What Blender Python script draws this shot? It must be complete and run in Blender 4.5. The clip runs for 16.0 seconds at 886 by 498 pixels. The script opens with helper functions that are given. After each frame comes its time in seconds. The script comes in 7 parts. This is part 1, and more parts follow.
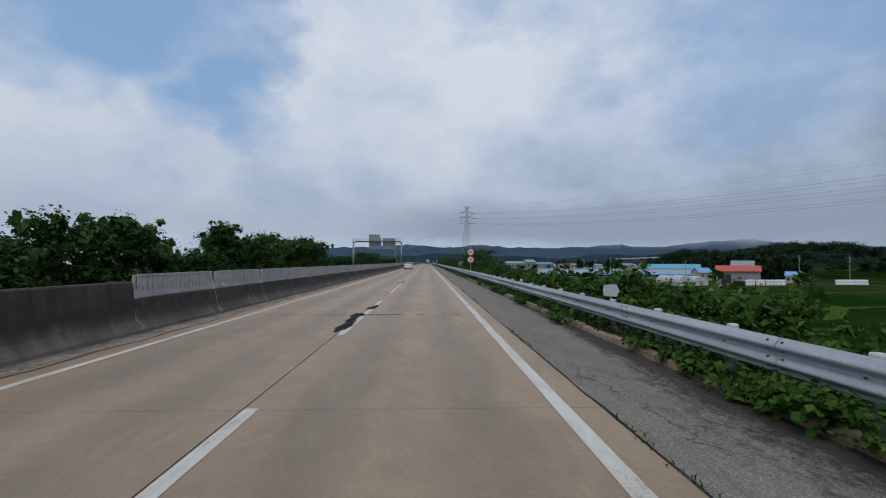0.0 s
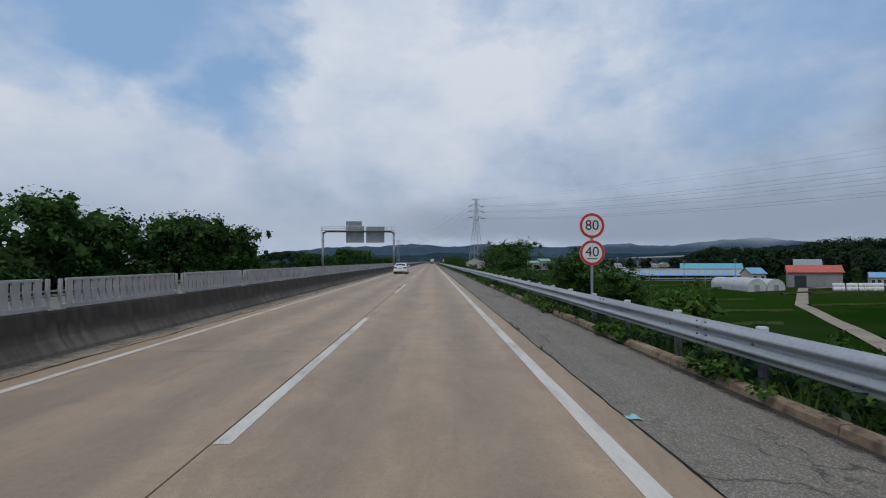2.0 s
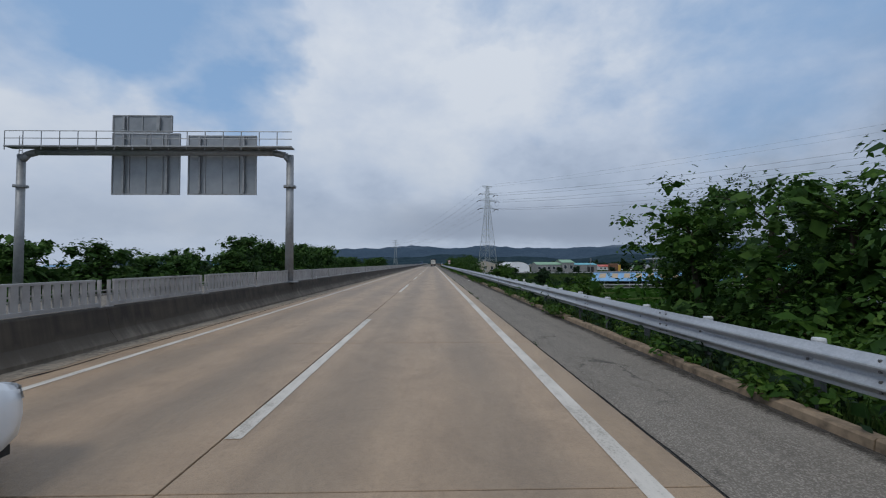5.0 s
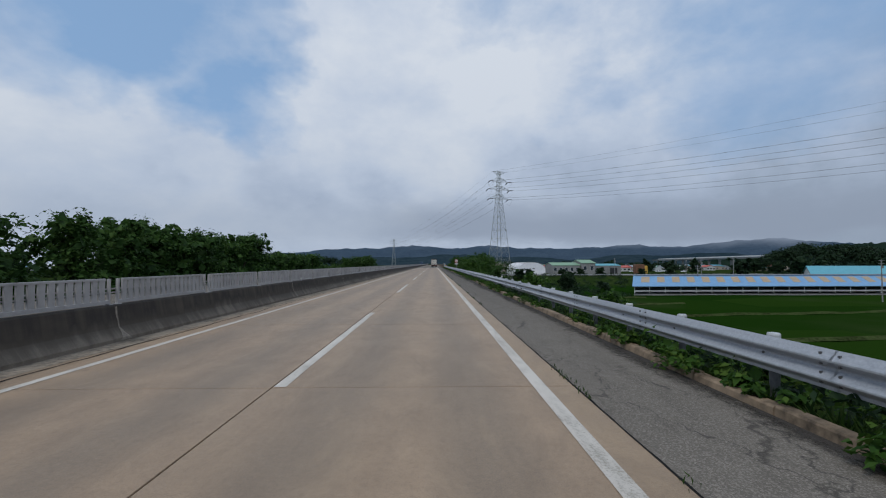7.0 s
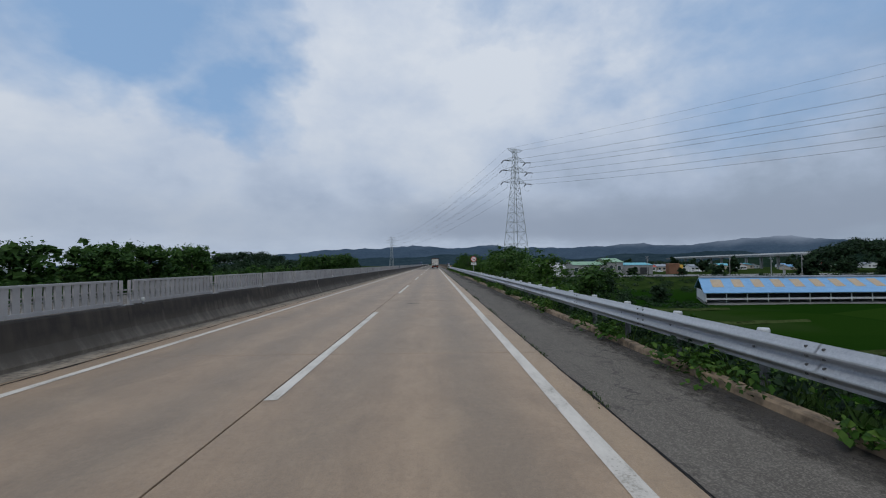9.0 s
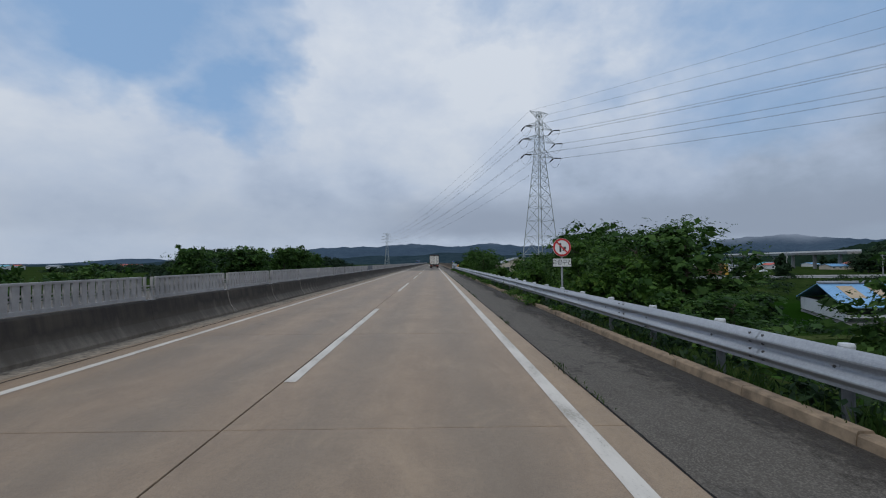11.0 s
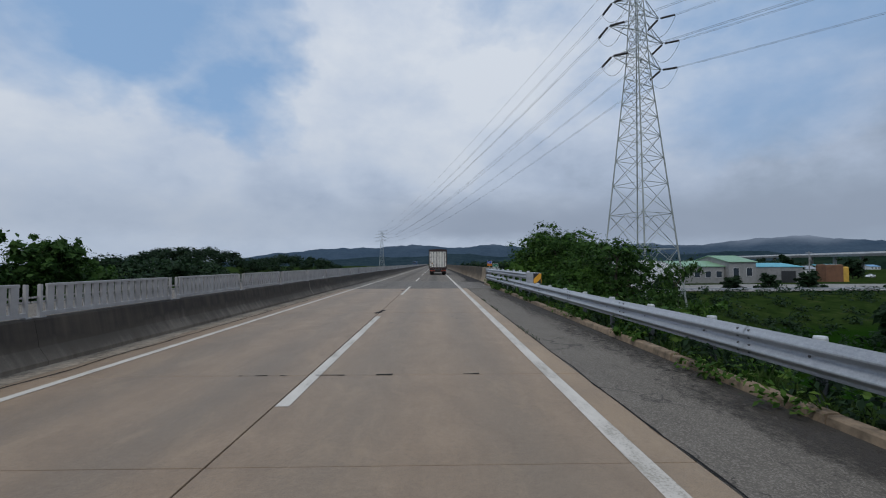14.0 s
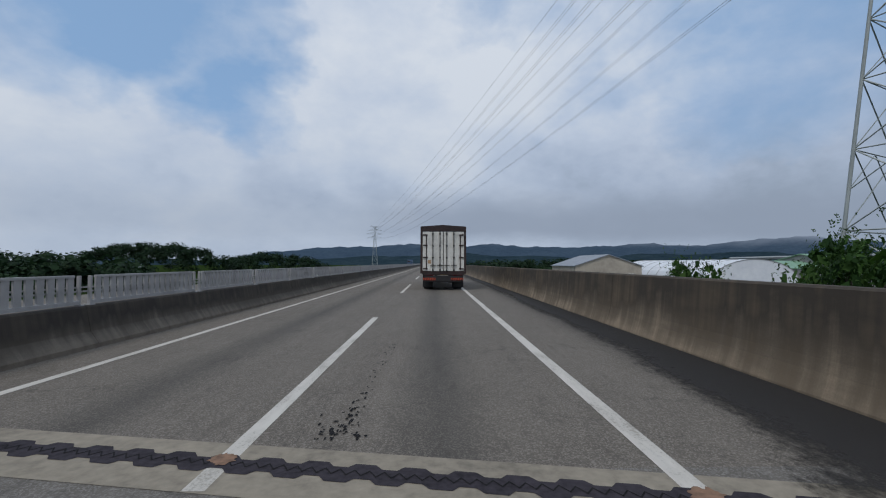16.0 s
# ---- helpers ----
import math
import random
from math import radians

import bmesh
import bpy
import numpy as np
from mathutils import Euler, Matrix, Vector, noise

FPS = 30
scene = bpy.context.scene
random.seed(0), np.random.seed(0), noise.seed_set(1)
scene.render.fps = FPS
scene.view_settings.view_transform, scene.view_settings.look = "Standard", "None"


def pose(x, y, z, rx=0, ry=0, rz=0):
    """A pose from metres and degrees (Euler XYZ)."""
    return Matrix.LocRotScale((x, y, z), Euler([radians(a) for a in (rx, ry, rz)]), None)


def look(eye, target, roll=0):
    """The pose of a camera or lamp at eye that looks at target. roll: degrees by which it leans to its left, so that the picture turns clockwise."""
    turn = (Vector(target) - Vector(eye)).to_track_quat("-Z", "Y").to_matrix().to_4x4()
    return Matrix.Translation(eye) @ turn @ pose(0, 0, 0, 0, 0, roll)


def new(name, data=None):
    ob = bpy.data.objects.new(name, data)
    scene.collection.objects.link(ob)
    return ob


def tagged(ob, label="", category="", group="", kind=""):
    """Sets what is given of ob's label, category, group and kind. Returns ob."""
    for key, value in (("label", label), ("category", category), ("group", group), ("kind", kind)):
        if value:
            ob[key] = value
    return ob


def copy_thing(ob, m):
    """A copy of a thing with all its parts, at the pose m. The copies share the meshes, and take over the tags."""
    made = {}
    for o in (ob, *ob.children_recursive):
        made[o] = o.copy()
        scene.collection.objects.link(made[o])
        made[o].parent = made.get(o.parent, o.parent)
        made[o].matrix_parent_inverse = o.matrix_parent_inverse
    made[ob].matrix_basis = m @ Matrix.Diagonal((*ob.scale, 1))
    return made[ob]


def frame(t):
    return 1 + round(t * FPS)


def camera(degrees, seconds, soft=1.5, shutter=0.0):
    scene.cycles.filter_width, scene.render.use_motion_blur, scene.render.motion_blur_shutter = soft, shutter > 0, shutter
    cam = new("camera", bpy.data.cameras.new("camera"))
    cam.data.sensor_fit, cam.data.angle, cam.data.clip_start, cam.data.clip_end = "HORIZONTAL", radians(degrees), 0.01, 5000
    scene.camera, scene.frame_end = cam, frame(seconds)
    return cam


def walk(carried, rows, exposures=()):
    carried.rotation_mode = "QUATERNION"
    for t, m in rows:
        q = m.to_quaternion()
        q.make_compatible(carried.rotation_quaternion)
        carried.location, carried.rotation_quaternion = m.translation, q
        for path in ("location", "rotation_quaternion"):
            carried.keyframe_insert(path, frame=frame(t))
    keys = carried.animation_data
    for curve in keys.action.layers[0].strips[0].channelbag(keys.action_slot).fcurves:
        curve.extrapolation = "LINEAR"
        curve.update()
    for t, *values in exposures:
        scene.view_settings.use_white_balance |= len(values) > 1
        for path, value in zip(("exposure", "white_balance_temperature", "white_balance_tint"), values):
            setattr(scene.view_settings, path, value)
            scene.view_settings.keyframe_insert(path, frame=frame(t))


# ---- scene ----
# ---- camera and its drive ----
cam = camera(91.0, 16.0, 1.1)
PATH = [
    (0.0, 0.25, 0.94, 1.69, -2.06, 1.69, -0.19), (0.5, 0.22, 10.59, 1.69, -1.77, 1.63, 0.11), (1.0, 0.17, 20.19, 1.69, -1.59, 1.47, 0.05),
    (1.5, 0.19, 29.73, 1.69, -1.55, 1.73, 0.01), (2.0, 0.19, 39.29, 1.69, -1.48, 1.62, -0.08), (2.5, 0.13, 48.91, 1.69, -1.56, 1.77, -0.10),
    (3.0, 0.17, 58.82, 1.69, -1.46, 1.86, 0.19), (3.5, 0.16, 68.65, 1.69, -1.42, 1.78, 0.13), (4.0, 0.16, 78.42, 1.69, -1.42, 1.80, 0.15),
    (6.5, 0.30, 127.77, 1.69, -1.26, 1.92, 0.06), (7.0, 0.36, 137.64, 1.69, -1.23, 1.91, 0.03), (7.5, 0.40, 147.59, 1.69, -1.24, 1.98, 0.08),
    (8.0, 0.40, 157.58, 1.69, -1.29, 1.84, 0.23), (8.5, 0.35, 167.54, 1.69, -1.28, 1.84, 0.35), (9.0, 0.31, 177.38, 1.69, -1.12, 1.93, 0.38),
    (11.5, 0.29, 226.35, 1.69, -1.29, 1.65, 0.27), (12.0, 0.27, 236.20, 1.69, -1.31, 1.60, 0.30), (12.5, 0.24, 246.14, 1.69, -1.25, 1.67, 0.35),
    (13.0, 0.17, 256.16, 1.69, -1.18, 1.63, 0.24), (13.5, 0.11, 266.11, 1.69, -1.14, 1.86, 0.15), (14.0, 0.07, 275.95, 1.69, -1.10, 1.92, 0.18),
    (14.5, 0.04, 285.72, 1.69, -1.10, 2.02, 0.23), (15.0, -0.03, 295.47, 1.69, -1.05, 2.14, 0.10), (15.5, -0.10, 305.18, 1.67, -1.30, 2.10, 0.00),
    (16.0, -0.06, 314.95, 1.61, -1.32, 1.85, -0.10),
]
walk(cam, [(t, pose(x, y, z, 90 + tilt, lean, turn)) for t, x, y, z, turn, tilt, lean in PATH])
scene.view_settings.exposure = 0.0

# ---- world and sun ----
TO_SUN = Vector((-0.42, -0.62, 1.0)).normalized()
SUN_EL, SUN_AZ = math.asin(TO_SUN.z), math.atan2(TO_SUN.x, TO_SUN.y)
world = bpy.data.worlds.new("sky")
scene.world = world
world.use_nodes = True


class Nodes:
    """Short hand for node trees."""

    def __init__(self, tree):
        self.t = tree
        tree.nodes.clear()

    def add(self, kind, ins=None, **props):
        n = self.t.nodes.new(kind)
        for k, v in props.items():
            setattr(n, k, v)
        for k, v in (ins or {}).items():
            if isinstance(v, bpy.types.NodeSocket):
                self.t.links.new(v, n.inputs[k])
            else:
                n.inputs[k].default_value = v
        return n

    def math(self, op, a, b=0.0, c=0.0, clamp=False):
        return self.add("ShaderNodeMath", {0: a, 1: b, 2: c}, operation=op, use_clamp=clamp).outputs[0]

    def noise(self, vec, scale, detail=4, rough=0.55, dist=0.0):
        return self.add("ShaderNodeTexNoise", {"Vector": vec, "Scale": scale, "Detail": detail, "Roughness": rough, "Distortion": dist}).outputs["Fac"]

    def ramp(self, fac, *stops):
        n = self.add("ShaderNodeValToRGB", {"Fac": fac})
        e = n.color_ramp.elements
        while len(e) < len(stops):
            e.new(0.5)
        for el, (p, c) in zip(e, stops):
            el.position = p
            el.color = (*c, 1) if isinstance(c, tuple) else (c, c, c, 1)
        return n.outputs["Color"]

    def mix(self, fac, a, b, blend="MIX"):
        n = self.add("ShaderNodeMix", {0: fac, 6: a, 7: b}, data_type="RGBA", blend_type=blend)
        return n.outputs[2]

    def scaled(self, vec, sx, sy, sz, loc=(0, 0, 0)):
        return self.add("ShaderNodeMapping", {"Vector": vec, "Scale": (sx, sy, sz), "Location": loc}).outputs[0]


def build_sky():
    """A broken cloud deck: soft heaps, thinner places that let blue through, a grey hazy band over the horizon."""
    n = Nodes(world.node_tree)
    co = n.add("ShaderNodeTexCoord").outputs["Generated"]
    up = n.math("MAXIMUM", n.add("ShaderNodeSeparateXYZ", {0: co}).outputs[2], 0.0)
    tall = n.scaled(co, 1.0, 1.0, 1.6, SKY_SHIFT)
    big = n.noise(tall, 1.9, 5, 0.55, 0.25)
    mid = n.noise(tall, 4.2, 5, 0.55, 0.1)
    fine = n.noise(n.scaled(co, 1.0, 1.0, 1.5), 11.0, 6, 0.6, 0.15)
    wob = n.add("ShaderNodeTexNoise", {"Vector": tall, "Scale": 2.6, "Detail": 5.0, "Roughness": 0.6}).outputs["Color"]
    wob = n.add("ShaderNodeVectorMath", {0: wob, 1: (0.5, 0.5, 0.5)}, operation="SUBTRACT").outputs[0]
    wob = n.add("ShaderNodeVectorMath", {0: wob, "Scale": 0.38}, operation="SCALE").outputs[0]
    bent = n.add("ShaderNodeVectorMath", {0: n.add("ShaderNodeVectorMath", {0: co, 1: wob}, operation="ADD").outputs[0]}, operation="NORMALIZE").outputs[0]

    def lobe(way, inner, outer):
        d = n.add("ShaderNodeVectorMath", {0: bent, 1: tuple(Vector(way).normalized())}, operation="DOT_PRODUCT").outputs["Value"]
        return n.add("ShaderNodeMapRange", {0: d, 1: math.cos(radians(outer)), 2: math.cos(radians(inner)), 3: 0.0, 4: 1.0}, interpolation_type="SMOOTHSTEP").outputs[0]

    gaps = 0.0
    for way, inner, outer, amount in SKY_GAPS:
        gaps = n.math("ADD", gaps, n.math("MULTIPLY", lobe(way, inner, outer), amount))
    haze = n.ramp(up, (0.0, 1.0), (0.08, 0.9), (0.30, 0.22), (0.5, 0.0))
    cover = n.math("ADD", n.math("ADD", n.math("MULTIPLY", big, 0.40), n.math("MULTIPLY", mid, 0.38)), n.math("MULTIPLY", fine, 0.22))
    cover = n.math("ADD", n.math("SUBTRACT", n.math("ADD", cover, 0.17), n.math("MULTIPLY", gaps, 0.27)), n.math("MULTIPLY", haze, 0.18))
    mask = n.ramp(cover, (0.27, 0.0), (0.46, 0.5), (0.64, 1.0))
    bright = n.math("ADD", n.math("MULTIPLY", mid, 0.74), n.math("MULTIPLY", fine, 0.26))
    glow = 0.0
    for way, inner, outer, amount in SKY_HEAPS:
        glow = n.math("ADD", glow, n.math("MULTIPLY", lobe(way, inner, outer), amount))
    bright = n.math("ADD", bright, n.math("MULTIPLY", glow, 0.22))
    cloud = n.ramp(bright, (0.12, (0.200, 0.258, 0.350)), (0.26, (0.255, 0.322, 0.428)), (0.40, (0.380, 0.460, 0.602)), (0.56, (0.495, 0.575, 0.71)), (0.78, (0.640, 0.695, 0.778)))
    cloud = n.mix(n.math("MULTIPLY", haze, 0.55), cloud, (0.358, 0.424, 0.525, 1))
    sky = n.add("ShaderNodeTexSky", sky_type="NISHITA", sun_disc=False, sun_elevation=SUN_EL, sun_rotation=SUN_AZ, air_density=1.0, dust_density=1.2)
    gap = n.mix(1.0, sky.outputs[0], (0.10, 0.10, 0.10, 1), "MULTIPLY")
    gap = n.mix(0.75, gap, (0.26, 0.43, 0.69, 1))
    col = n.mix(mask, gap, cloud)
    bg = n.add("ShaderNodeBackground", {"Color": col, "Strength": 1.0})
    n.add("ShaderNodeOutputWorld", {"Surface": bg.outputs[0]})


SKY_GAPS = [((-0.37, 1.0, 0.35), 1, 9, 0.9), ((-0.60, 1.0, 0.50), 3, 15, 0.85), ((-0.90, 1.0, 0.52), 3, 13, 0.35), ((-0.68, 1.0, 0.22), 3, 11, -0.5), ((0.92, 1.0, 0.54), 3, 16, 0.5), ((-1.0, 1.0, 0.55), 2, 20, 0.35), ((-0.10, 1.0, 0.36), 0.5, 7, 0.3), ((-0.85, 1.0, 0.26), 4, 13, -0.45), ((-0.20, 1.0, 0.50), 3, 11, -0.45), ((-0.75, 1.0, 0.75), 4, 22, 0.5), ((0.72, 1.0, 0.44), 2, 17, 0.55), ((0.1, 1.0, 1.2), 8, 26, 0.6), ((0.5, -1.0, 0.8), 6, 26, 0.8), ((-0.9, -0.6, 0.7), 6, 24, 0.8)]
SKY_HEAPS = [((0.95, 1.0, 0.09), 3, 13, -0.6), ((-0.72, 1.0, 0.04), 3, 13, -0.45), ((-0.05, 1.0, 0.52), 6, 24, 0.75), ((-0.78, 1.0, 0.24), 4, 18, 0.9), ((0.02, 1.0, 0.14), 2, 9, 0.6), ((0.85, 1.0, 0.12), 6, 28, -0.70), ((0.30, 1.0, 0.12), 2, 14, -0.30), ((-0.40, 1.0, 0.12), 3, 14, -0.2), ((0.42, 1.0, 0.62), 5, 25, 0.7), ((0.3, -1.0, 1.2), 10, 40, 0.8)]
SKY_SHIFT = (0.35, 0.2, 0.1)
build_sky()
sun_data = bpy.data.lights.new("sun", "SUN")
sun_data.energy, sun_data.angle, sun_data.color = 1.0, radians(14), (1.0, 0.96, 0.90)
sun = new("sun", sun_data)
sun.matrix_world = look(TO_SUN * 200, (0, 0, 0))

# ---- materials ----
def material(name, rough=0.8, metal=0.0, spec=0.5):
    m = bpy.data.materials.new(name)
    m.use_nodes = True
    n = Nodes(m.node_tree)
    b = n.add("ShaderNodeBsdfPrincipled", {"Roughness": rough, "Metallic": metal, "Specular IOR Level": spec})
    n.add("ShaderNodeOutputMaterial", {"Surface": b.outputs[0]})
    n.bsdf = b
    n.co = n.add("ShaderNodeNewGeometry").outputs["Position"]
    return m, n


def finish(n, col, bump=None, strength=0.3, dist=0.01, rough=None):
    if isinstance(col, tuple):
        n.bsdf.inputs["Base Color"].default_value = (*col[:3], 1)
    else:
        n.t.links.new(col, n.bsdf.inputs["Base Color"])
    if bump is not None:
        b = n.add("ShaderNodeBump", {"Height": bump, "Strength": strength, "Distance": dist})
        n.t.links.new(b.outputs[0], n.bsdf.inputs["Normal"])
    if rough is not None:
        n.t.links.new(rough, n.bsdf.inputs["Roughness"])


def rnd(n):
    return n.add("ShaderNodeObjectInfo").outputs["Random"]


def simple(name, col, var=0.12, scale=6.0, rough=0.7, metal=0.0, bump=0.15, spec=0.5):
    """A surface of one colour with grain and soft stains."""
    m, n = material(name, rough, metal, spec)
    a = n.noise(n.co, scale, 5, 0.6)
    b = n.noise(n.co, scale * 0.13, 3, 0.5)
    f = n.math("ADD", n.math("MULTIPLY", a, 0.6), n.math("MULTIPLY", b, 0.4))
    lo = tuple(c * (1 - 2 * var) for c in col)
    hi = tuple(c * (1 + 1.4 * var) for c in col)
    finish(n, n.ramp(f, (0.32, lo), (0.5, col), (0.68, hi)), a, bump, 0.01)
    return m


def road_concrete():
    m, n = material("worn_road_concrete", 0.58, 0, 0.55)
    grain = n.noise(n.co, 90, 3, 0.7)
    mott = n.noise(n.co, 2.2, 6, 0.65)
    streak = n.noise(n.scaled(n.co, 1.6, 0.05, 1), 2.4, 4, 0.6)
    blot = n.noise(n.co, 0.28, 4, 0.55)
    xs = n.add("ShaderNodeSeparateXYZ", {0: n.co}).outputs[0]
    # the polished, slightly dark wheel tracks of both lanes
    lane = n.math("SUBTRACT", n.math("ABSOLUTE", n.math("SUBTRACT", n.math("PINGPONG", n.math("ADD", xs, 1.8), 3.6), 1.8)), 0.85)
    track = n.ramp(n.math("ABSOLUTE", lane), (0.0, 1.0), (0.25, 0.8), (0.62, 0.0))
    cloudy = n.noise(n.scaled(n.co, 1.0, 0.45, 1), 0.7, 6, 0.7, 0.4)
    col = n.ramp(n.math("ADD", n.math("MULTIPLY", mott, 0.42), n.math("ADD", n.math("MULTIPLY", streak, 0.20), n.math("MULTIPLY", cloudy, 0.38))),
                 (0.30, (0.206, 0.150, 0.102)), (0.5, (0.272, 0.201, 0.138)), (0.68, (0.337, 0.253, 0.177)))
    ys = n.add("ShaderNodeSeparateXYZ", {0: n.co}).outputs[1]
    newer = n.add("ShaderNodeMapRange", {0: ys, 1: 70.0, 2: 260.0, 3: 1.47, 4: 1.06}, interpolation_type="SMOOTHSTEP").outputs[0]
    newer = n.math("SUBTRACT", newer, n.add("ShaderNodeMapRange", {0: ys, 1: 2.0, 2: 24.0, 3: 0.30, 4: 0.0}, interpolation_type="SMOOTHSTEP").outputs[0])
    col = n.mix(1.0, col, n.add("ShaderNodeCombineColor", {0: newer, 1: newer, 2: newer}).outputs[0], "MULTIPLY")
    rim = n.math("MULTIPLY", n.ramp(n.math("MULTIPLY", xs, 0.1), (0.192, 0.0), (0.197, 1.0)), n.ramp(mott, (0.3, 0.35), (0.7, 0.85)))
    col = n.mix(rim, col, (0.36, 0.268, 0.172, 1))
    worn = n.math("MULTIPLY", track, n.ramp(n.noise(n.scaled(n.co, 1.0, 0.12, 1), 0.9, 5, 0.6), (0.3, 0.34), (0.7, 0.74)))
    col = n.mix(worn, col, (0.182, 0.150, 0.117, 1))
    coarse = n.noise(n.co, 17, 6, 0.78)
    col = n.mix(n.ramp(coarse, (0.34, 0.34), (0.50, 0.0)), col, (0.14, 0.112, 0.085, 1))
    col = n.mix(n.ramp(coarse, (0.52, 0.0), (0.68, 0.26)), col, (0.43, 0.37, 0.29, 1))
    col = n.mix(n.ramp(blot, (0.42, 0.0), (0.72, 0.32)), col, (0.21, 0.18, 0.145, 1))
    col = n.mix(n.math("MULTIPLY", rnd(n), 0.14), col, (0.20, 0.18, 0.15, 1))
    col = n.mix(n.ramp(grain, (0.32, 0.55), (0.5, 0.0)), col, (0.11, 0.095, 0.078, 1))
    col = n.mix(n.ramp(grain, (0.55, 0.0), (0.72, 0.35)), col, (0.42, 0.37, 0.30, 1))
    spots = n.add("ShaderNodeTexVoronoi", {"Vector": n.scaled(n.co, 1, 0.7, 1), "Scale": 0.55, "Randomness": 1.0}).outputs["Distance"]
    col = n.mix(n.ramp(spots, (0.0, 0.65), (0.022, 0.4), (0.035, 0.0)), col, (0.05, 0.045, 0.04, 1))
    stain = n.noise(n.scaled(n.co, 1.0, 0.38, 1), 1.5, 7, 0.72, 0.8)
    col = n.mix(n.ramp(stain, (0.50, 0.0), (0.62, 0.26)), col, (0.150, 0.116, 0.086, 1))
    col = n.mix(n.ramp(stain, (0.36, 0.22), (0.46, 0.0)), col, (0.42, 0.325, 0.225, 1))
    col = n.mix(1.0, col, (1.075, 1.0, 0.905, 1), "MULTIPLY")
    finish(n, col, n.math("ADD", grain, n.math("MULTIPLY", coarse, 2.0)), 0.55, 0.007)
    return m


def asphalt(name, lo, hi, speck, cracks=0.0, oil=0.0, newer=0.0):
    m, n = material(name, 0.9, 0, 0.3)
    v = n.add("ShaderNodeTexVoronoi", {"Vector": n.co, "Scale": 75.0})
    stones = n.add("ShaderNodeRGBToBW", {0: v.outputs["Color"]}).outputs[0]
    grain = n.noise(n.co, 160, 3, 0.7)
    mott = n.noise(n.co, 1.1, 6, 0.65)
    streak = n.noise(n.scaled(n.co, 1.4, 0.08, 1), 1.8, 5, 0.6)
    col = n.ramp(n.math("ADD", n.math("MULTIPLY", mott, 0.5), n.math("MULTIPLY", streak, 0.5)), (0.33, lo), (0.68, hi))
    col = n.mix(n.ramp(stones, (0.45, 0.0), (0.85, 0.55)), col, speck)
    col = n.mix(n.ramp(n.noise(n.scaled(n.co, 2.2, 0.5, 1), 2.0, 7, 0.75), (0.54, 0.0), (0.64, 0.32)), col, tuple(0.62 * c for c in lo) + (1,))
    if newer:
        ys = n.add("ShaderNodeSeparateXYZ", {0: n.co}).outputs[1]
        k = n.add("ShaderNodeMapRange", {0: ys, 1: 100.0, 2: 220.0, 3: newer, 4: 0.68}, interpolation_type="SMOOTHSTEP").outputs[0]
        k = n.math("ADD", k, n.add("ShaderNodeMapRange", {0: ys, 1: 262.0, 2: 286.0, 3: 0.0, 4: 0.36}, interpolation_type="SMOOTHSTEP").outputs[0])
        col = n.mix(1.0, col, n.add("ShaderNodeCombineColor", {0: k, 1: k, 2: k}).outputs[0], "MULTIPLY")
    if oil:
        xs = n.add("ShaderNodeSeparateXYZ", {0: n.co}).outputs[0]
        lane = n.math("ABSOLUTE", n.math("SUBTRACT", n.math("PINGPONG", n.math("ADD", xs, 1.8), 1.8), 1.8))
        drip = n.math("MULTIPLY", n.ramp(lane, (0.0, 1.0), (0.2, 0.75), (0.62, 0.0)), n.ramp(streak, (0.3, 0.5), (0.7, 1.0)))
        col = n.mix(n.math("MULTIPLY", drip, oil), col, (0.035, 0.033, 0.031, 1))
    if cracks:
        wob = n.add("ShaderNodeVectorMath", {0: n.co, 1: n.add("ShaderNodeTexNoise", {"Vector": n.co, "Scale": 2.5, "Detail": 5.0}).outputs["Color"]}, operation="ADD").outputs[0]
        edge = n.add("ShaderNodeTexVoronoi", {"Vector": n.scaled(wob, 0.9, 0.42, 0.0), "Scale": 0.85}, feature="DISTANCE_TO_EDGE").outputs["Distance"]
        col = n.mix(n.math("MULTIPLY", n.ramp(edge, (0.0, 1.0), (0.006, 0.7), (0.013, 0.0)), n.ramp(n.noise(n.co, 0.45, 3), (0.43, 0.0), (0.56, cracks))), col, (0.025, 0.023, 0.020, 1))
    finish(n, col, n.math("ADD", stones, grain), 0.5, 0.006)
    return m


def barrier_concrete(name, pale, grime, rust, lean, clean=0.0):
    """Cast concrete with dark soot from the top edge downwards and streaks of run-off."""
    m, n = material(name, 0.88, 0, 0.3)
    xyz = n.add("ShaderNodeSeparateXYZ", {0: n.co})
    fine = n.noise(n.co, 40, 4, 0.7)
    soft = n.noise(n.scaled(n.co, 1, 0.35, 1), 1.1, 5, 0.6)
    run = n.noise(n.scaled(n.co, 0.2, 2.4, 0.12), 1.5, 5, 0.6)
    col = n.ramp(fine, (0.3, tuple(0.85 * c for c in pale)), (0.7, tuple(1.1 * c for c in pale)))
    soot = n.math("ADD", n.math("MULTIPLY", xyz.outputs[2], lean), n.math("ADD", n.math("MULTIPLY", soft, 1.1), n.math("MULTIPLY", run, 1.0)))
    col = n.mix(n.ramp(n.math("SUBTRACT", n.math("MULTIPLY", soot, 0.5), clean), (0.40, 0.05), (0.56, 0.66), (0.70, 0.97)), col, grime)
    col = n.mix(n.ramp(n.math("MULTIPLY", run, soft), (0.20, 0.0), (0.42, 0.35)), col, rust)
    finish(n, col, fine, 0.25, 0.006)
    return m


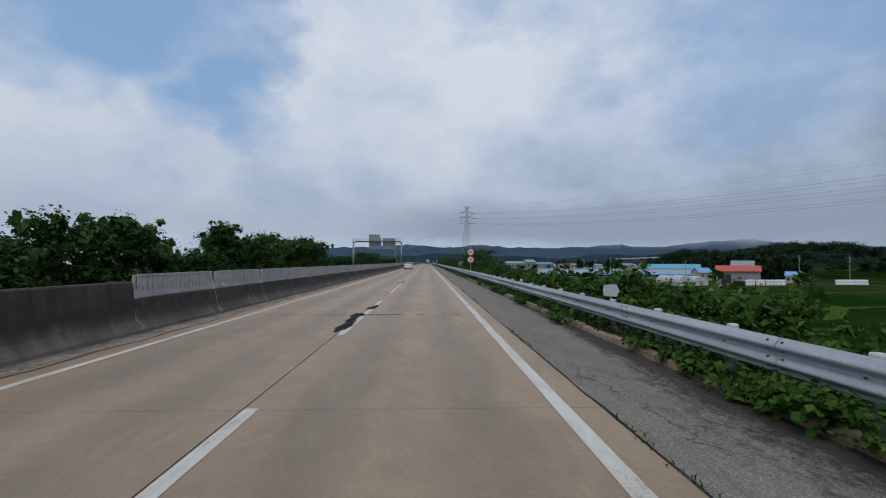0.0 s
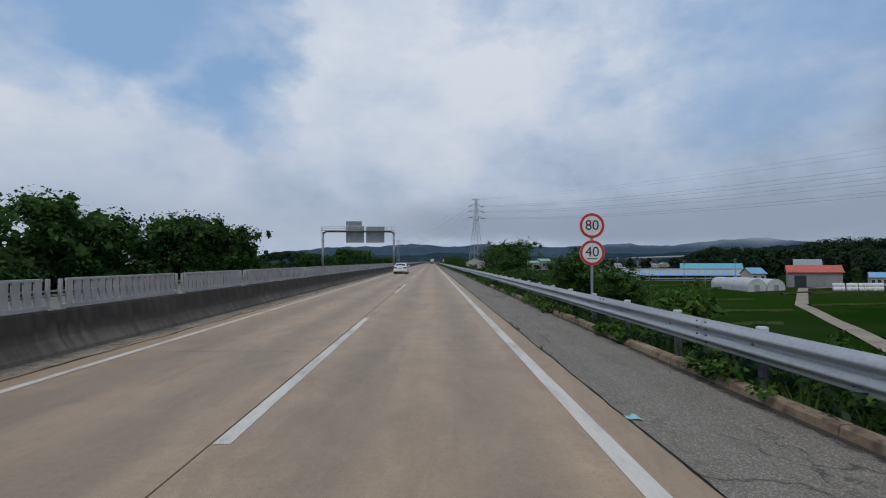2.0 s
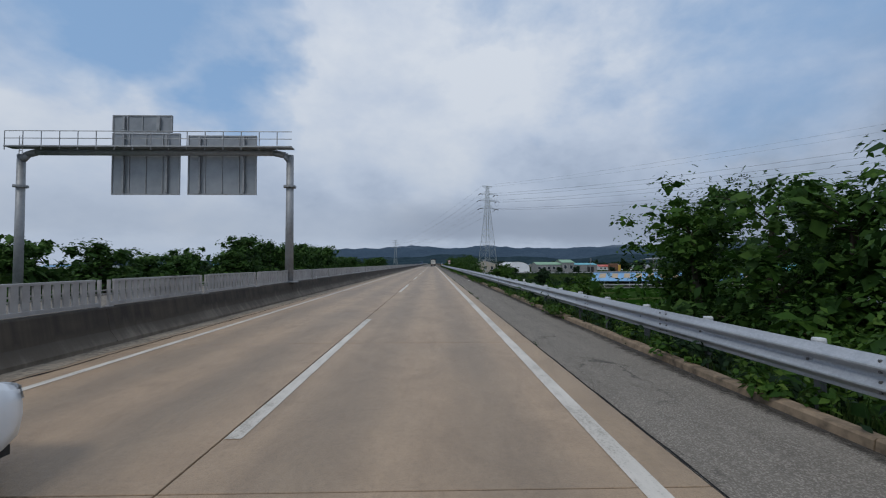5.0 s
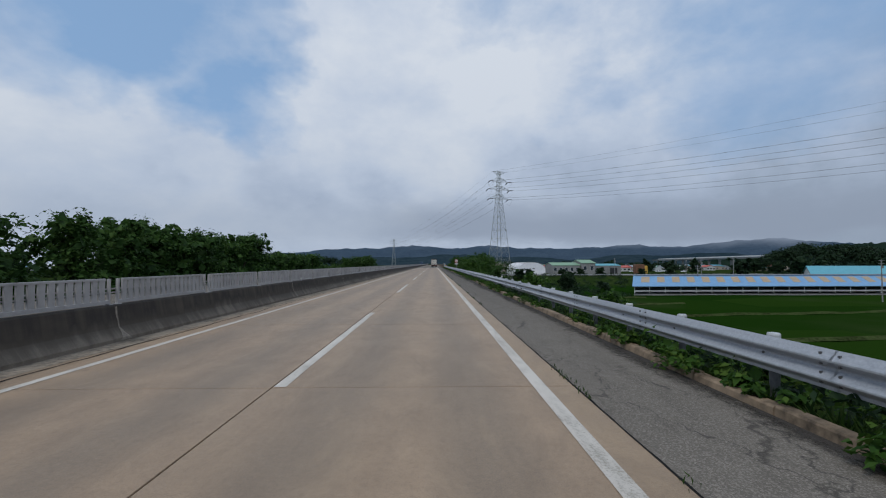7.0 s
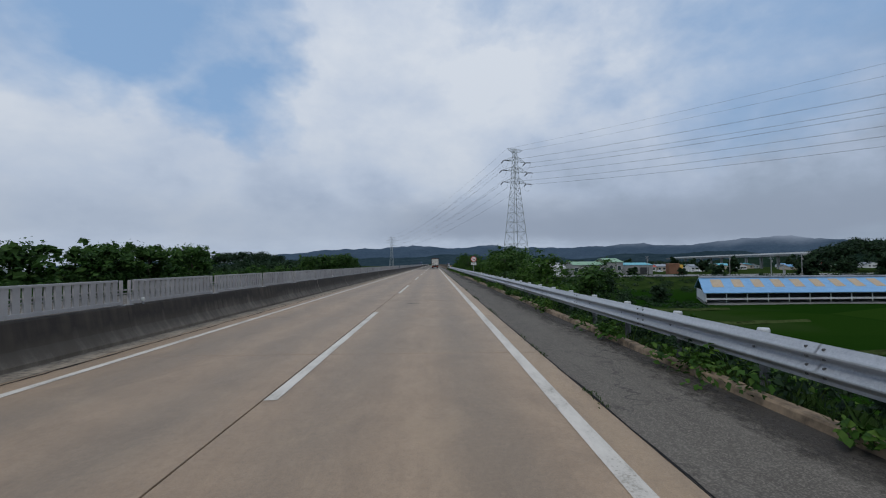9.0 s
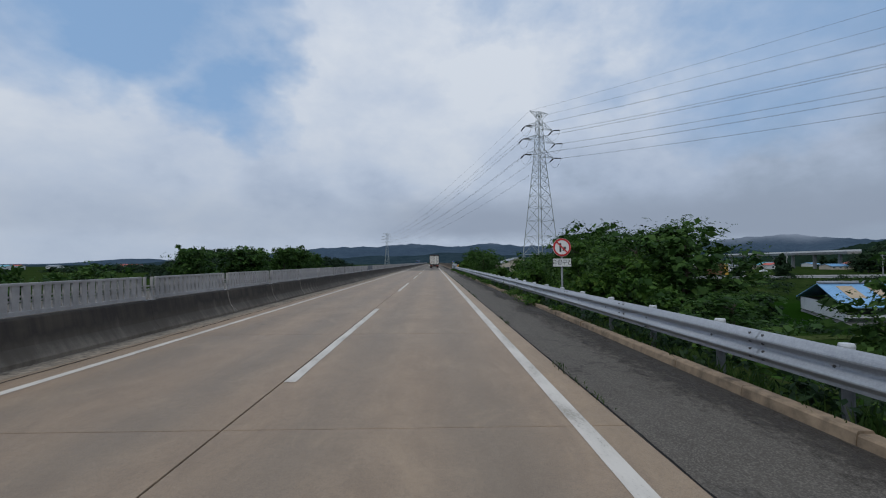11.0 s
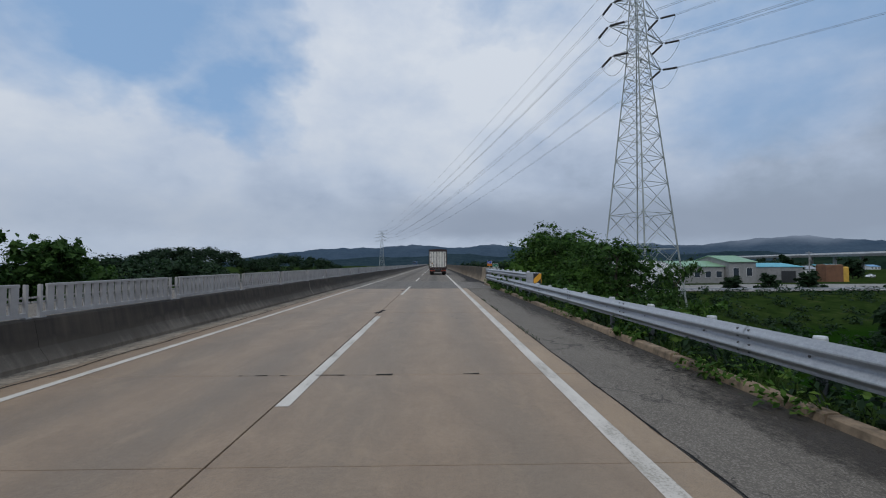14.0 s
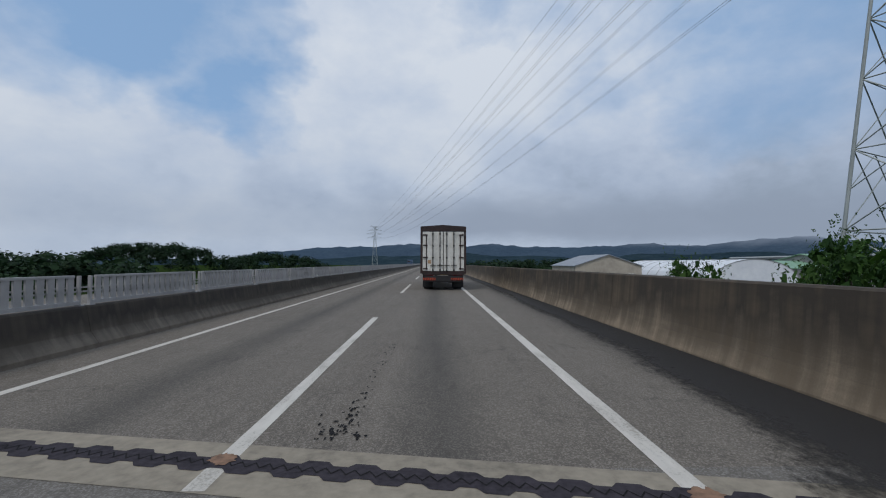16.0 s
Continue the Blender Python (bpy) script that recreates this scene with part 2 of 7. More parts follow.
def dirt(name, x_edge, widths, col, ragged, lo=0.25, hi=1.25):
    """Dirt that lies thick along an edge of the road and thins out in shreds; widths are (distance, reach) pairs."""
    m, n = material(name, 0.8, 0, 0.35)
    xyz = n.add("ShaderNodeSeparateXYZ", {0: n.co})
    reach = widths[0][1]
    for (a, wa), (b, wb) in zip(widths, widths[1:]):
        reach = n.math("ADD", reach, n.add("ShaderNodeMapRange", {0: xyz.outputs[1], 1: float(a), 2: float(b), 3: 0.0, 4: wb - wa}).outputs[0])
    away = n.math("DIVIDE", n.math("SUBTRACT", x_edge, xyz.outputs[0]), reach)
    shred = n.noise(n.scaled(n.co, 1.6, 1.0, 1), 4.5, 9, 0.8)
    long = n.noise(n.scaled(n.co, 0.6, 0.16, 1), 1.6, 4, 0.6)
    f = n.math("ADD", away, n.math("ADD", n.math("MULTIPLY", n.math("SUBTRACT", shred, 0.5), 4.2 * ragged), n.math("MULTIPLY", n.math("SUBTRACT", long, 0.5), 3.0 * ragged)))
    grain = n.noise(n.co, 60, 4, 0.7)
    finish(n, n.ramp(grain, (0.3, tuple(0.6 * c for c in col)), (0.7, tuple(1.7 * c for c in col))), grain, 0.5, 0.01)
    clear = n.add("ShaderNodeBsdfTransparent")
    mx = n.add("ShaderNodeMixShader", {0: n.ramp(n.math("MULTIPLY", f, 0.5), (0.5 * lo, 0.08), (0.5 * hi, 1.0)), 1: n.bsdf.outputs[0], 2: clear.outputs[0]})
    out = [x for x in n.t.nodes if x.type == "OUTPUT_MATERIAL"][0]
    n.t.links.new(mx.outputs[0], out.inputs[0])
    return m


def galvanised():
    m, n = material("galvanised_steel", 0.5, 0.30, 0.45)
    a = n.noise(n.co, 14, 5, 0.6)
    b = n.noise(n.scaled(n.co, 1, 0.12, 4), 1.6, 4, 0.6)
    v = n.add("ShaderNodeTexVoronoi", {"Vector": n.co, "Scale": 55.0})
    spang = n.add("ShaderNodeRGBToBW", {0: v.outputs["Color"]}).outputs[0]
    f = n.math("ADD", n.math("MULTIPLY", b, 0.6), n.math("ADD", n.math("MULTIPLY", a, 0.3), n.math("MULTIPLY", spang, 0.1)))
    col = n.ramp(f, (0.32, (0.235, 0.250, 0.268)), (0.5, (0.355, 0.374, 0.398)), (0.66, (0.47, 0.490, 0.515)))
    finish(n, col, a, 0.05, 0.004, n.ramp(a, (0.3, 0.42), (0.7, 0.62)))
    return m


def leaf(name, dark, mid, light):
    m, n = material(name, 0.6, 0, 0.12)
    isl = n.add("ShaderNodeNewGeometry").outputs["Random Per Island"]
    clump = n.noise(n.co, 0.8, 4, 0.65)
    f = n.math("ADD", n.math("MULTIPLY", isl, 0.40), n.math("ADD", n.math("MULTIPLY", clump, 0.50), n.math("MULTIPLY", rnd(n), 0.10)))
    col = n.ramp(f, (0.22, dark), (0.5, mid), (0.82, light))
    finish(n, col)
    tr = n.add("ShaderNodeBsdfTranslucent", {"Color": col})
    mx = n.add("ShaderNodeMixShader", {0: 0.30, 1: n.bsdf.outputs[0], 2: tr.outputs[0]})
    out = [x for x in n.t.nodes if x.type == "OUTPUT_MATERIAL"][0]
    n.t.links.new(mx.outputs[0], out.inputs[0])
    return m


def ground_mat():
    """Rice fields, banks of grass and soil on the one sheet of ground."""
    m, n = material("grass_and_fields", 1.0, 0, 0.0)
    xyz = n.add("ShaderNodeSeparateXYZ", {0: n.co})
    big = n.noise(n.co, 0.02, 4, 0.5)
    mid = n.noise(n.co, 0.35, 5, 0.65)
    fine = n.noise(n.scaled(n.co, 3, 1, 1), 5.0, 5, 0.7)
    rice = n.ramp(fine, (0.3, (0.006, 0.022, 0.003)), (0.7, (0.014, 0.044, 0.005)))
    plot = n.add("ShaderNodeTexVoronoi", {"Vector": n.scaled(n.co, 0.012, 0.028, 0), "Scale": 1.0, "Randomness": 0.6}, distance="CHEBYCHEV")
    tint = n.add("ShaderNodeRGBToBW", {0: plot.outputs["Color"]}).outputs[0]
    rice = n.mix(n.ramp(tint, (0.3, 0.0), (0.8, 0.45)), rice, (0.026, 0.056, 0.008, 1))
    bank = n.ramp(mid, (0.30, (0.012, 0.026, 0.007)), (0.55, (0.027, 0.047, 0.012)), (0.75, (0.060, 0.068, 0.026)))
    flatness = n.ramp(n.math("MULTIPLY", xyz.outputs[2], -0.1), (0.86, 0.0), (0.93, 1.0))
    col = n.mix(flatness, bank, rice)
    col = n.mix(n.ramp(big, (0.50, 0.0), (0.62, 0.5)), col, (0.032, 0.050, 0.016, 1))
    finish(n, col, fine, 0.7, 0.12)
    return m


def hill_mat(name, dark, light):
    m, n = material(name, 1.0, 0, 0.0)
    a = n.noise(n.co, 0.012, 6, 0.65)
    b = n.noise(n.co, 0.06, 4, 0.7)
    f = n.math("ADD", n.math("MULTIPLY", a, 0.5), n.math("MULTIPLY", b, 0.5))
    finish(n, n.ramp(f, (0.38, dark), (0.62, light)), b, 0.8, 8.0)
    return m


def paint_line():
    m, n = material("worn_white_road_paint", 0.7, 0, 0.4)
    a = n.noise(n.co, 38, 4, 0.7)
    b = n.noise(n.scaled(n.co, 1, 0.3, 1), 3.0, 5, 0.7)
    col = n.ramp(b, (0.3, (0.47, 0.435, 0.38)), (0.6, (0.62, 0.578, 0.51)))
    col = n.mix(n.ramp(n.math("MULTIPLY", a, b), (0.15, 0.8), (0.21, 0.0)), col, (0.30, 0.27, 0.22, 1))
    finish(n, col, a, 0.2, 0.003)
    return m


def ribbed(name, a_col, b_col, period, axis, rough=0.5, metal=0.0):
    """Sheet metal whose ribs show as fine relief."""
    m, n = material(name, rough, metal)
    c = n.add("ShaderNodeSeparateXYZ", {0: n.co}).outputs[axis]
    w = n.math("SINE", n.math("MULTIPLY", c, 6.283 / period))
    s = n.noise(n.co, 0.8, 5, 0.65)
    finish(n, n.ramp(s, (0.3, a_col), (0.7, b_col)), w, 0.5, 0.03)
    return m


MAT_ROAD = road_concrete()
MAT_SHOULDER = asphalt("old_grey_asphalt", (0.100, 0.087, 0.071), (0.156, 0.138, 0.114), (0.33, 0.295, 0.25, 1), 0.68, 0.0, 1.24)
MAT_DECK = asphalt("bridge_deck_asphalt", (0.116, 0.100, 0.082), (0.160, 0.139, 0.115), (0.35, 0.31, 0.26, 1), 0.3, 0.62)
MAT_APPROACH = asphalt("approach_asphalt", (0.118, 0.105, 0.089), (0.168, 0.151, 0.130), (0.32, 0.30, 0.27, 1), 0.4, 0.25)
MAT_TAR = simple("black_joint_tar", (0.016, 0.015, 0.015), 0.3, 20, 0.9, 0.0, 0.4, 0.15)
MAT_PATCH = simple("dark_patch_asphalt", (0.045, 0.043, 0.042), 0.25, 25, 0.8)
MAT_LINE = paint_line()
MAT_BARRIER = barrier_concrete("sooty_barrier_concrete", (0.195, 0.165, 0.130), (0.034, 0.029, 0.025, 1), (0.17, 0.138, 0.100, 1), 1.30, 0.12)
MAT_PARAPET = barrier_concrete("stained_parapet_concrete", (0.34, 0.262, 0.178), (0.050, 0.041, 0.032, 1), (0.30, 0.22, 0.135, 1), 0.60, 0.05)
MAT_PARAPET_PALE = barrier_concrete("weathered_parapet_concrete", (0.36, 0.285, 0.20), (0.085, 0.068, 0.050, 1), (0.36, 0.265, 0.165, 1), 0.35, 0.17)
MAT_KERB = simple("weathered_kerb_concrete", (0.225, 0.165, 0.108), 0.42, 5, 0.9, 0, 0.5)
MAT_STEEL = galvanised()
MAT_FENCE = simple("grey_painted_fence_steel", (0.325, 0.318, 0.312), 0.14, 3.0, 0.6, 0.1)
MAT_FENCE_DARK = simple("dull_grey_panel_steel", (0.12, 0.135, 0.155), 0.14, 3.0, 0.6, 0.1)
MAT_PYLON = simple("pale_pylon_steel", (0.33, 0.36, 0.35), 0.14, 0.6, 0.6, 0.2)
MAT_WIRE = simple("aluminium_cable", (0.20, 0.21, 0.22), 0.1, 1, 0.6, 0.4)
MAT_INSUL = simple("dark_insulator_porcelain", (0.035, 0.03, 0.03), 0.1, 4, 0.35)
MAT_GROUND = ground_mat()
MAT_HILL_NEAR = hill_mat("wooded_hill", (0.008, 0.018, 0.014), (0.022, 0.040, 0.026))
# the air's blue-grey haze is mixed into these two hill colours
MAT_HILL_MID = hill_mat("haze_tinted_hill", (0.018, 0.035, 0.046), (0.038, 0.061, 0.074))
MAT_HILL_FAR = hill_mat("haze_tinted_far_hill", (0.044, 0.070, 0.104), (0.066, 0.099, 0.136))
MAT_LEAF = leaf("dark_green_leaves", (0.012, 0.033, 0.008), (0.036, 0.085, 0.018), (0.098, 0.178, 0.042))
MAT_LEAF_PALE = leaf("fresh_green_leaves", (0.013, 0.038, 0.007), (0.038, 0.092, 0.014), (0.105, 0.190, 0.034))
MAT_WEED = leaf("weed_leaves", (0.016, 0.046, 0.008), (0.043, 0.104, 0.015), (0.125, 0.195, 0.036))
MAT_BARK = simple("grey_brown_bark", (0.07, 0.055, 0.042), 0.3, 9, 0.95, 0, 0.8)
MAT_GUTTER = simple("dried_gutter_dirt", (0.25, 0.208, 0.158), 0.4, 9, 0.95, 0, 0.8)
MAT_GRASS = leaf("verge_grass", (0.012, 0.032, 0.006), (0.030, 0.066, 0.012), (0.085, 0.120, 0.034))
# darker leaves for far woods; beneath the guardrail they stand in for shade
MAT_LEAF_FAR = leaf("far_and_shaded_leaves", (0.008, 0.020, 0.010), (0.019, 0.042, 0.018), (0.040, 0.075, 0.032))

# ---- mesh helpers ----
class Shape:
    """Collects points and faces of one mesh."""

    def __init__(self):
        self.v, self.f = [], []

    def poly(self, pts):
        i = len(self.v)
        self.v += [tuple(p) for p in pts]
        self.f.append(tuple(range(i, i + len(pts))))
        return self

    def box(self, x0, x1, y0, y1, z0, z1, c=0.0):
        """A block; c: the bevel of its upper edges."""
        i = len(self.v)
        lay = [(z0, 0), (z1 - c, 0), (z1, c)] if c else [(z0, 0), (z1, 0)]
        for z, d in lay:
            self.v += [(x0 + d, y0 + d, z), (x1 - d, y0 + d, z), (x1 - d, y1 - d, z), (x0 + d, y1 - d, z)]
        k = len(lay) - 1
        self.f.append((i + 3, i + 2, i + 1, i))
        for r in range(k):
            a = i + 4 * r
            for j in range(4):
                q = (j + 1) % 4
                self.f.append((a + j, a + q, a + 4 + q, a + 4 + j))
        a = i + 4 * k
        self.f.append((a, a + 1, a + 2, a + 3))
        return self

    def tube(self, p0, p1, r0, r1=None, n=8, caps=True):
        r1 = r0 if r1 is None else r1
        p0, p1 = Vector(p0), Vector(p1)
        d = (p1 - p0).normalized()
        u = d.orthogonal().normalized()
        w = d.cross(u)
        i = len(self.v)
        for p, r in ((p0, r0), (p1, r1)):
            for k in range(n):
                a = 2 * math.pi * (k + 0.5) / n
                self.v.append(tuple(p + (u * math.cos(a) + w * math.sin(a)) * r))
        for k in range(n):
            q = (k + 1) % n
            self.f.append((i + k, i + q, i + n + q, i + n + k))
        if caps:
            self.f.append(tuple(range(i + n - 1, i - 1, -1)))
            self.f.append(tuple(range(i + n, i + 2 * n)))
        return self

    def loft(self, rings, closed=True, caps=True):
        """Joins rings of equally many points."""
        i, n = len(self.v), len(rings[0])
        for r in rings:
            self.v += [tuple(p) for p in r]
        for a in range(len(rings) - 1):
            for k in range(n if closed else n - 1):
                q = (k + 1) % n
                self.f.append((i + a * n + k, i + a * n + q, i + (a + 1) * n + q, i + (a + 1) * n + k))
        if caps and closed:
            self.f.append(tuple(range(i + n - 1, i - 1, -1)))
            j = i + (len(rings) - 1) * n
            self.f.append(tuple(range(j, j + n)))
        return self

    def along(self, profile, y0, y1, closed=True):
        """A profile of (x, z) drawn out along y."""
        return self.loft([[(x, y0, z) for x, z in profile], [(x, y1, z) for x, z in profile]], closed)

    def lathe(self, profile, centre, axis, n=20):
        """Turns a profile of (radius, along) about an axis."""
        axis = Vector(axis).normalized()
        u = axis.orthogonal().normalized()
        w = axis.cross(u)
        c = Vector(centre)
        rings = [[c + axis * h + (u * math.cos(2 * math.pi * k / n) + w * math.sin(2 * math.pi * k / n)) * r for k in range(n)] for r, h in profile]
        return self.loft(rings, True, True)

    def grid(self, rows):
        return self.loft(rows, False, False)

    def add_text(self, body, size, m):
        """Raised lettering in the built-in font."""
        cu = bpy.data.curves.new("letters", "FONT")
        cu.body, cu.size, cu.extrude, cu.align_x, cu.align_y = body, size, 0.002, "CENTER", "CENTER"
        ob = bpy.data.objects.new("letters", cu)
        me = ob.to_mesh()
        i = len(self.v)
        self.v += [tuple(m @ v.co) for v in me.vertices]
        self.f += [tuple(i + k for k in p.vertices) for p in me.polygons]
        ob.to_mesh_clear()
        bpy.data.objects.remove(ob)
        bpy.data.curves.remove(cu)
        return self

    def mesh(self, name, mat, smooth=False):
        me = bpy.data.meshes.new(name)
        me.from_pydata(self.v, [], self.f)
        me.materials.append(mat)
        if smooth:
            me.shade_smooth()
        me.update()
        return me


def quads(name, pts, mat):
    """One mesh of many loose quads, from an array of n x 4 x 3."""
    n = len(pts)
    me = bpy.data.meshes.new(name)
    me.vertices.add(4 * n)
    me.vertices.foreach_set("co", np.ascontiguousarray(pts, dtype=np.float32).ravel())
    me.loops.add(4 * n)
    me.loops.foreach_set("vertex_index", np.arange(4 * n, dtype=np.int32))
    me.polygons.add(n)
    me.polygons.foreach_set("loop_start", np.arange(0, 4 * n, 4, dtype=np.int32))
    me.materials.append(mat)
    me.update(calc_edges=True)
    return me


def thing(name, at, label, category, group="", kind=""):
    """An Empty at the base of a thing, for its parts."""
    ob = new(name)
    ob.location = at
    ob.empty_display_size = 0.3
    return tagged(ob, label, category, group, kind)


def part(name, shape, mat, parent, label="", at=(0, 0, 0), smooth=False):
    me = shape.mesh(name, mat, smooth) if isinstance(shape, Shape) else shape
    ob = new(name, me)
    ob.parent = parent
    ob.location = at
    return tagged(ob, label)


def structure(name, shape, mat, label, category="", smooth=False):
    me = shape.mesh(name, mat, smooth) if isinstance(shape, Shape) else shape
    return tagged(new(name, me), label, category or name.replace("_", " "), "", "structure")


def leaves(rng, centres, spread, count, size, droop=0.3, up=0.7, broad=0.33, shell=0.45):
    """Loose leaves round clump centres, turned outwards: an array of n x 4 x 3. shell: low keeps them near the clump's skin."""
    centres = np.asarray(centres)
    which = rng.integers(0, len(centres), count)
    r = rng.random(count) ** shell
    d = rng.normal(size=(count, 3))
    d /= np.linalg.norm(d, axis=1)[:, None]
    c = centres[which, :3] + d * (r * centres[which, 3] * spread)[:, None] * np.array([1, 1, 0.72])
    nrm = rng.normal(size=(count, 3)) * 0.75 + d * 1.1
    nrm[:, 2] = np.abs(nrm[:, 2]) + up
    nrm /= np.linalg.norm(nrm, axis=1)[:, None]
    a = np.cross(nrm, rng.normal(size=(count, 3)))
    a /= np.linalg.norm(a, axis=1)[:, None] + 1e-9
    b = np.cross(nrm, a)
    s = size * (0.55 + 0.9 * rng.random(count))[:, None]
    tip = a * s
    wide = b * s * broad
    low = np.array([0, 0, -1.0]) * s * droop
    return np.stack([c - tip * 0.9, c - wide + nrm * s * 0.08, c + tip + low, c + wide + nrm * s * 0.08], axis=1)


def fronds(rng, centres, count, length, pairs, leaflet, lift=0.35):
    """Feathered leaves that grow outwards from clumps: an array of n x 4 x 3."""
    centres = np.asarray(centres)
    which = rng.integers(0, len(centres), count)
    d = rng.normal(size=(count, 3))
    d[:, 2] = np.abs(d[:, 2]) * 0.9 - 0.15
    d /= np.linalg.norm(d, axis=1)[:, None]
    foot = centres[which, :3] + d * (centres[which, 3] * (0.62 + 0.36 * rng.random(count)))[:, None] * np.array([1, 1, 0.78])
    way = d + np.array([0, 0, lift]) + rng.normal(size=(count, 3)) * 0.35
    way /= np.linalg.norm(way, axis=1)[:, None]
    side = np.cross(way, np.array([0, 0, 1.0]) + rng.normal(size=(count, 3)) * 0.25)
    side /= np.linalg.norm(side, axis=1)[:, None] + 1e-9
    span = (length * (0.6 + 0.7 * rng.random(count)))[:, None]
    out = []
    for k in range(1, pairs + 1):
        t = k / pairs
        at = foot + way * span * t + np.array([0, 0, -0.42]) * span * t * t
        for sgn in (-1, 1):
            ld = side * sgn * 0.85 + way * 0.45 + np.array([0, 0, -0.22])
            ll = ld * leaflet * (1.15 - 0.35 * t)
            wd = way * leaflet * 0.25 + np.array([0, 0, -0.02]) * leaflet
            out.append(np.stack([at, at + ll * 0.5 - wd, at + ll, at + ll * 0.5 + wd], axis=1))
    return np.concatenate(out)


def blades(rng, x, y, z, height, width=0.012):
    """Upright grass blades at the given places: an array of n x 4 x 3."""
    n = len(x)
    a = rng.random(n) * 2 * math.pi
    side = np.stack([np.cos(a), np.sin(a), np.zeros(n)], axis=1) * width
    foot = np.stack([x, y, z], axis=1)
    bend = np.stack([rng.normal(size=n) * 0.35, rng.normal(size=n) * 0.35, np.ones(n)], axis=1)
    tip = foot + bend * (height * (0.5 + 0.7 * rng.random(n)))[:, None]
    mid = foot * 0.45 + tip * 0.55 - np.stack([bend[:, 0], bend[:, 1], np.zeros(n)], axis=1) * 0.06
    return np.stack([foot, mid - side, tip, mid + side], axis=1)

# ---- ground, road and their edges ----
S0, S1 = -30.0, 700.0          # stretch of road that is built
DECK0, JOINT = 305.6, 318.40    # where the asphalt and the bridge begin
FIELD = -9.6
YARD = 1.3                     # how far the farm lies over the fields


def smooth01(x):
    x = min(1.0, max(0.0, x))
    return x * x * (3 - 2 * x)


def ground_height(x, s):
    """The embankment of the motorway across a flat valley."""
    right = 5.0 + 0.0
    if x > right:
        side = (x - right) / 14.0
    elif x < -18.2:
        side = (-18.2 - x) / 15.0
    else:
        side = 0.0
    k = smooth01(side) if side > 0 else 0.0
    base = FIELD + 4.6 * smooth01((s - 338) / 34.0)
    base += YARD * smooth01((x - 96) / 24.0) * (1 - smooth01((s - 222) / 26.0)) * smooth01((s - 150) / 30.0)
    crest = -0.14
    b = smooth01((s - JOINT - 4) / 14.0) * (1 - smooth01((s - 640) / 40.0))
    crest = crest * (1 - b) + (base - 0.5) * b
    z = crest * (1 - k) + base * k
    if side > 0:
        z += 0.25 * noise.noise(Vector((x * 0.21, s * 0.21, 3.0))) * min(1, side * 3)
    return z


def axis_steps(lo, hi, fine_lo, fine_hi, step, grow=1.25):
    out = [fine_lo]
    while out[-1] < fine_hi:
        out.append(out[-1] + step)
    d = step
    while out[-1] < hi:
        d *= grow
        out.append(out[-1] + d)
    d = step
    while out[0] > lo:
        d *= grow
        out.insert(0, out[0] - d)
    return out


def build_ground():
    xs = axis_steps(-4500, 4500, -40, 40, 1.6)
    ys = axis_steps(-600, 4700, -30, 360, 4.0)
    g = Shape()
    g.grid([[(x, y, ground_height(x, y)) for x in xs] for y in ys])
    structure("ground", g, MAT_GROUND, "flat valley of green rice fields with grassy embankment slopes", "ground", True)


build_ground()

# two carriageways; the near one is cast in concrete slabs, kept to the end of the file
road = structure("road", Shape().box(-6.41, 2.3, S0, DECK0, -0.5, -0.06), MAT_TAR, "worn beige concrete motorway carriageway with two lanes", "road")
structure("far_road", Shape().box(-17.7, -7.05, S0, S1, -0.5, -0.01), MAT_SHOULDER, "opposite motorway carriageway behind the median barrier", "road")
structure("road_shoulder", Shape().box(2.31, 4.14, S0, DECK0 - 0.01, -0.5, -0.012), MAT_SHOULDER, "old grey asphalt hard shoulder with cracks", "road")
structure("approach_road", Shape().box(-6.5, 4.6, DECK0, JOINT, -0.9, 0.0), MAT_APPROACH, "grey patched asphalt before the bridge", "road")
structure("bridge_deck", Shape().box(-6.5, 4.6, JOINT, S1, -0.9, 0.0), MAT_DECK,
          "dark grey asphalt bridge deck, patched and cracked", "road")


def strip(y0, y1, x, w, z, step=4.0, wob=0.008):
    """A painted or poured band along the road with slightly uneven edges."""
    n = max(1, int((y1 - y0) / step))
    rows = []
    for i in range(n + 1):
        y = y0 + (y1 - y0) * i / n
        a = wob * noise.noise(Vector((x * 7, y * 0.9, 1.0)))
        b = wob * noise.noise(Vector((x * 7, y * 0.9, 9.0)))
        rows.append([(x - w / 2 + a, y, z), (x + w / 2 + b, y, z)])
    return rows


lines = structure("road_marking", Shape().grid(strip(S0, S1, 1.82, 0.19, 0.005)), MAT_LINE, "worn white lane markings painted on the road", "road marking")
part("edge_line", Shape().grid(strip(S0, S1, -5.355, 0.15, 0.005)), MAT_LINE, lines)
DASH_LIST = [(-22.6, -13.6), (-2.8, 6.05), (11.1, 20.0), (24.6, 34.1), (43.4, 52.4), (62.7, 71.6), (82.6, 91.8), (102.4, 111.4),
             (123.8, 132.7), (143.7, 152.7), (163.25, 172.7), (182.9, 192.8), (202.5, 211.8), (222.8, 232.5), (242.0, 252.0),
             (261.8, 271.3), (281.2, 290.0), (299.9, 308.2), (318.1, 327.9)]
DASH_LIST += [(338.4 + 19.8 * k, 347.8 + 19.8 * k) for k in range(18)]


def dash(s0, s1):
    part("dash", Shape().grid(strip(s0, s1, -1.745, 0.165, 0.005, 1.0)), MAT_LINE, lines)


# ends of the painted dashes along the road
for s0, s1 in DASH_LIST:
    dash(s0, s1)


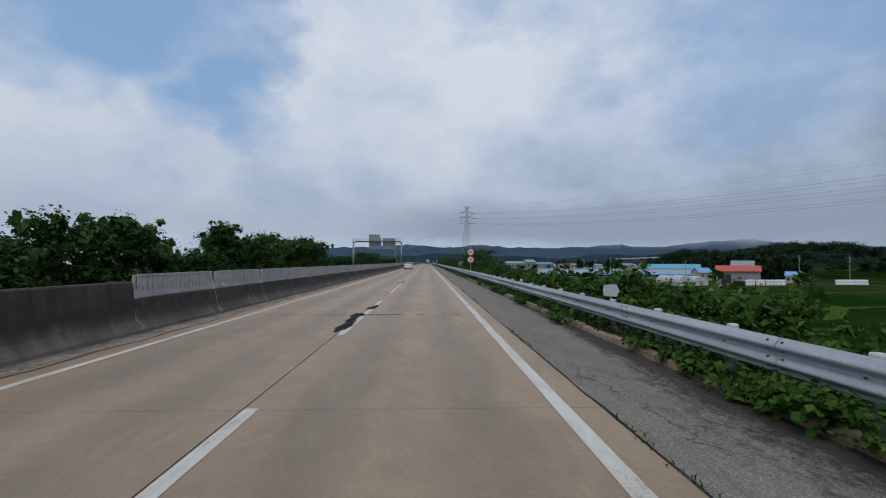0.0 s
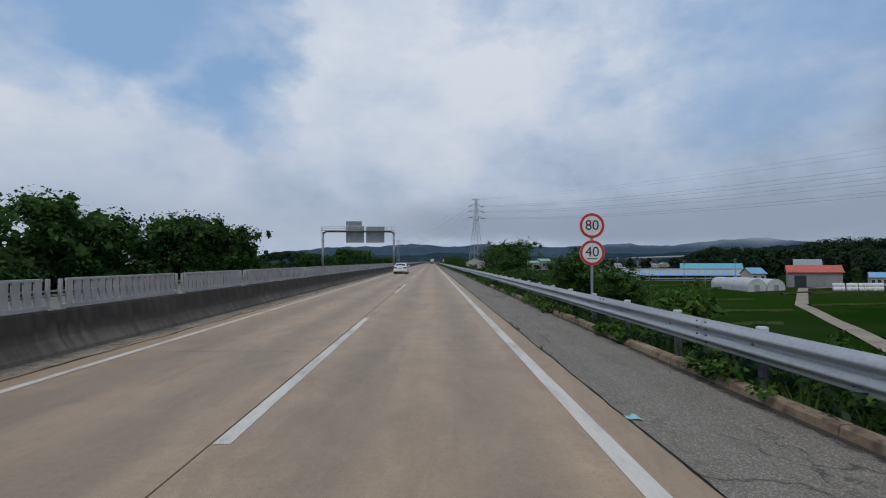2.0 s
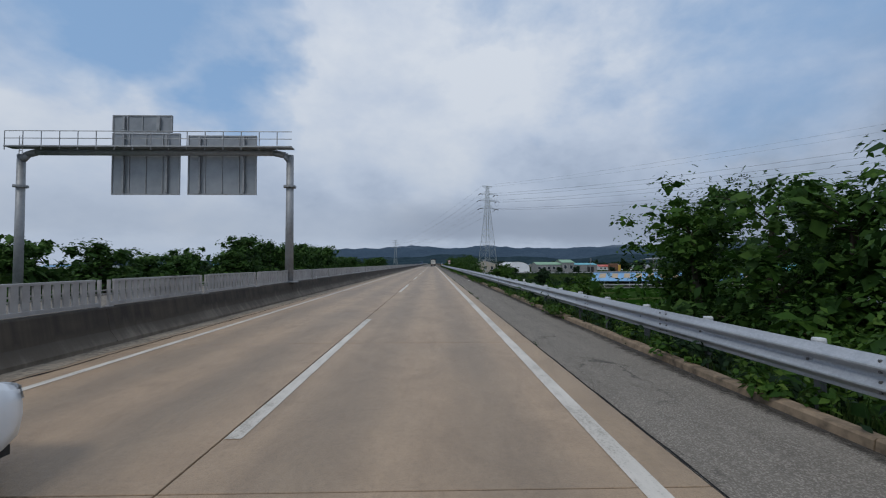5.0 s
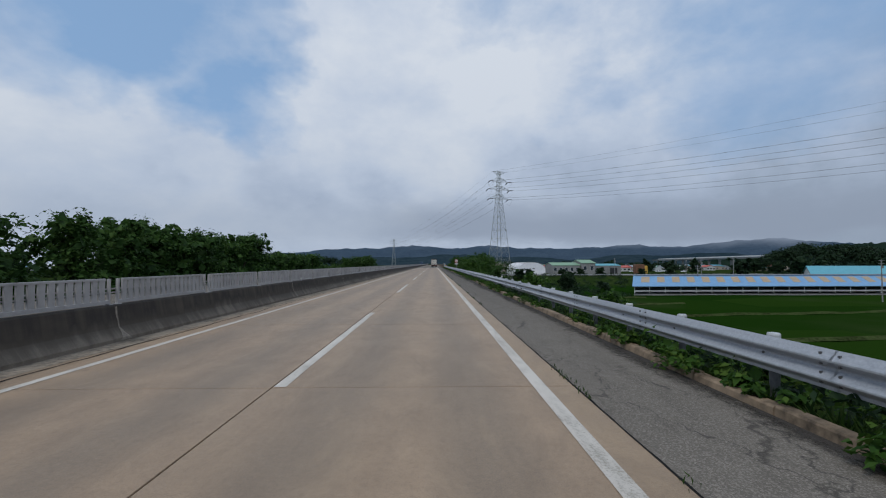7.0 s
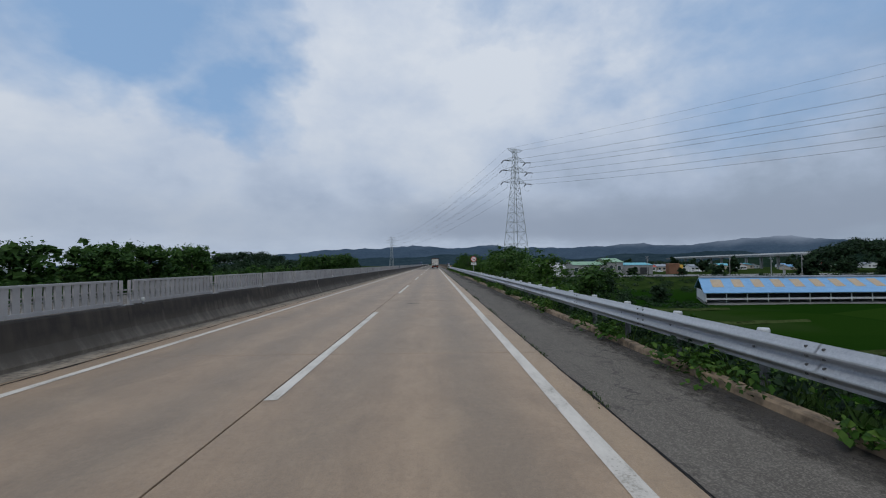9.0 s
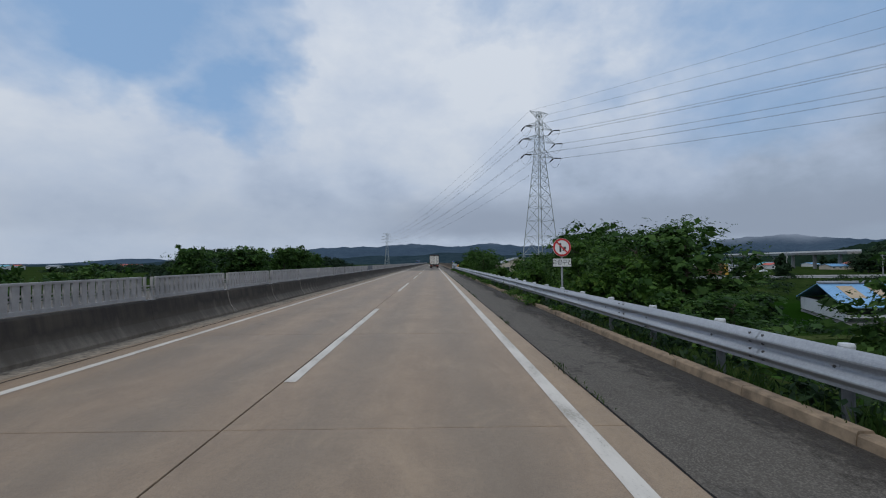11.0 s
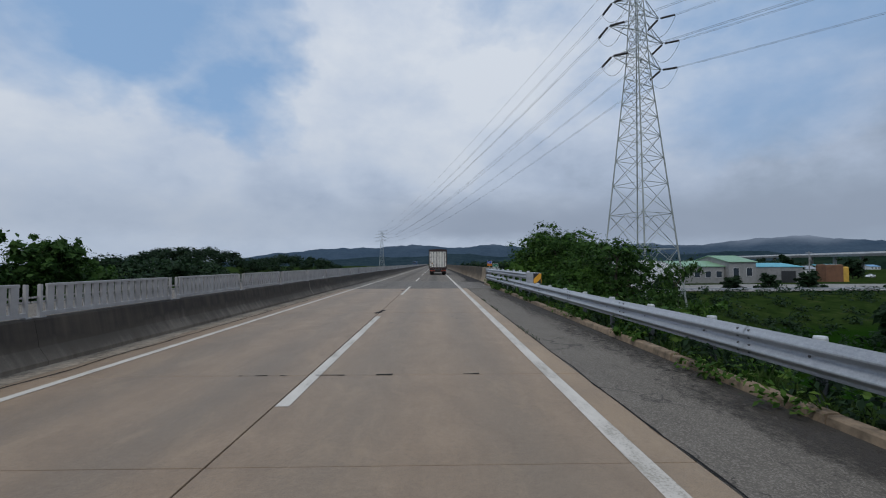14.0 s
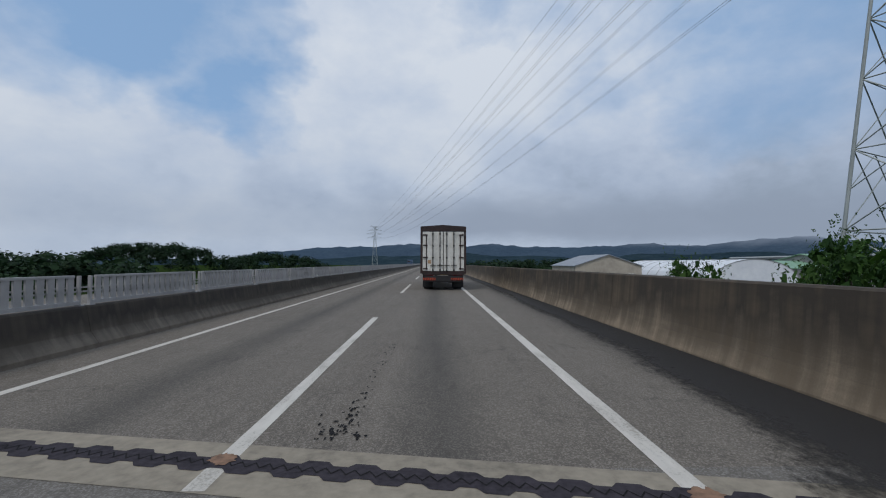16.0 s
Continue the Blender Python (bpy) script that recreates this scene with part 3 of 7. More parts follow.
def seam(x, w, wob, label, seed):
    """A dark open joint that runs along the road, uneven in width."""
    rows = []
    y = -12.0
    while y < DECK0 - 0.2:
        a = wob * noise.noise(Vector((y * 0.8, seed, 0.0))) + 0.4 * wob * noise.noise(Vector((y * 3.1, seed, 5.0)))
        h = w * (0.45 + 0.9 * abs(noise.noise(Vector((y * 1.3, seed, 9.0)))) + 0.8 * max(0.0, noise.noise(Vector((y * 4.1, seed, 2.0)))))
        rows.append([(x + a - h, y, 0.0045), (x + a + h, y, 0.0045)])
        y += 0.2
    structure("road_seam", Shape().grid(rows), MAT_TAR, label, "road joint")


seam(2.30, 0.017, 0.035, "dark open joint between concrete lane and asphalt shoulder", 3.0)
seam(-5.84, 0.030, 0.09, "dark crack along the concrete beside the median barrier", 7.0)


def gutter():
    """The rough grey strip of dried dirt and broken concrete along the foot of the median barrier."""
    rows = []
    for k in range(560):
        y = -12.0 + 0.567 * k
        w = 0.46 + 0.14 * noise.noise(Vector((y * 0.5, 1.0, 6.0))) + 0.10 * noise.noise(Vector((y * 2.3, 4.0, 6.0)))
        rows.append([(-6.42, y, 0.007), (-6.42 + 0.6 * w, y, 0.0065), (-6.42 + w, y, 0.004)])
    structure("gutter_dirt", Shape().grid(rows), MAT_GUTTER, "grey dried dirt along the foot of the median barrier", "dirt")


gutter()

# ---- median barrier with its fence ----
def barrier_profile(h):
    return [(-6.42, -0.2), (-6.42, 0.0), (-6.42, 0.08), (-6.58, 0.30), (-6.67, h - 0.03), (-6.70, h), (-6.90, h), (-6.93, h - 0.03), (-7.02, 0.30), (-7.18, 0.08), (-7.18, -0.2)]


def build_barrier():
    root = structure("median_barrier", Shape().box(-7.1, -6.5, S0, S1, -0.4, -0.02), MAT_BARRIER, "sooty cast concrete median barrier with stained joints", "barrier")
    low = Shape().along(barrier_profile(0.78), 0.004, 3.996).mesh("segment", MAT_BARRIER)
    tall = Shape().along(barrier_profile(1.20), 0.004, 3.996).mesh("segment", MAT_BARRIER)
    s = 11.45 - 4 * 9
    while s < S1:
        part("segment", tall if s < 11 else low, MAT_BARRIER, root, "", (0, s, 0))
        s += 4.0
    # pale mortar smeared over the joints, wider at the foot, missing on some
    mortar_rng = random.Random(12)
    for k in range(76):
        s = 11.45 + 4.0 * k
        if mortar_rng.random() < (0.3 if s < 40 else 0.86):
            continue
        drift = mortar_rng.uniform(-0.12, 0.12)
        foot = mortar_rng.uniform(0.05, 0.20)
        face = [(-6.415, 0.03), (-6.415, 0.085), (-6.49, 0.19), (-6.574, 0.30), (-6.612, 0.45), (-6.640, 0.60), (-6.662, 0.745)]
        rows = []
        for i, (x, z) in enumerate(face):
            c = s + drift * (1 - i / 6) ** 2 + mortar_rng.uniform(-0.012, 0.012)
            w = 0.018 + foot * max(0.0, 1 - i / 2.5) + mortar_rng.uniform(0, 0.014)
            rows.append([(x + 0.004, c - w, z), (x + 0.004, c + w, z)])
        part("mortar", Shape().grid(rows), MAT_MORTAR, root, "pale mortar smeared over a joint")
    return root


MAT_MORTAR = simple("pale_joint_mortar", (0.23, 0.20, 0.16), 0.4, 14, 0.9, 0, 0.4)
build_barrier()
FENCE0, PANEL = 11.55, 4.0


def build_fence():
    """Panels of upright steel plates between post pairs, on top of the barrier."""
    picket = Shape().box(-0.018, 0.018, -0.070, 0.070, 0.045, 0.57, 0.006).mesh("picket", MAT_FENCE)
    dull = Shape().box(-0.014, 0.014, -0.062, 0.062, 0.045, 0.57, 0.006).mesh("picket", MAT_FENCE_DARK)
    post = Shape().box(-0.03, 0.03, -0.022, 0.022, 0.0, 0.575, 0.006).box(-0.07, 0.07, -0.06, 0.06, 0.0, 0.02).mesh("post", MAT_FENCE)
    toprail = Shape().box(-0.03, 0.03, 0.265, PANEL - 0.265, 0.535, 0.585, 0.008).mesh("top_rail", MAT_FENCE)
    dull_top = Shape().box(-0.03, 0.03, 0.265, PANEL - 0.265, 0.535, 0.585, 0.008).mesh("top_rail", MAT_FENCE_DARK)
    midrail = Shape().box(-0.045, -0.020, 0.02, PANEL - 0.02, 0.335, 0.365).box(-0.045, -0.020, 0.02, PANEL - 0.02, 0.255, 0.285).mesh("cross_rail", MAT_FENCE)
    lowrail = Shape().box(-0.03, 0.03, 0.12, PANEL - 0.12, 0.025, 0.10, 0.006).mesh("bottom_rail", MAT_FENCE)
    n = int((420 - FENCE0) / PANEL)
    for i in range(n):
        s = FENCE0 + i * PANEL
        p = thing("fence_panel", (-6.80, s, 0.78), "grey steel picket fence panel bolted on the median barrier", "fence", "fence panels on the median barrier")
        part("post", post, MAT_FENCE, p, "", (0, 0.135, 0))
        part("post", post, MAT_FENCE, p, "", (0, PANEL - 0.135, 0))
        part("bottom_rail", lowrail, MAT_FENCE, p)
        if 263.0 < s < 264.5:
            tagged(p, "dull dark grey picket fence panel on the median barrier")
            part("top_rail", dull_top, MAT_FENCE_DARK, p)
            part("cross_rail", midrail, MAT_FENCE, p)
            for k in range(17):
                part("picket", dull, MAT_FENCE_DARK, p, "", (0, 0.335 + 0.208 * k, 0))
            continue
        part("top_rail", toprail, MAT_FENCE, p)
        part("cross_rail", midrail, MAT_FENCE, p)
        for k in range(17):
            part("picket", picket, MAT_FENCE, p, "", (0, 0.335 + 0.208 * k, 0))
    far = Shape()
    s = FENCE0 + n * PANEL
    far.box(-6.83, -6.77, s, S1, 1.325, 1.365).box(-6.83, -6.77, s, S1, 0.81, 0.85)
    while s < S1:
        far.box(-6.812, -6.788, s, s + 0.13, 0.825, 1.325)
        s += 0.19
    tagged(new("far_fence", far.mesh("far_fence", MAT_FENCE)), "grey steel picket fence running on along the bridge", "fence", "", "stuff")


build_fence()


def reflector(at, label):
    r = thing("road_reflector", at, label, "reflector", "reflectors along the road edges")
    part("bracket", Shape().box(-0.02, 0.02, -0.01, 0.01, -0.02, 0.06), MAT_STEEL, r)
    part("disc", Shape().lathe([(0.0, 0.0), (0.048, 0.0), (0.052, 0.006), (0.05, 0.014), (0.0, 0.02)], (0, -0.022, 0.09), (0, 1, 0), 18), MAT_REFLECT, r, "pale round reflector", (0, 0, 0), True)


MAT_REFLECT = simple("pale_reflector_plastic", (0.62, 0.62, 0.58), 0.08, 20, 0.3)
for s in (16.0, 43.0, 92.0, 124.0, 161.0, 188.0, 207.5, 256.6, 302.5, 340.0, 372.0):
    reflector((-6.68, s, 0.80), "pale round reflector on the median barrier")

# ---- guardrail, kerb and parapet ----
RAIL_X = 4.47
W_PROFILE = [(-0.004, 0.380), (-0.006, 0.418), (-0.020, 0.434), (-0.074, 0.472), (-0.084, 0.484), (-0.084, 0.500), (-0.074, 0.516), (-0.010, 0.586), (-0.004, 0.598), (-0.004, 0.612),
             (-0.012, 0.624), (-0.074, 0.670), (-0.084, 0.682), (-0.084, 0.700), (-0.074, 0.716), (-0.010, 0.790), (0.000, 0.800)]


def rail_mesh(length, lift=0.0, squeeze=1.0):
    outer = [(x, 0.80 + lift - (0.80 - z) * squeeze) for x, z in W_PROFILE]
    inner = [(x + 0.006, z) for x, z in reversed(outer)]
    return Shape().along(outer + inner, 0.0, length).mesh("rail", MAT_STEEL, False)


def build_guardrail():
    g = thing("guardrail", (RAIL_X, 0, 0), "galvanised steel guardrail with capped round posts along the shoulder", "guardrail")
    rail = rail_mesh(4.03)
    post = Shape().tube((0.12, 0, -0.9), (0.12, 0, 0.77), 0.058, 0.058, 12).mesh("post", MAT_POST, False)
    cap = Shape().lathe([(0.072, 0.765), (0.074, 0.805), (0.066, 0.826), (0.0, 0.832)], (0.12, 0, 0), (0, 0, 1), 14).mesh("post_cap", MAT_CAP)
    block = Shape().box(-0.01, 0.07, -0.05, 0.05, 0.48, 0.71, 0.005).mesh("spacer_block", MAT_STEEL)
    bolt = Shape().tube((-0.022, 0, 0.590), (0.0, 0, 0.590), 0.018, 0.014, 8).mesh("bolt", MAT_BOLT)
    lap = Shape()
    for k in range(82):
        for z in (0.452, 0.550, 0.648, 0.752):
            for y in (-0.06, 0.16):
                lap.tube((-0.060, 4 * k - 14 + y, z), (-0.03, 4 * k - 14 + y, z), 0.015, 0.015, 6)
    lap = part("splice_bolts", lap, MAT_BOLT, g)
    tagged(lap, "", "", "", "stuff")
    s = -14.0
    while s < 311:
        r = part("rail", rail, MAT_STEEL, g, "", (0.004 * (int(s) % 8 == 0), s, 0.0))
        if s > 309.5:
            r.scale = (1, (312.75 - s) / 4.03, 1)
        for d in (1.0, 3.0):
            p = part("post", post, MAT_POST, g, "", (0, s + d, 0))
            part("post_cap", cap, MAT_CAP, p, "white plastic post cap")
            part("spacer_block", block, MAT_STEEL, g, "", (0, s + d, 0))
            part("bolt", bolt, MAT_BOLT, g, "", (0, s + d, 0))
        s += 4.0
    # the bent end plates bolted to the parapet
    for z in (0.0, 0.46):
        plate = Shape().loft([[(-0.10, 312.6, 0.37 + z), (-0.085, 312.6, 0.37 + z), (-0.085, 312.6, 0.82 + z), (-0.10, 312.6, 0.82 + z)], [(0.0, 313.2, 0.37 + z), (0.015, 313.2, 0.37 + z), (0.015, 313.2, 0.82 + z), (0.0, 313.2, 0.82 + z)],
                              [(0.19, 314.0, 0.40 + z), (0.205, 314.0, 0.40 + z), (0.205, 314.0, 0.80 + z), (0.19, 314.0, 0.80 + z)]])
        plate = part("end_plate", plate, MAT_STEEL, g, "flat bolted end plate")
        for q in (0.48, 0.58, 0.68):
            part("bolt", Shape().tube((0.13, 313.85, q + z), (0.19, 313.87, q + z), 0.022, 0.022, 8), MAT_BOLT, plate)
    # the upper rail before the bridge
    up = rail_mesh(4.03, 0.46, 0.74)
    for k in range(5):
        r = part("upper_rail", up, MAT_STEEL, g, "", (0.0, 296.4 + 4 * k, 0))
        if k == 4:
            r.scale = (1, (312.75 - 312.4) / 4.03, 1)
    tallpost = Shape().tube((0.12, 0, -0.9), (0.12, 0, 1.27), 0.07, 0.07, 12).mesh("tall_post", MAT_STEEL)
    for k in range(9):
        p = part("tall_post", tallpost, MAT_STEEL, g, "", (0, 296.9 + 1.95 * k, 0))
        part("post_cap", cap, MAT_CAP, p, "", (0, 0, 0.49))
    part("box_end", Shape().loft([[(0.06, 295.62, 0.77), (0.44, 295.62, 0.77), (0.44, 295.62, 1.25), (0.06, 295.62, 1.25)],
                                  [(0.05, 295.66, 0.77), (0.45, 295.66, 0.77), (0.45, 295.66, 1.25), (0.05, 295.66, 1.25)],
                                  [(-0.092, 296.45, 0.83), (0.25, 296.45, 0.83), (0.25, 296.45, 1.262), (-0.092, 296.45, 1.262)]]), MAT_STEEL, g, "folded steel end piece")
    return g


# low posts are darker than the rails and the tall posts
MAT_POST = simple("dark_post_zinc", (0.12, 0.125, 0.13), 0.25, 5, 0.6, 0.3)
MAT_CAP = simple("white_cap_plastic", (0.50, 0.52, 0.53), 0.12, 12, 0.5)
MAT_BOLT = simple("dark_bolt_steel", (0.12, 0.12, 0.12), 0.2, 20, 0.5, 0.6)
build_guardrail()
for s in (163.7, 20.3, 118.4, 216.0, 268.0):
    reflector((RAIL_X - 0.02, s, 0.80), "pale round reflector on the guardrail")


def hazard_board():
    b = thing("hazard_board", (4.535, 295.615, 0.78), "black and yellow striped hazard board at the guardrail end", "road sign")
    part("board", Shape().box(0.0, 0.37, -0.02, 0.0, 0.0, 0.46, 0.004), MAT_BLACK, b)
    for k in range(3):
        # slanting band cut off at the edges of the board
        a0 = -0.19 + 0.21 * k
        lo, hi, z0, z1 = 0.008, 0.362, 0.008, 0.452
        band = [(lo, max(z0, lo - a0 - 0.10)), (max(lo, min(hi, a0 + 0.10 + z0)), z0), (hi, min(z1, max(z0, hi - a0 - 0.10))), (hi, min(z1, hi - a0)), (min(hi, max(lo, a0 + z1)), z1), (lo, min(z1, max(z0, lo - a0)))]
        if k == 2:
            band = band[1:5]
        part("stripe", Shape().poly([(px, -0.024, z) for px, z in band]), MAT_YELLOW, b)


MAT_BLACK = simple("black_paint", (0.02, 0.02, 0.02), 0.15, 15, 0.5)
MAT_YELLOW = simple("orange_yellow_film", (0.75, 0.36, 0.03), 0.1, 15, 0.4)
hazard_board()


def build_parapet():
    prof = [(4.52, -0.3), (4.52, 0.03), (4.565, 0.16), (4.61, 0.30), (4.645, 0.46), (4.67, 0.66), (4.69, 0.9), (4.72, 1.31), (4.76, 1.34), (4.98, 1.34), (5.02, 1.31), (5.02, -0.3)]
    root = structure("bridge_parapet", Shape().box(4.6, 5.0, 312.1, S1, -0.9, -0.02), MAT_PARAPET, "tan concrete bridge parapet with dark stains", "parapet")
    seg = Shape().along(prof, 0.01, 7.99).mesh("segment", MAT_PARAPET)
    first = Shape().along(prof, 0.0, JOINT - 312.05).mesh("segment", MAT_PARAPET_PALE)
    part("segment", first, MAT_PARAPET_PALE, root, "paler first stretch of the parapet", (0, 312.0, 0))
    part("end_block", Shape().box(4.74, 5.06, 311.55, 311.995, -0.3, 1.36, 0.03), MAT_PARAPET_PALE, root, "pale square end block")
    s = JOINT + 0.02
    while s < S1 - 8:
        part("segment", seg, MAT_PARAPET, root, "", (0, s, 0))
        s += 8.0


build_parapet()


def build_joint():
    """The scalloped rubber and steel joint between road and bridge, in its concrete bed."""
    def edge(x):
        return JOINT - 0.172 * (x + 1.0)

    def tooth(u):
        u = u % 1.0
        return min(1.0, max(0.0, 2.6 - abs(u - 0.5) * 7.5))

    def band(a, b, z, n, lo=-6.4, hi=4.5, lift=0.0):
        xs = [lo + (hi - lo) * i / n for i in range(n + 1)]
        return [[(x, edge(x) + a - lift * tooth(x / 0.39 + 0.5), z) for x in xs], [(x, edge(x) + b + lift * tooth(x / 0.39), z) for x in xs]]

    j = structure("expansion_joint", Shape().grid(band(-0.45, 0.37, 0.004, 12)), MAT_KERB_PALE, "dark scalloped steel and rubber expansion joint set in pale concrete", "expansion joint")
    part("rubber_band", Shape().grid(band(-0.085, 0.085, 0.0075, 900, -6.4, 4.5, 0.065)), MAT_COMB, j, "dark steel and rubber strip")
    zig = Shape()
    pts = [(x, edge(x) + (0.040 if i % 2 else -0.040)) for i, x in enumerate([-6.4 + 0.058 * k for k in range(187)])]
    zig.grid([[(x, y - 0.010, 0.0105) for x, y in pts], [(x, y + 0.010, 0.0105) for x, y in pts]])
    part("tooth_gap", zig, MAT_TAR, j)
    side_rng = random.Random(8)
    for x in (-1.80, -1.74, 1.80, 1.88):
        part("rust_stain", blot(side_rng, x, edge(x) + 0.06, 0.17, 0.20), MAT_RUST, j, "rust coloured stain", (0, 0, 0.004))


def blot(rng, x, s, w, l, lean=0.0):
    """A poured patch with a ragged outline."""
    n = 22
    z = 0.0065 + 0.0025 * rng.random()
    pts = []
    for k in range(n):
        a = 2 * math.pi * k / n
        r = 0.66 + 0.55 * rng.random()
        px, py = 0.5 * w * math.cos(a) * r, 0.5 * l * math.sin(a) * r
        pts.append((x + px + lean * py, s + py, z))
    return Shape().poly(pts)


MAT_RUST = simple("rust_stain", (0.22, 0.125, 0.075), 0.35, 14, 0.8)
MAT_KERB_PALE = simple("pale_joint_concrete", (0.27, 0.232, 0.175), 0.2, 8, 0.85, 0, 0.3)
MAT_COMB = simple("dark_joint_steel", (0.040, 0.034, 0.040), 0.3, 15, 0.85, 0.0, 0.3, 0.2)
build_joint()

# ---- tar and patches on the joints ----
tar_rng = np.random.default_rng(5)
tar = structure("road_repair", blot(tar_rng, -1.92, 14.85, 0.42, 1.25), MAT_TAR, "black tar poured over broken slab joints", "road repair")


def pour(spots):
    """Tar patches as (x, distance, width, length, lean)."""
    for x, s, w, l, lean in spots:
        shift = 0.1 if s < 300 and -2.1 < x < -1.7 else 0.0
        part("patch", blot(tar_rng, x + shift, s, w, l, lean), MAT_PATCH if 309 < s < 316 or 289 < s < 290 else MAT_TAR, tar)


pour([
    (-2.0, 12.4, 0.36, 1.9, 0.05), (-2.02, 13.7, 0.30, 1.6, 0.0), 
    (-1.85, 17.0, 0.30, 1.6, 0.1), (-2.0, 24.75, 0.34, 0.22, 0.0), (-2.02, 36.0, 0.34, 0.8, 0.0),
])
pour([
    (-1.9, 38.3, 0.24, 1.1, 0.1), (-1.95, 67.5, 0.34, 0.5, 0), (0.1, 99.5, 0.9, 0.05, 0), (-1.9, 138.0, 0.34, 0.55, 0.2), (-0.6, 138.1, 0.6, 0.06, 0),
    (-5.0, 155.6, 1.2, 0.05, 0), (-0.6, 196.0, 0.55, 0.10, 0),
])
pour([
    (0.75, 289.3, 0.06, 0.15, 0), (0.62, 289.9, 0.045, 0.12, 0), (-1.99, 291.10, 0.24, 0.62, 0.15), (-1.89, 291.65, 0.15, 0.60, 0.12), (-1.95, 303.4, 0.28, 0.4, 0),
])



def tar_line(x0, x1, s, width, seed, broken=0.0):
    """Tar that follows a slab joint, ragged, wider in places and here and there missing."""
    rows = []
    n = int((x1 - x0) / 0.06)
    for i in range(n + 1):
        x = x0 + (x1 - x0) * i / n
        v = noise.fractal(Vector((x * 2.3, seed, 0.0)), 0.8, 2.0, 4)
        w = width * max(0.0, 0.55 + 0.9 * v + 0.35 * noise.noise(Vector((x * 14, seed, 3.0))))
        gone = noise.noise(Vector((x * 1.7, seed, 8.0))) < broken - 0.6 or w < 0.004
        c = s + 0.05 * noise.fractal(Vector((x * 1.1, seed, 5.0)), 0.9, 2.0, 3)
        if not gone:
            rows.append([(x, c - w, 0.0062), (x, c + w, 0.0062)])
        if (gone or i == n) and len(rows) > 1:
            part("patch", Shape().grid(rows), MAT_TAR, tar)
        if gone:
            rows = []


tar_line(-5.3, -1.7, 14.88, 0.055, 1.0, 0.35)
tar_line(-1.9, -0.9, 14.90, 0.10, 2.0)
tar_line(-0.9, 1.3, 14.95, 0.045, 3.0, 0.45)
tar_line(-5.2, -0.5, 36.02, 0.035, 4.0, 0.5)
tar_line(-5.2, -1.2, 24.74, 0.016, 9.0, 0.55)
for k in range(6):
    tar_line(-2.9 + 0.85 * k, -2.15 + 0.85 * k, 282.65, 0.022 + 0.012 * (k % 3), 5.0 + 3.1 * k, 0.62)
tar_line(-1.6, 0.4, 83.3, 0.012, 6.0, 0.7)

# tar drips scattered on the deck just past the joint
drip_rng = random.Random(31)
for k in range(200):
    u = drip_rng.random()
    if k < 100:
        x, s = -0.93 + drip_rng.gauss(0, 0.10), 319.22 + drip_rng.gauss(0, 0.18)
    else:
        s = 319.6 + 4.5 * u * u
        x = -0.93 + 0.025 * (s - 319.6) + drip_rng.gauss(0, 0.05)
    if k % 2:
        # a second trail of drips before the joint
        s = 308.4 + 6.5 * drip_rng.random() ** 1.4
        x = -0.93 + 0.018 * (s - 308.4) + drip_rng.gauss(0, 0.045)
    part("patch", blot(drip_rng, x, max(s, 319.0) if s > 316 else s, 0.014 + 0.035 * drip_rng.random() ** 2, 0.03 + 0.09 * drip_rng.random() ** 2), MAT_TAR, tar)


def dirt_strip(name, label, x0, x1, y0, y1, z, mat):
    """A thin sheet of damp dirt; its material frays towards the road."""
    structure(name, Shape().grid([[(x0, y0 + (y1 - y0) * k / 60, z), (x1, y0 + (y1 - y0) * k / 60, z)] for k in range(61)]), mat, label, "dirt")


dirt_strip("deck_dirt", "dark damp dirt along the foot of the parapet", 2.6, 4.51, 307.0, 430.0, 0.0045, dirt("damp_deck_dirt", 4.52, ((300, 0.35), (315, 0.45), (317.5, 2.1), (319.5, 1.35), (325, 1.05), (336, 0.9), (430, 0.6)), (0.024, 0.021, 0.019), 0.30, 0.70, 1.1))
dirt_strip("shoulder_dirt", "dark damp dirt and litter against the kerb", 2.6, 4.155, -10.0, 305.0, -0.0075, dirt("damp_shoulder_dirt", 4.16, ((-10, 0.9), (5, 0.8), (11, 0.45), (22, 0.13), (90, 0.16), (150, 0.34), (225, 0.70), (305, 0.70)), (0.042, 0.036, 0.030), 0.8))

# ---- litter on the shoulder ----
def litter(x, s, w, mat, label, seed):
    """A crumpled scrap of film."""
    rng = random.Random(seed)
    rows = [[(x + w * (i / 4 - 0.5) + rng.uniform(-0.02, 0.02), s + w * 0.7 * (j / 4 - 0.5) + rng.uniform(-0.02, 0.02), 0.004 + 0.035 * rng.random() * (1 if 0 < i < 4 and 0 < j < 4 else 0.2)) for i in range(5)] for j in range(5)]
    tagged(new("plastic_scrap", Shape().grid(rows).mesh("plastic_scrap", mat)), label, "litter", "litter on the shoulder")


litter(2.37, 43.99, 0.16, simple("teal_film", (0.22, 0.42, 0.43), 0.2, 20, 0.4), "crumpled pale teal plastic scrap on the asphalt shoulder", 1)
litter(3.67, 139.9, 0.24, simple("white_film", (0.62, 0.62, 0.60), 0.15, 20, 0.5), "crumpled white plastic scrap on the asphalt shoulder", 2)
litter(3.83, 309.27, 0.10, simple("pale_paper", (0.55, 0.53, 0.50), 0.15, 20, 0.7), "small pale paper scrap on the asphalt shoulder", 3)

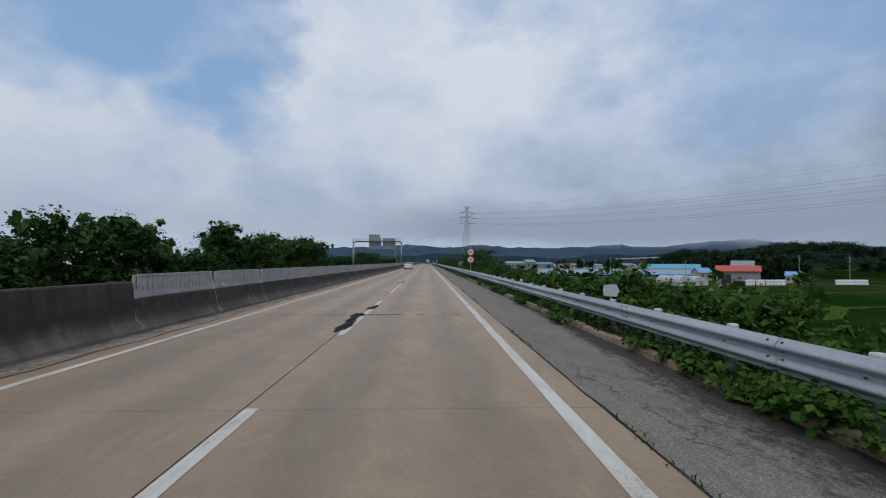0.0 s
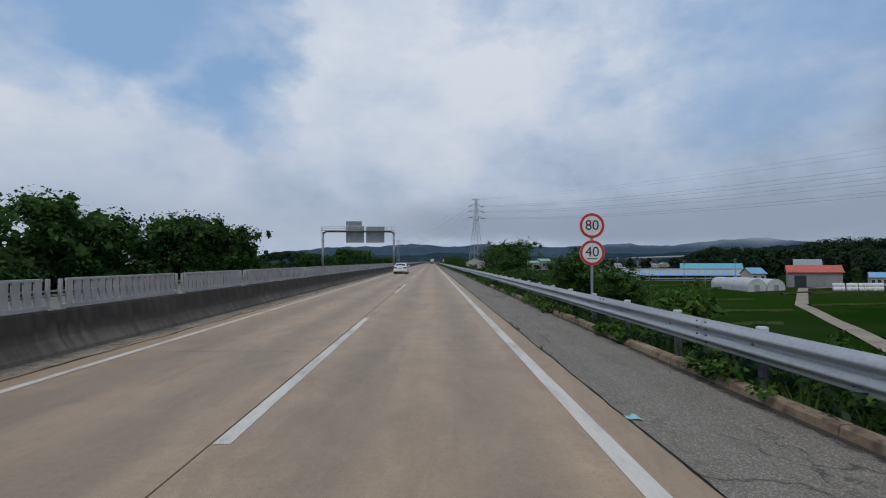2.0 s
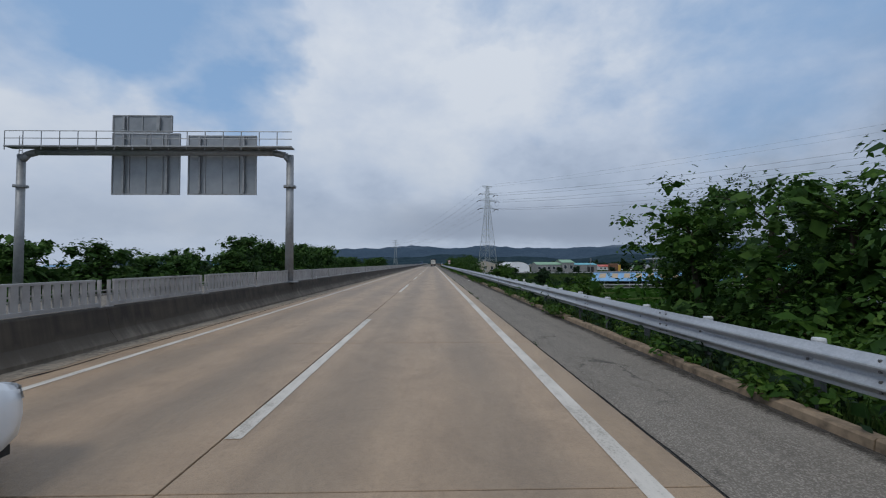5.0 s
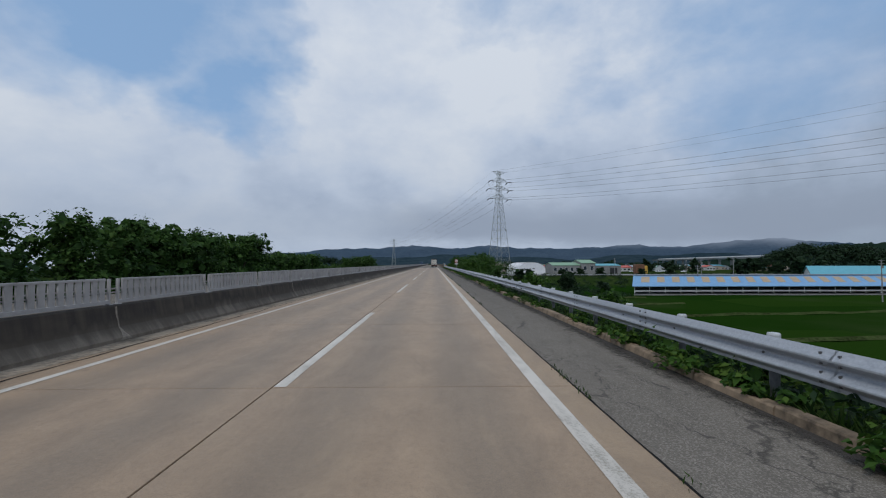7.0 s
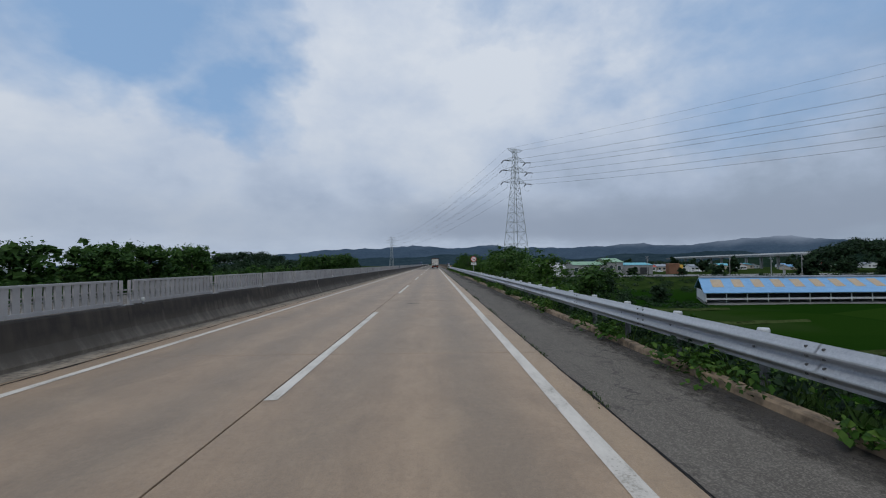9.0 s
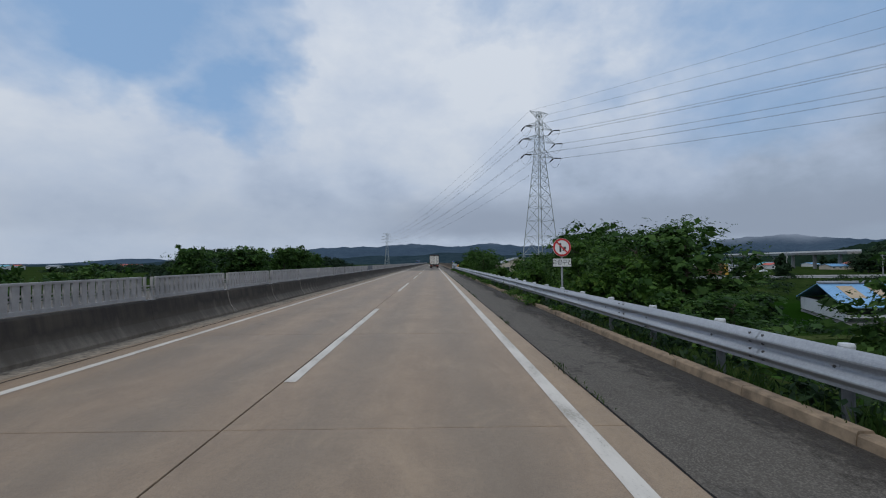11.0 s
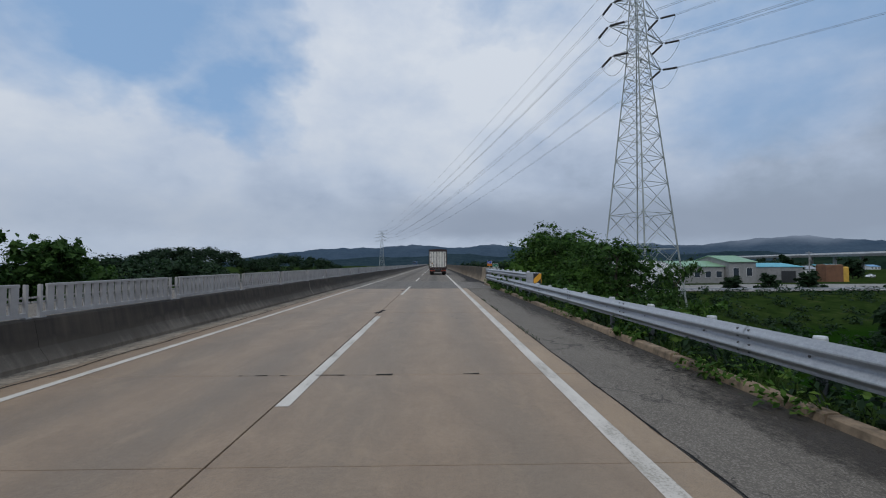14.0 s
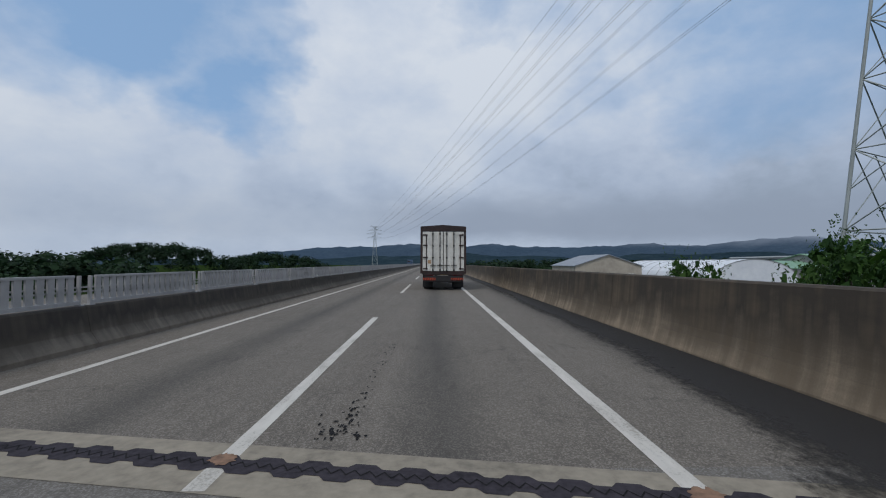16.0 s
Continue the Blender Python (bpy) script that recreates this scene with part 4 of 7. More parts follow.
# ---- signs ----
MAT_WHITE = simple("white_sign_film", (0.72, 0.72, 0.70), 0.05, 10, 0.4)
MAT_RED = simple("red_sign_film", (0.52, 0.03, 0.03), 0.08, 10, 0.4)
MAT_BLUE = simple("blue_sign_film", (0.03, 0.09, 0.42), 0.08, 10, 0.4)
MAT_GREY_POST = simple("grey_post_steel", (0.30, 0.31, 0.32), 0.12, 5, 0.55, 0.4)


def disc(r, y0, y1, z, n=36, x=0.0):
    return Shape().lathe([(0.0, y0), (r, y0), (r, y1), (0.0, y1)], (x, 0, z), (0, 1, 0), n)


def ring(r0, r1, y, z, n=40):
    a = [(r1 * math.cos(2 * math.pi * k / n), y, z + r1 * math.sin(2 * math.pi * k / n)) for k in range(n)]
    b = [(r0 * math.cos(2 * math.pi * k / n), y, z + r0 * math.sin(2 * math.pi * k / n)) for k in range(n)]
    return Shape().loft([a, b], True, False)


def round_plate(parent, z, r, number="", underline=False):
    p = part("sign_plate", disc(r, -0.004, 0.004, z), MAT_WHITE, parent)
    part("red_ring", ring(r * 0.78, r * 0.985, -0.008, z), MAT_RED, p)
    if number:
        part("number", Shape().add_text(number, r * 1.12, pose(0, -0.008, z + (0.02 if underline else 0.0), 90, 0, 0)), MAT_BLACK, p, "black numerals " + number)
    if underline:
        part("underline", Shape().box(-r * 0.45, r * 0.45, -0.010, -0.006, z - r * 0.50, z - r * 0.43), MAT_BLACK, p)
    return p


def speed_sign():
    s = thing("speed_sign", (5.5, 53.57, -0.25), "round speed limit signs on one grey post behind the guardrail", "road sign")
    part("post", Shape().tube((0, 0.04, -0.5), (0, 0.04, 3.5), 0.045, 0.045, 12), MAT_GREY_POST, s)
    round_plate(s, 3.13, 0.42, "80")
    round_plate(s, 2.23, 0.42, "40", True)


speed_sign()


def no_entry_for_walkers():
    s = thing("warning_sign", (5.37, 233.6, -0.2), "round red-ringed sign over a white plate with black letters", "road sign")
    part("post", Shape().tube((0, 0.04, -0.8), (0, 0.04, 2.8), 0.04, 0.04, 12), MAT_GREY_POST, s)
    p = round_plate(s, 2.45, 0.36)
    part("symbol", Shape().box(-0.10, -0.03, -0.009, -0.006, 2.27, 2.62).box(0.02, 0.17, -0.009, -0.006, 2.32, 2.36).box(0.06, 0.16, -0.009, -0.006, 2.38, 2.47), MAT_BLACK, p)
    bar = Shape().poly([(-0.24, -0.011, 2.65), (-0.20, -0.011, 2.69), (0.25, -0.011, 2.25), (0.21, -0.011, 2.21)])
    part("red_bar", bar, MAT_RED, p)
    q = part("text_plate", Shape().box(-0.36, 0.36, -0.008, 0.004, 1.69, 2.01), MAT_WHITE, s)
    part("letters", Shape().add_text("\uad50\ub7c9\uad6c\uac04", 0.22, pose(0, -0.012, 1.85, 90, 0, 0)), MAT_BLACK, q, "black letters")
    part("border", Shape().box(-0.345, 0.345, -0.0105, -0.0085, 1.705, 1.715).box(-0.345, 0.345, -0.0105, -0.0085, 1.985, 1.995), MAT_BLACK, q)


no_entry_for_walkers()


def bridge_name():
    s = thing("bridge_sign", (4.66, 312.32, 0.0), "blue name plate over an orange plate behind the guardrail end", "road sign")
    part("post", Shape().tube((0, 0.03, -0.9), (0, 0.03, 1.86), 0.026, 0.026, 10), MAT_GREY_POST, s)
    a = part("name_plate", Shape().box(-0.20, 0.20, -0.006, 0.006, 1.695, 1.90, 0.002), MAT_BLUE, s)
    part("rim", Shape().box(-0.20, 0.20, -0.009, -0.0065, 1.695, 1.703).box(-0.20, 0.20, -0.009, -0.0065, 1.892, 1.90).box(-0.20, -0.192, -0.009, -0.0065, 1.703, 1.892).box(0.192, 0.20, -0.009, -0.0065, 1.703, 1.892), MAT_WHITE, a, "white painted rim")
    part("letters", Shape().add_text("\uadc0 \uc0b0 \uad50", 0.118, pose(0, -0.010, 1.798, 90, 0, 0)), MAT_WHITE, a, "white letters")
    b = part("lower_plate", Shape().box(-0.19, 0.19, -0.006, 0.006, 1.49, 1.68, 0.002), MAT_ORANGE, s)
    part("letters", Shape().add_text("\uc810\uac80\ub85c", 0.132, pose(0, -0.010, 1.585, 90, 0, 0)), MAT_DARK_RED, b, "dark letters")
    e = thing("distance_post", (4.66, 308.75, 0.0), "small green and white distance plate on a post behind the guardrail", "road sign")
    part("post", Shape().tube((0, 0.03, -1), (0, 0.03, 1.62), 0.026, 0.026, 10), MAT_GREY_POST, e)
    plate = part("plate", Shape().box(-0.215, 0.215, -0.006, 0.006, 1.255, 1.675, 0.004), MAT_PLATE_DULL, e)
    field = part("field", Shape().box(-0.18, 0.19, -0.010, -0.0065, 1.455, 1.645), MAT_GREEN, plate, "green upper field")
    part("digit", Shape().add_text("1", 0.19, pose(0.04, -0.013, 1.552, 90, 0, 0)), MAT_WHITE, field, "white digit")
    for k in range(2):
        part("bar", Shape().box(0.0, 0.15, -0.010, -0.0065, 1.29 + 0.085 * k, 1.335 + 0.085 * k), MAT_BLACK, plate, "dark bar")


def plaque():
    b = thing("bridge_plaque", (4.692, 314.95, 1.09), "small weathered grey metal plaque on the bridge parapet", "plaque")
    part("plate", Shape().box(-0.008, 0.012, -0.15, 0.15, -0.13, 0.13, 0.004), MAT_PLAQUE, b)
    for k in range(4):
        part("bar", Shape().box(-0.011, -0.0085, -0.11, 0.11 - 0.05 * (k % 2), 0.07 - 0.05 * k, 0.09 - 0.05 * k), MAT_BLACK, b)


MAT_PLAQUE = simple("weathered_plaque_metal", (0.13, 0.14, 0.12), 0.3, 12, 0.6, 0.4)
plaque()
MAT_PLATE_DULL = simple("dull_white_film", (0.42, 0.44, 0.40), 0.08, 10, 0.5)
MAT_ORANGE = simple("deep_orange_film", (0.72, 0.23, 0.015), 0.1, 15, 0.4)
MAT_DARK_RED = simple("dark_red_film", (0.16, 0.02, 0.02), 0.05, 10, 0.4)
MAT_GREEN = simple("green_sign_film", (0.015, 0.15, 0.085), 0.08, 10, 0.4)
bridge_name()


def rear_board():
    b = thing("marker_board", (5.2, 12.5, -0.2), "blank pale back of a six-sided marker board in weeds", "road sign")
    pts = [(-0.20, -0.15), (0.14, -0.17), (0.22, -0.02), (0.15, 0.16), (-0.19, 0.15), (-0.23, 0.0)]
    part("board", Shape().loft([[(x, 0.0, 1.14 + z) for x, z in pts], [(x, 0.015, 1.14 + z) for x, z in pts]]), MAT_CAP, b)
    part("post", Shape().tube((0, 0.04, -0.3), (0, 0.04, 1.2), 0.03, 0.03, 8), MAT_GREY_POST, b)


rear_board()


def gantry():
    """Sign bridge over the opposite carriageway, seen from behind."""
    g = thing("sign_gantry", (0, 119.5, 0), "grey steel sign gantry over the opposite carriageway, seen from behind", "gantry")
    for x in (-19.7, -6.8):
        z0 = -0.6 if x < -10 else 0.8
        part("column", Shape().tube((x, 0, z0), (x, 0, 7.0), 0.20, 0.17, 16), MAT_GREY_POST, g, "", (0, 0, 0), True)
        part("flange", Shape().tube((x, 0, 5.4), (x, 0, 5.5), 0.30, 0.30, 16), MAT_GREY_POST, g)
        part("base_plate", Shape().box(x - 0.35, x + 0.35, -0.35, 0.35, z0 - 0.02, z0 + 0.03, 0.01), MAT_GREY_POST, g)
    pts = [(-19.7, 6.7), (-19.4, 7.0), (-18.95, 7.12), (-7.6, 7.12), (-7.05, 7.0), (-6.8, 6.7)]
    beam = Shape()
    for (x0, z0), (x1, z1) in zip(pts, pts[1:]):
        beam.tube((x0, 0, z0), (x1, 0, z1), 0.16, 0.16, 12)
    part("beam", beam, MAT_GREY_POST, g, "", (0, 0, 0), True)
    rail = Shape()
    for z in (7.30, 7.65, 8.0):
        rail.tube((-20.0, -0.55, z), (-6.55, -0.55, z), 0.022, 0.022, 6)
    x = -20.0
    while x < -6.45:
        rail.tube((x, -0.55, 7.1), (x, -0.55, 8.0), 0.022, 0.022, 6)
        x += 0.85
    part("handrail", rail, MAT_GREY_POST, g)
    part("walkway", Shape().box(-20.0, -6.55, -0.6, -0.10, 7.24, 7.28), MAT_GREY_POST, g)
    lad = Shape()
    for x in (-20.1, -19.95):
        lad.tube((x, 0.3, 1.5), (x, 0.3, 8.0), 0.02, 0.02, 6)
    for k in range(20):
        lad.tube((-20.1, 0.3, 1.7 + 0.31 * k), (-19.95, 0.3, 1.7 + 0.31 * k), 0.015, 0.015, 6)
    part("ladder", lad, MAT_FENCE, g)
    for x0, x1, z0, z1 in ((-15.6, -12.3, 5.1, 8.15), (-11.9, -8.55, 5.1, 8.05), (-15.6, -12.7, 8.2, 9.05)):
        s = part("sign_back", Shape().box(x0, x1, 0.30, 0.36, z0, z1, 0.01), MAT_SIGN_BACK, g, "dull grey aluminium sign back")
        rib = Shape()
        for k in range(5):
            x = x0 + (x1 - x0 - 0.05) * k / 4
            rib.box(x, x + 0.05, 0.26, 0.298, z0, z1)
        rib.box(x0 + 0.06, x1 - 0.06, 0.265, 0.298, z0, z0 + 0.06).box(x0 + 0.06, x1 - 0.06, 0.265, 0.298, z1 - 0.06, z1)
        part("rib", rib, MAT_GREY_POST, s)
        for x in (x0 + 0.6, x1 - 0.6):
            part("bracket", Shape().box(x - 0.05, x + 0.05, 0.16, 0.258, z0 + 0.1, z1 - 0.1), MAT_GREY_POST, s)


MAT_SIGN_BACK = simple("grey_aluminium_sheet", (0.27, 0.29, 0.31), 0.12, 2.0, 0.5, 0.4)
gantry()


# ---- pylons and cables ----


def pylon(at, label, foot, top_z, scale=1.0, turn=0.0):
    """A lattice tower with three pairs of arms; heights counted from the road."""
    p = thing("power_pylon", at, label, "pylon", "power pylons")
    p.rotation_euler = (0, 0, turn)
    H = top_z - at[2]
    r = 0.108 * scale

    def half(z):
        k = z / (H * 0.76)
        return foot * (1 - k) + 1.15 * scale * k if k < 1 else max(0.55 * scale, 1.15 * scale - (k - 1) * 2.0 * scale)

    levels = [0.0]
    step = H * 0.130
    while levels[-1] < H * 0.985:
        levels.append(min(H, levels[-1] + step))
        step = max(H * 0.036, step * 0.86)
    corner = ((1, 1), (-1, 1), (-1, -1), (1, -1))
    for cx, cy in corner:
        leg = Shape().loft([[(cx * half(a) + math.cos(k * 1.0472) * r * (1.25 - 0.6 * a / H), cy * half(a) + math.sin(k * 1.0472) * r * (1.25 - 0.6 * a / H), a) for k in range(6)] for a in levels])
        part("leg", leg, MAT_PYLON, p)
    brace = Shape()
    for i, (a, b) in enumerate(zip(levels, levels[1:])):
        ha, hb = half(a), half(b)
        for (ax, ay), (bx, by) in zip(corner, corner[1:] + corner[:1]):
            brace.tube((ax * ha, ay * ha, a), (bx * hb, by * hb, b), r * 0.42, r * 0.42, 4)
            brace.tube((bx * ha, by * ha, a), (ax * hb, ay * hb, b), r * 0.42, r * 0.42, 4)
            brace.tube((ax * hb, ay * hb, b), (bx * hb, by * hb, b), r * 0.42, r * 0.42, 4)
            if i < 3:
                m = (a + b) / 2
                hm = half(m)
                mx, my = (ax + bx) / 2, (ay + by) / 2
                brace.tube((ax * hm, ay * hm, m), (mx * hb, my * hb, b), r * 0.36, r * 0.36, 4)
                brace.tube((bx * hm, by * hm, m), (mx * hb, my * hb, b), r * 0.36, r * 0.36, 4)
    part("bracing", brace, MAT_PYLON, p)
    tips = []
    for f, reach in ((0.765, 5.3), (0.845, 5.9), (0.915, 5.0), (1.0, 3.4)):
        reach *= 1.45 if scale < 1 else 1.0
        z = H * f
        reach *= scale
        for side in (-1, 1):
            arm = Shape()
            h = half(z)
            tip = (side * reach, 0, z - 0.1)
            for dy in (-1, 1):
                arm.tube((side * h, dy * h, z), tip, r * 0.6, r * 0.5, 5)
                arm.tube((side * h, dy * h, z + (1.7 if f < 1 else -1.6) * scale), tip, r * 0.5, r * 0.5, 5)
                arm.tube((side * (h + reach) * 0.5, dy * h * 0.5, z - 0.05), (side * h, dy * h, z + (1.7 if f < 1 else -1.6) * scale), r * 0.4, r * 0.4, 4)
            arm.tube((side * (h + reach) * 0.5, h * 0.5, z - 0.05), (side * (h + reach) * 0.5, -h * 0.5, z - 0.05), r * 0.4, r * 0.4, 4)
            part("cross_arm", arm, MAT_PYLON, p)
            tips.append((side, f, tip))
    return p, tips


def sagging(a, b, sag, r, n=40):
    a, b = Vector(a), Vector(b)
    pts = []
    for i in range(n + 1):
        k = i / n
        p = a.lerp(b, k)
        p.z -= sag * 4 * k * (1 - k)
        pts.append(p)
    side = (b - a).cross(Vector((0, 0, 1))).normalized()
    rings = []
    for p in pts:
        rings.append([p + (side * math.cos(2 * math.pi * k / 5) + Vector((0, 0, 1)) * math.sin(2 * math.pi * k / 5)) * r for k in range(5)])
    return Shape().loft(rings)


PYLON_AT = Vector((31.0, 340.6, -9.4))
main_pylon, TIPS = pylon(PYLON_AT, "tall pale steel lattice power pylon beside the motorway", 4.6, 44.9, 1.0, radians(25))
far_pylon, FAR_TIPS = pylon(Vector((-50.0, 690.0, -9.0)), "distant grey steel lattice power pylon", 2.8, 33.0, 0.85, radians(10))


def place_of(ob, q):
    return ob.location + Euler(ob.rotation_euler).to_matrix() @ Vector(q)


BACK = Vector((236.0, 68.0, 0.0))
for (side, f, tip), (_, _, ftip) in zip(TIPS, FAR_TIPS):
    a = place_of(main_pylon, tip)
    b = place_of(far_pylon, ftip)
    back = BACK + Vector((side * 5.0, side * 3.5, a.z + 1.0))
    top = f > 0.99
    wire_label = "thin twin power cable hanging between pylons"
    for target, sag in ((b, 6.5), (back, 8.0)):
        d = (target - a).normalized()
        if top:
            tagged(new("power_cable", sagging(a, target, sag * 0.8, 0.022).mesh("power_cable", MAT_WIRE)), "thin earth wire hanging between pylon tops", "cable", "power cables")
            continue
        e = a + d * 2.6 + Vector((0, 0, -0.5))
        rings = []
        u = d.orthogonal().normalized()
        w = d.cross(u)
        for k in range(25):
            c = a.lerp(e, 0.10 + k * 0.035) - main_pylon.location
            r = 0.19 if k % 2 else 0.11
            rings.append([c + (u * math.cos(2 * math.pi * q / 8) + w * math.sin(2 * math.pi * q / 8)) * r for q in range(8)])
        ins = Shape().loft(rings)
        io = part("insulator", ins, MAT_INSUL, main_pylon, "dark ribbed insulator string")
        io.matrix_parent_inverse = Matrix.Rotation(-main_pylon.rotation_euler.z, 4, "Z")
        for off in (-0.2, 0.2):
            w = d.cross(Vector((0, 0, 1))).normalized() * off
            tagged(new("power_cable", sagging(e + w, target + w, sag, 0.019).mesh("power_cable", MAT_WIRE)), wire_label, "cable", "power cables")
    if not top:
        e1 = a + (b - a).normalized() * 2.6 + Vector((0, 0, -0.5))
        e2 = a + (back - a).normalized() * 2.6 + Vector((0, 0, -0.5))
        jl = sagging(e1 - main_pylon.location, e2 - main_pylon.location, 2.2, 0.03, 14)
        jo = part("jumper_loop", jl, MAT_WIRE, main_pylon)
        jo.matrix_parent_inverse = Matrix.Rotation(-main_pylon.rotation_euler.z, 4, "Z")

# ---- buildings of the valley ----
MAT_WALL_GREY = simple("grey_block_wall", (0.24, 0.24, 0.235), 0.15, 1.2, 0.85)
MAT_WALL_WHITE = simple("pale_panel_wall", (0.62, 0.63, 0.62), 0.1, 0.8, 0.7)
MAT_WALL_TAN = simple("tan_plaster_wall", (0.42, 0.37, 0.30), 0.12, 0.8, 0.85)
# near-black that stands in for the shade inside openings
MAT_DARK = simple("painted_opening_shade", (0.025, 0.026, 0.028), 0.2, 2, 0.6)
MAT_ROOF_BLUE = ribbed("blue_sheet_roof", (0.13, 0.30, 0.52), (0.20, 0.40, 0.62), 0.8, 0)
MAT_ROOF_TEAL = ribbed("teal_sheet_roof", (0.08, 0.34, 0.42), (0.12, 0.42, 0.50), 0.8, 0)
MAT_ROOF_ORANGE = ribbed("faded_orange_sheet_roof", (0.38, 0.27, 0.16), (0.48, 0.36, 0.22), 0.8, 0)
MAT_ROOF_RED = ribbed("red_sheet_roof", (0.42, 0.06, 0.035), (0.55, 0.10, 0.06), 0.5, 0)
MAT_ROOF_GREEN = ribbed("green_sheet_roof", (0.16, 0.30, 0.18), (0.24, 0.40, 0.26), 0.7, 0)
MAT_ROOF_GREY = ribbed("grey_sheet_roof", (0.20, 0.22, 0.25), (0.30, 0.32, 0.35), 0.6, 0)
MAT_FILM = simple("white_greenhouse_film", (0.44, 0.46, 0.46), 0.1, 0.7, 0.4)
MAT_HALL = ribbed("white_sheet_hall", (0.66, 0.68, 0.70), (0.78, 0.79, 0.80), 1.2, 0)
MAT_BALE = simple("white_bale_wrap", (0.74, 0.75, 0.74), 0.08, 2, 0.35)
MAT_WINDOW = simple("dark_window_glass", (0.03, 0.04, 0.05), 0.1, 2, 0.15)
MAT_BANK = simple("grassy_earth_bank", (0.042, 0.058, 0.020), 0.4, 2.0, 1.0, 0, 0.6, 0.0)
MAT_DIRT = simple("pale_dirt_track", (0.27, 0.23, 0.17), 0.2, 1.5, 0.95)


def slant(ob, k):
    """Lean a building's plan along its slanted plot."""
    for me in {c.data for c in ob.children_recursive}:
        for v in me.vertices:
            v.co.x += k * v.co.y


def gable(name, label, x0, x1, y0, y1, z0, eave, ridge, wall, roof, along="x", over=0.5, windows=0, door=None, category="building", group=""):
    """A house with walls, a two-sided roof that has thickness, and openings on the side that faces the road."""
    h = thing(name, ((x0 + x1) / 2, (y0 + y1) / 2, z0), label, category, group)
    w, d = (x1 - x0) / 2, (y1 - y0) / 2
    e, r = eave - z0, ridge - z0
    body = Shape().box(-w, w, -d, d, -1.0, e)
    if along == "x":
        body.loft([[(-w, -d, e), (-w, d, e), (-w, 0, r)], [(w, -d, e), (w, d, e), (w, 0, r)]])
    else:
        body.loft([[(-w, -d, e), (w, -d, e), (0, -d, r)], [(-w, d, e), (w, d, e), (0, d, r)]])
    part("wall", body, wall, h)
    t = 0.18
    for side in (-1, 1):
        if along == "x":
            k = (r - e) / d
            a, b = (side * (d + over), e - over * k), (0.0, r)
            rows = [[(-w - over, a[0], a[1] + 0.02), (w + over, a[0], a[1] + 0.02)], [(-w - over, b[0], b[1] + 0.02), (w + over, b[0], b[1] + 0.02)],
                    [(-w - over, b[0], b[1] + t), (w + over, b[0], b[1] + t)], [(-w - over, a[0], a[1] + t), (w + over, a[0], a[1] + t)]]
        else:
            k = (r - e) / w
            a, b = (side * (w + over), e - over * k), (0.0, r)
            rows = [[(a[0], -d - over, a[1] + 0.02), (a[0], d + over, a[1] + 0.02)], [(b[0], -d - over, b[1] + 0.02), (b[0], d + over, b[1] + 0.02)],
                    [(b[0], -d - over, b[1] + t), (b[0], d + over, b[1] + t)], [(a[0], -d - over, a[1] + t), (a[0], d + over, a[1] + t)]]
        ring_ = [[rw[0] for rw in rows], [rw[1] for rw in rows]]
        part("roof", Shape().loft(ring_), roof, h)
    for i in range(windows):
        x = -w + 2 * w * (i + 0.5) / windows
        ww = min(0.9, 0.6 * w / windows)
        win = part("window", Shape().box(x - ww - 0.08, x + ww + 0.08, -d - 0.06, -d + 0.02, e * 0.35 - 0.08, e * 0.72 + 0.08), MAT_WALL_WHITE, h)
        part("pane", Shape().box(x - ww, x + ww, -d - 0.075, -d - 0.055, e * 0.35, e * 0.72), MAT_WINDOW, win)
    if door:
        # a flat dark panel paints the shade of the open doorway
        part("door", Shape().box(door - 2.4, door + 2.4, -d - 0.07, -d + 0.02, -0.2, e * 0.75), MAT_DARK, h, "open doorway, its shade painted on a dark panel")
    return h


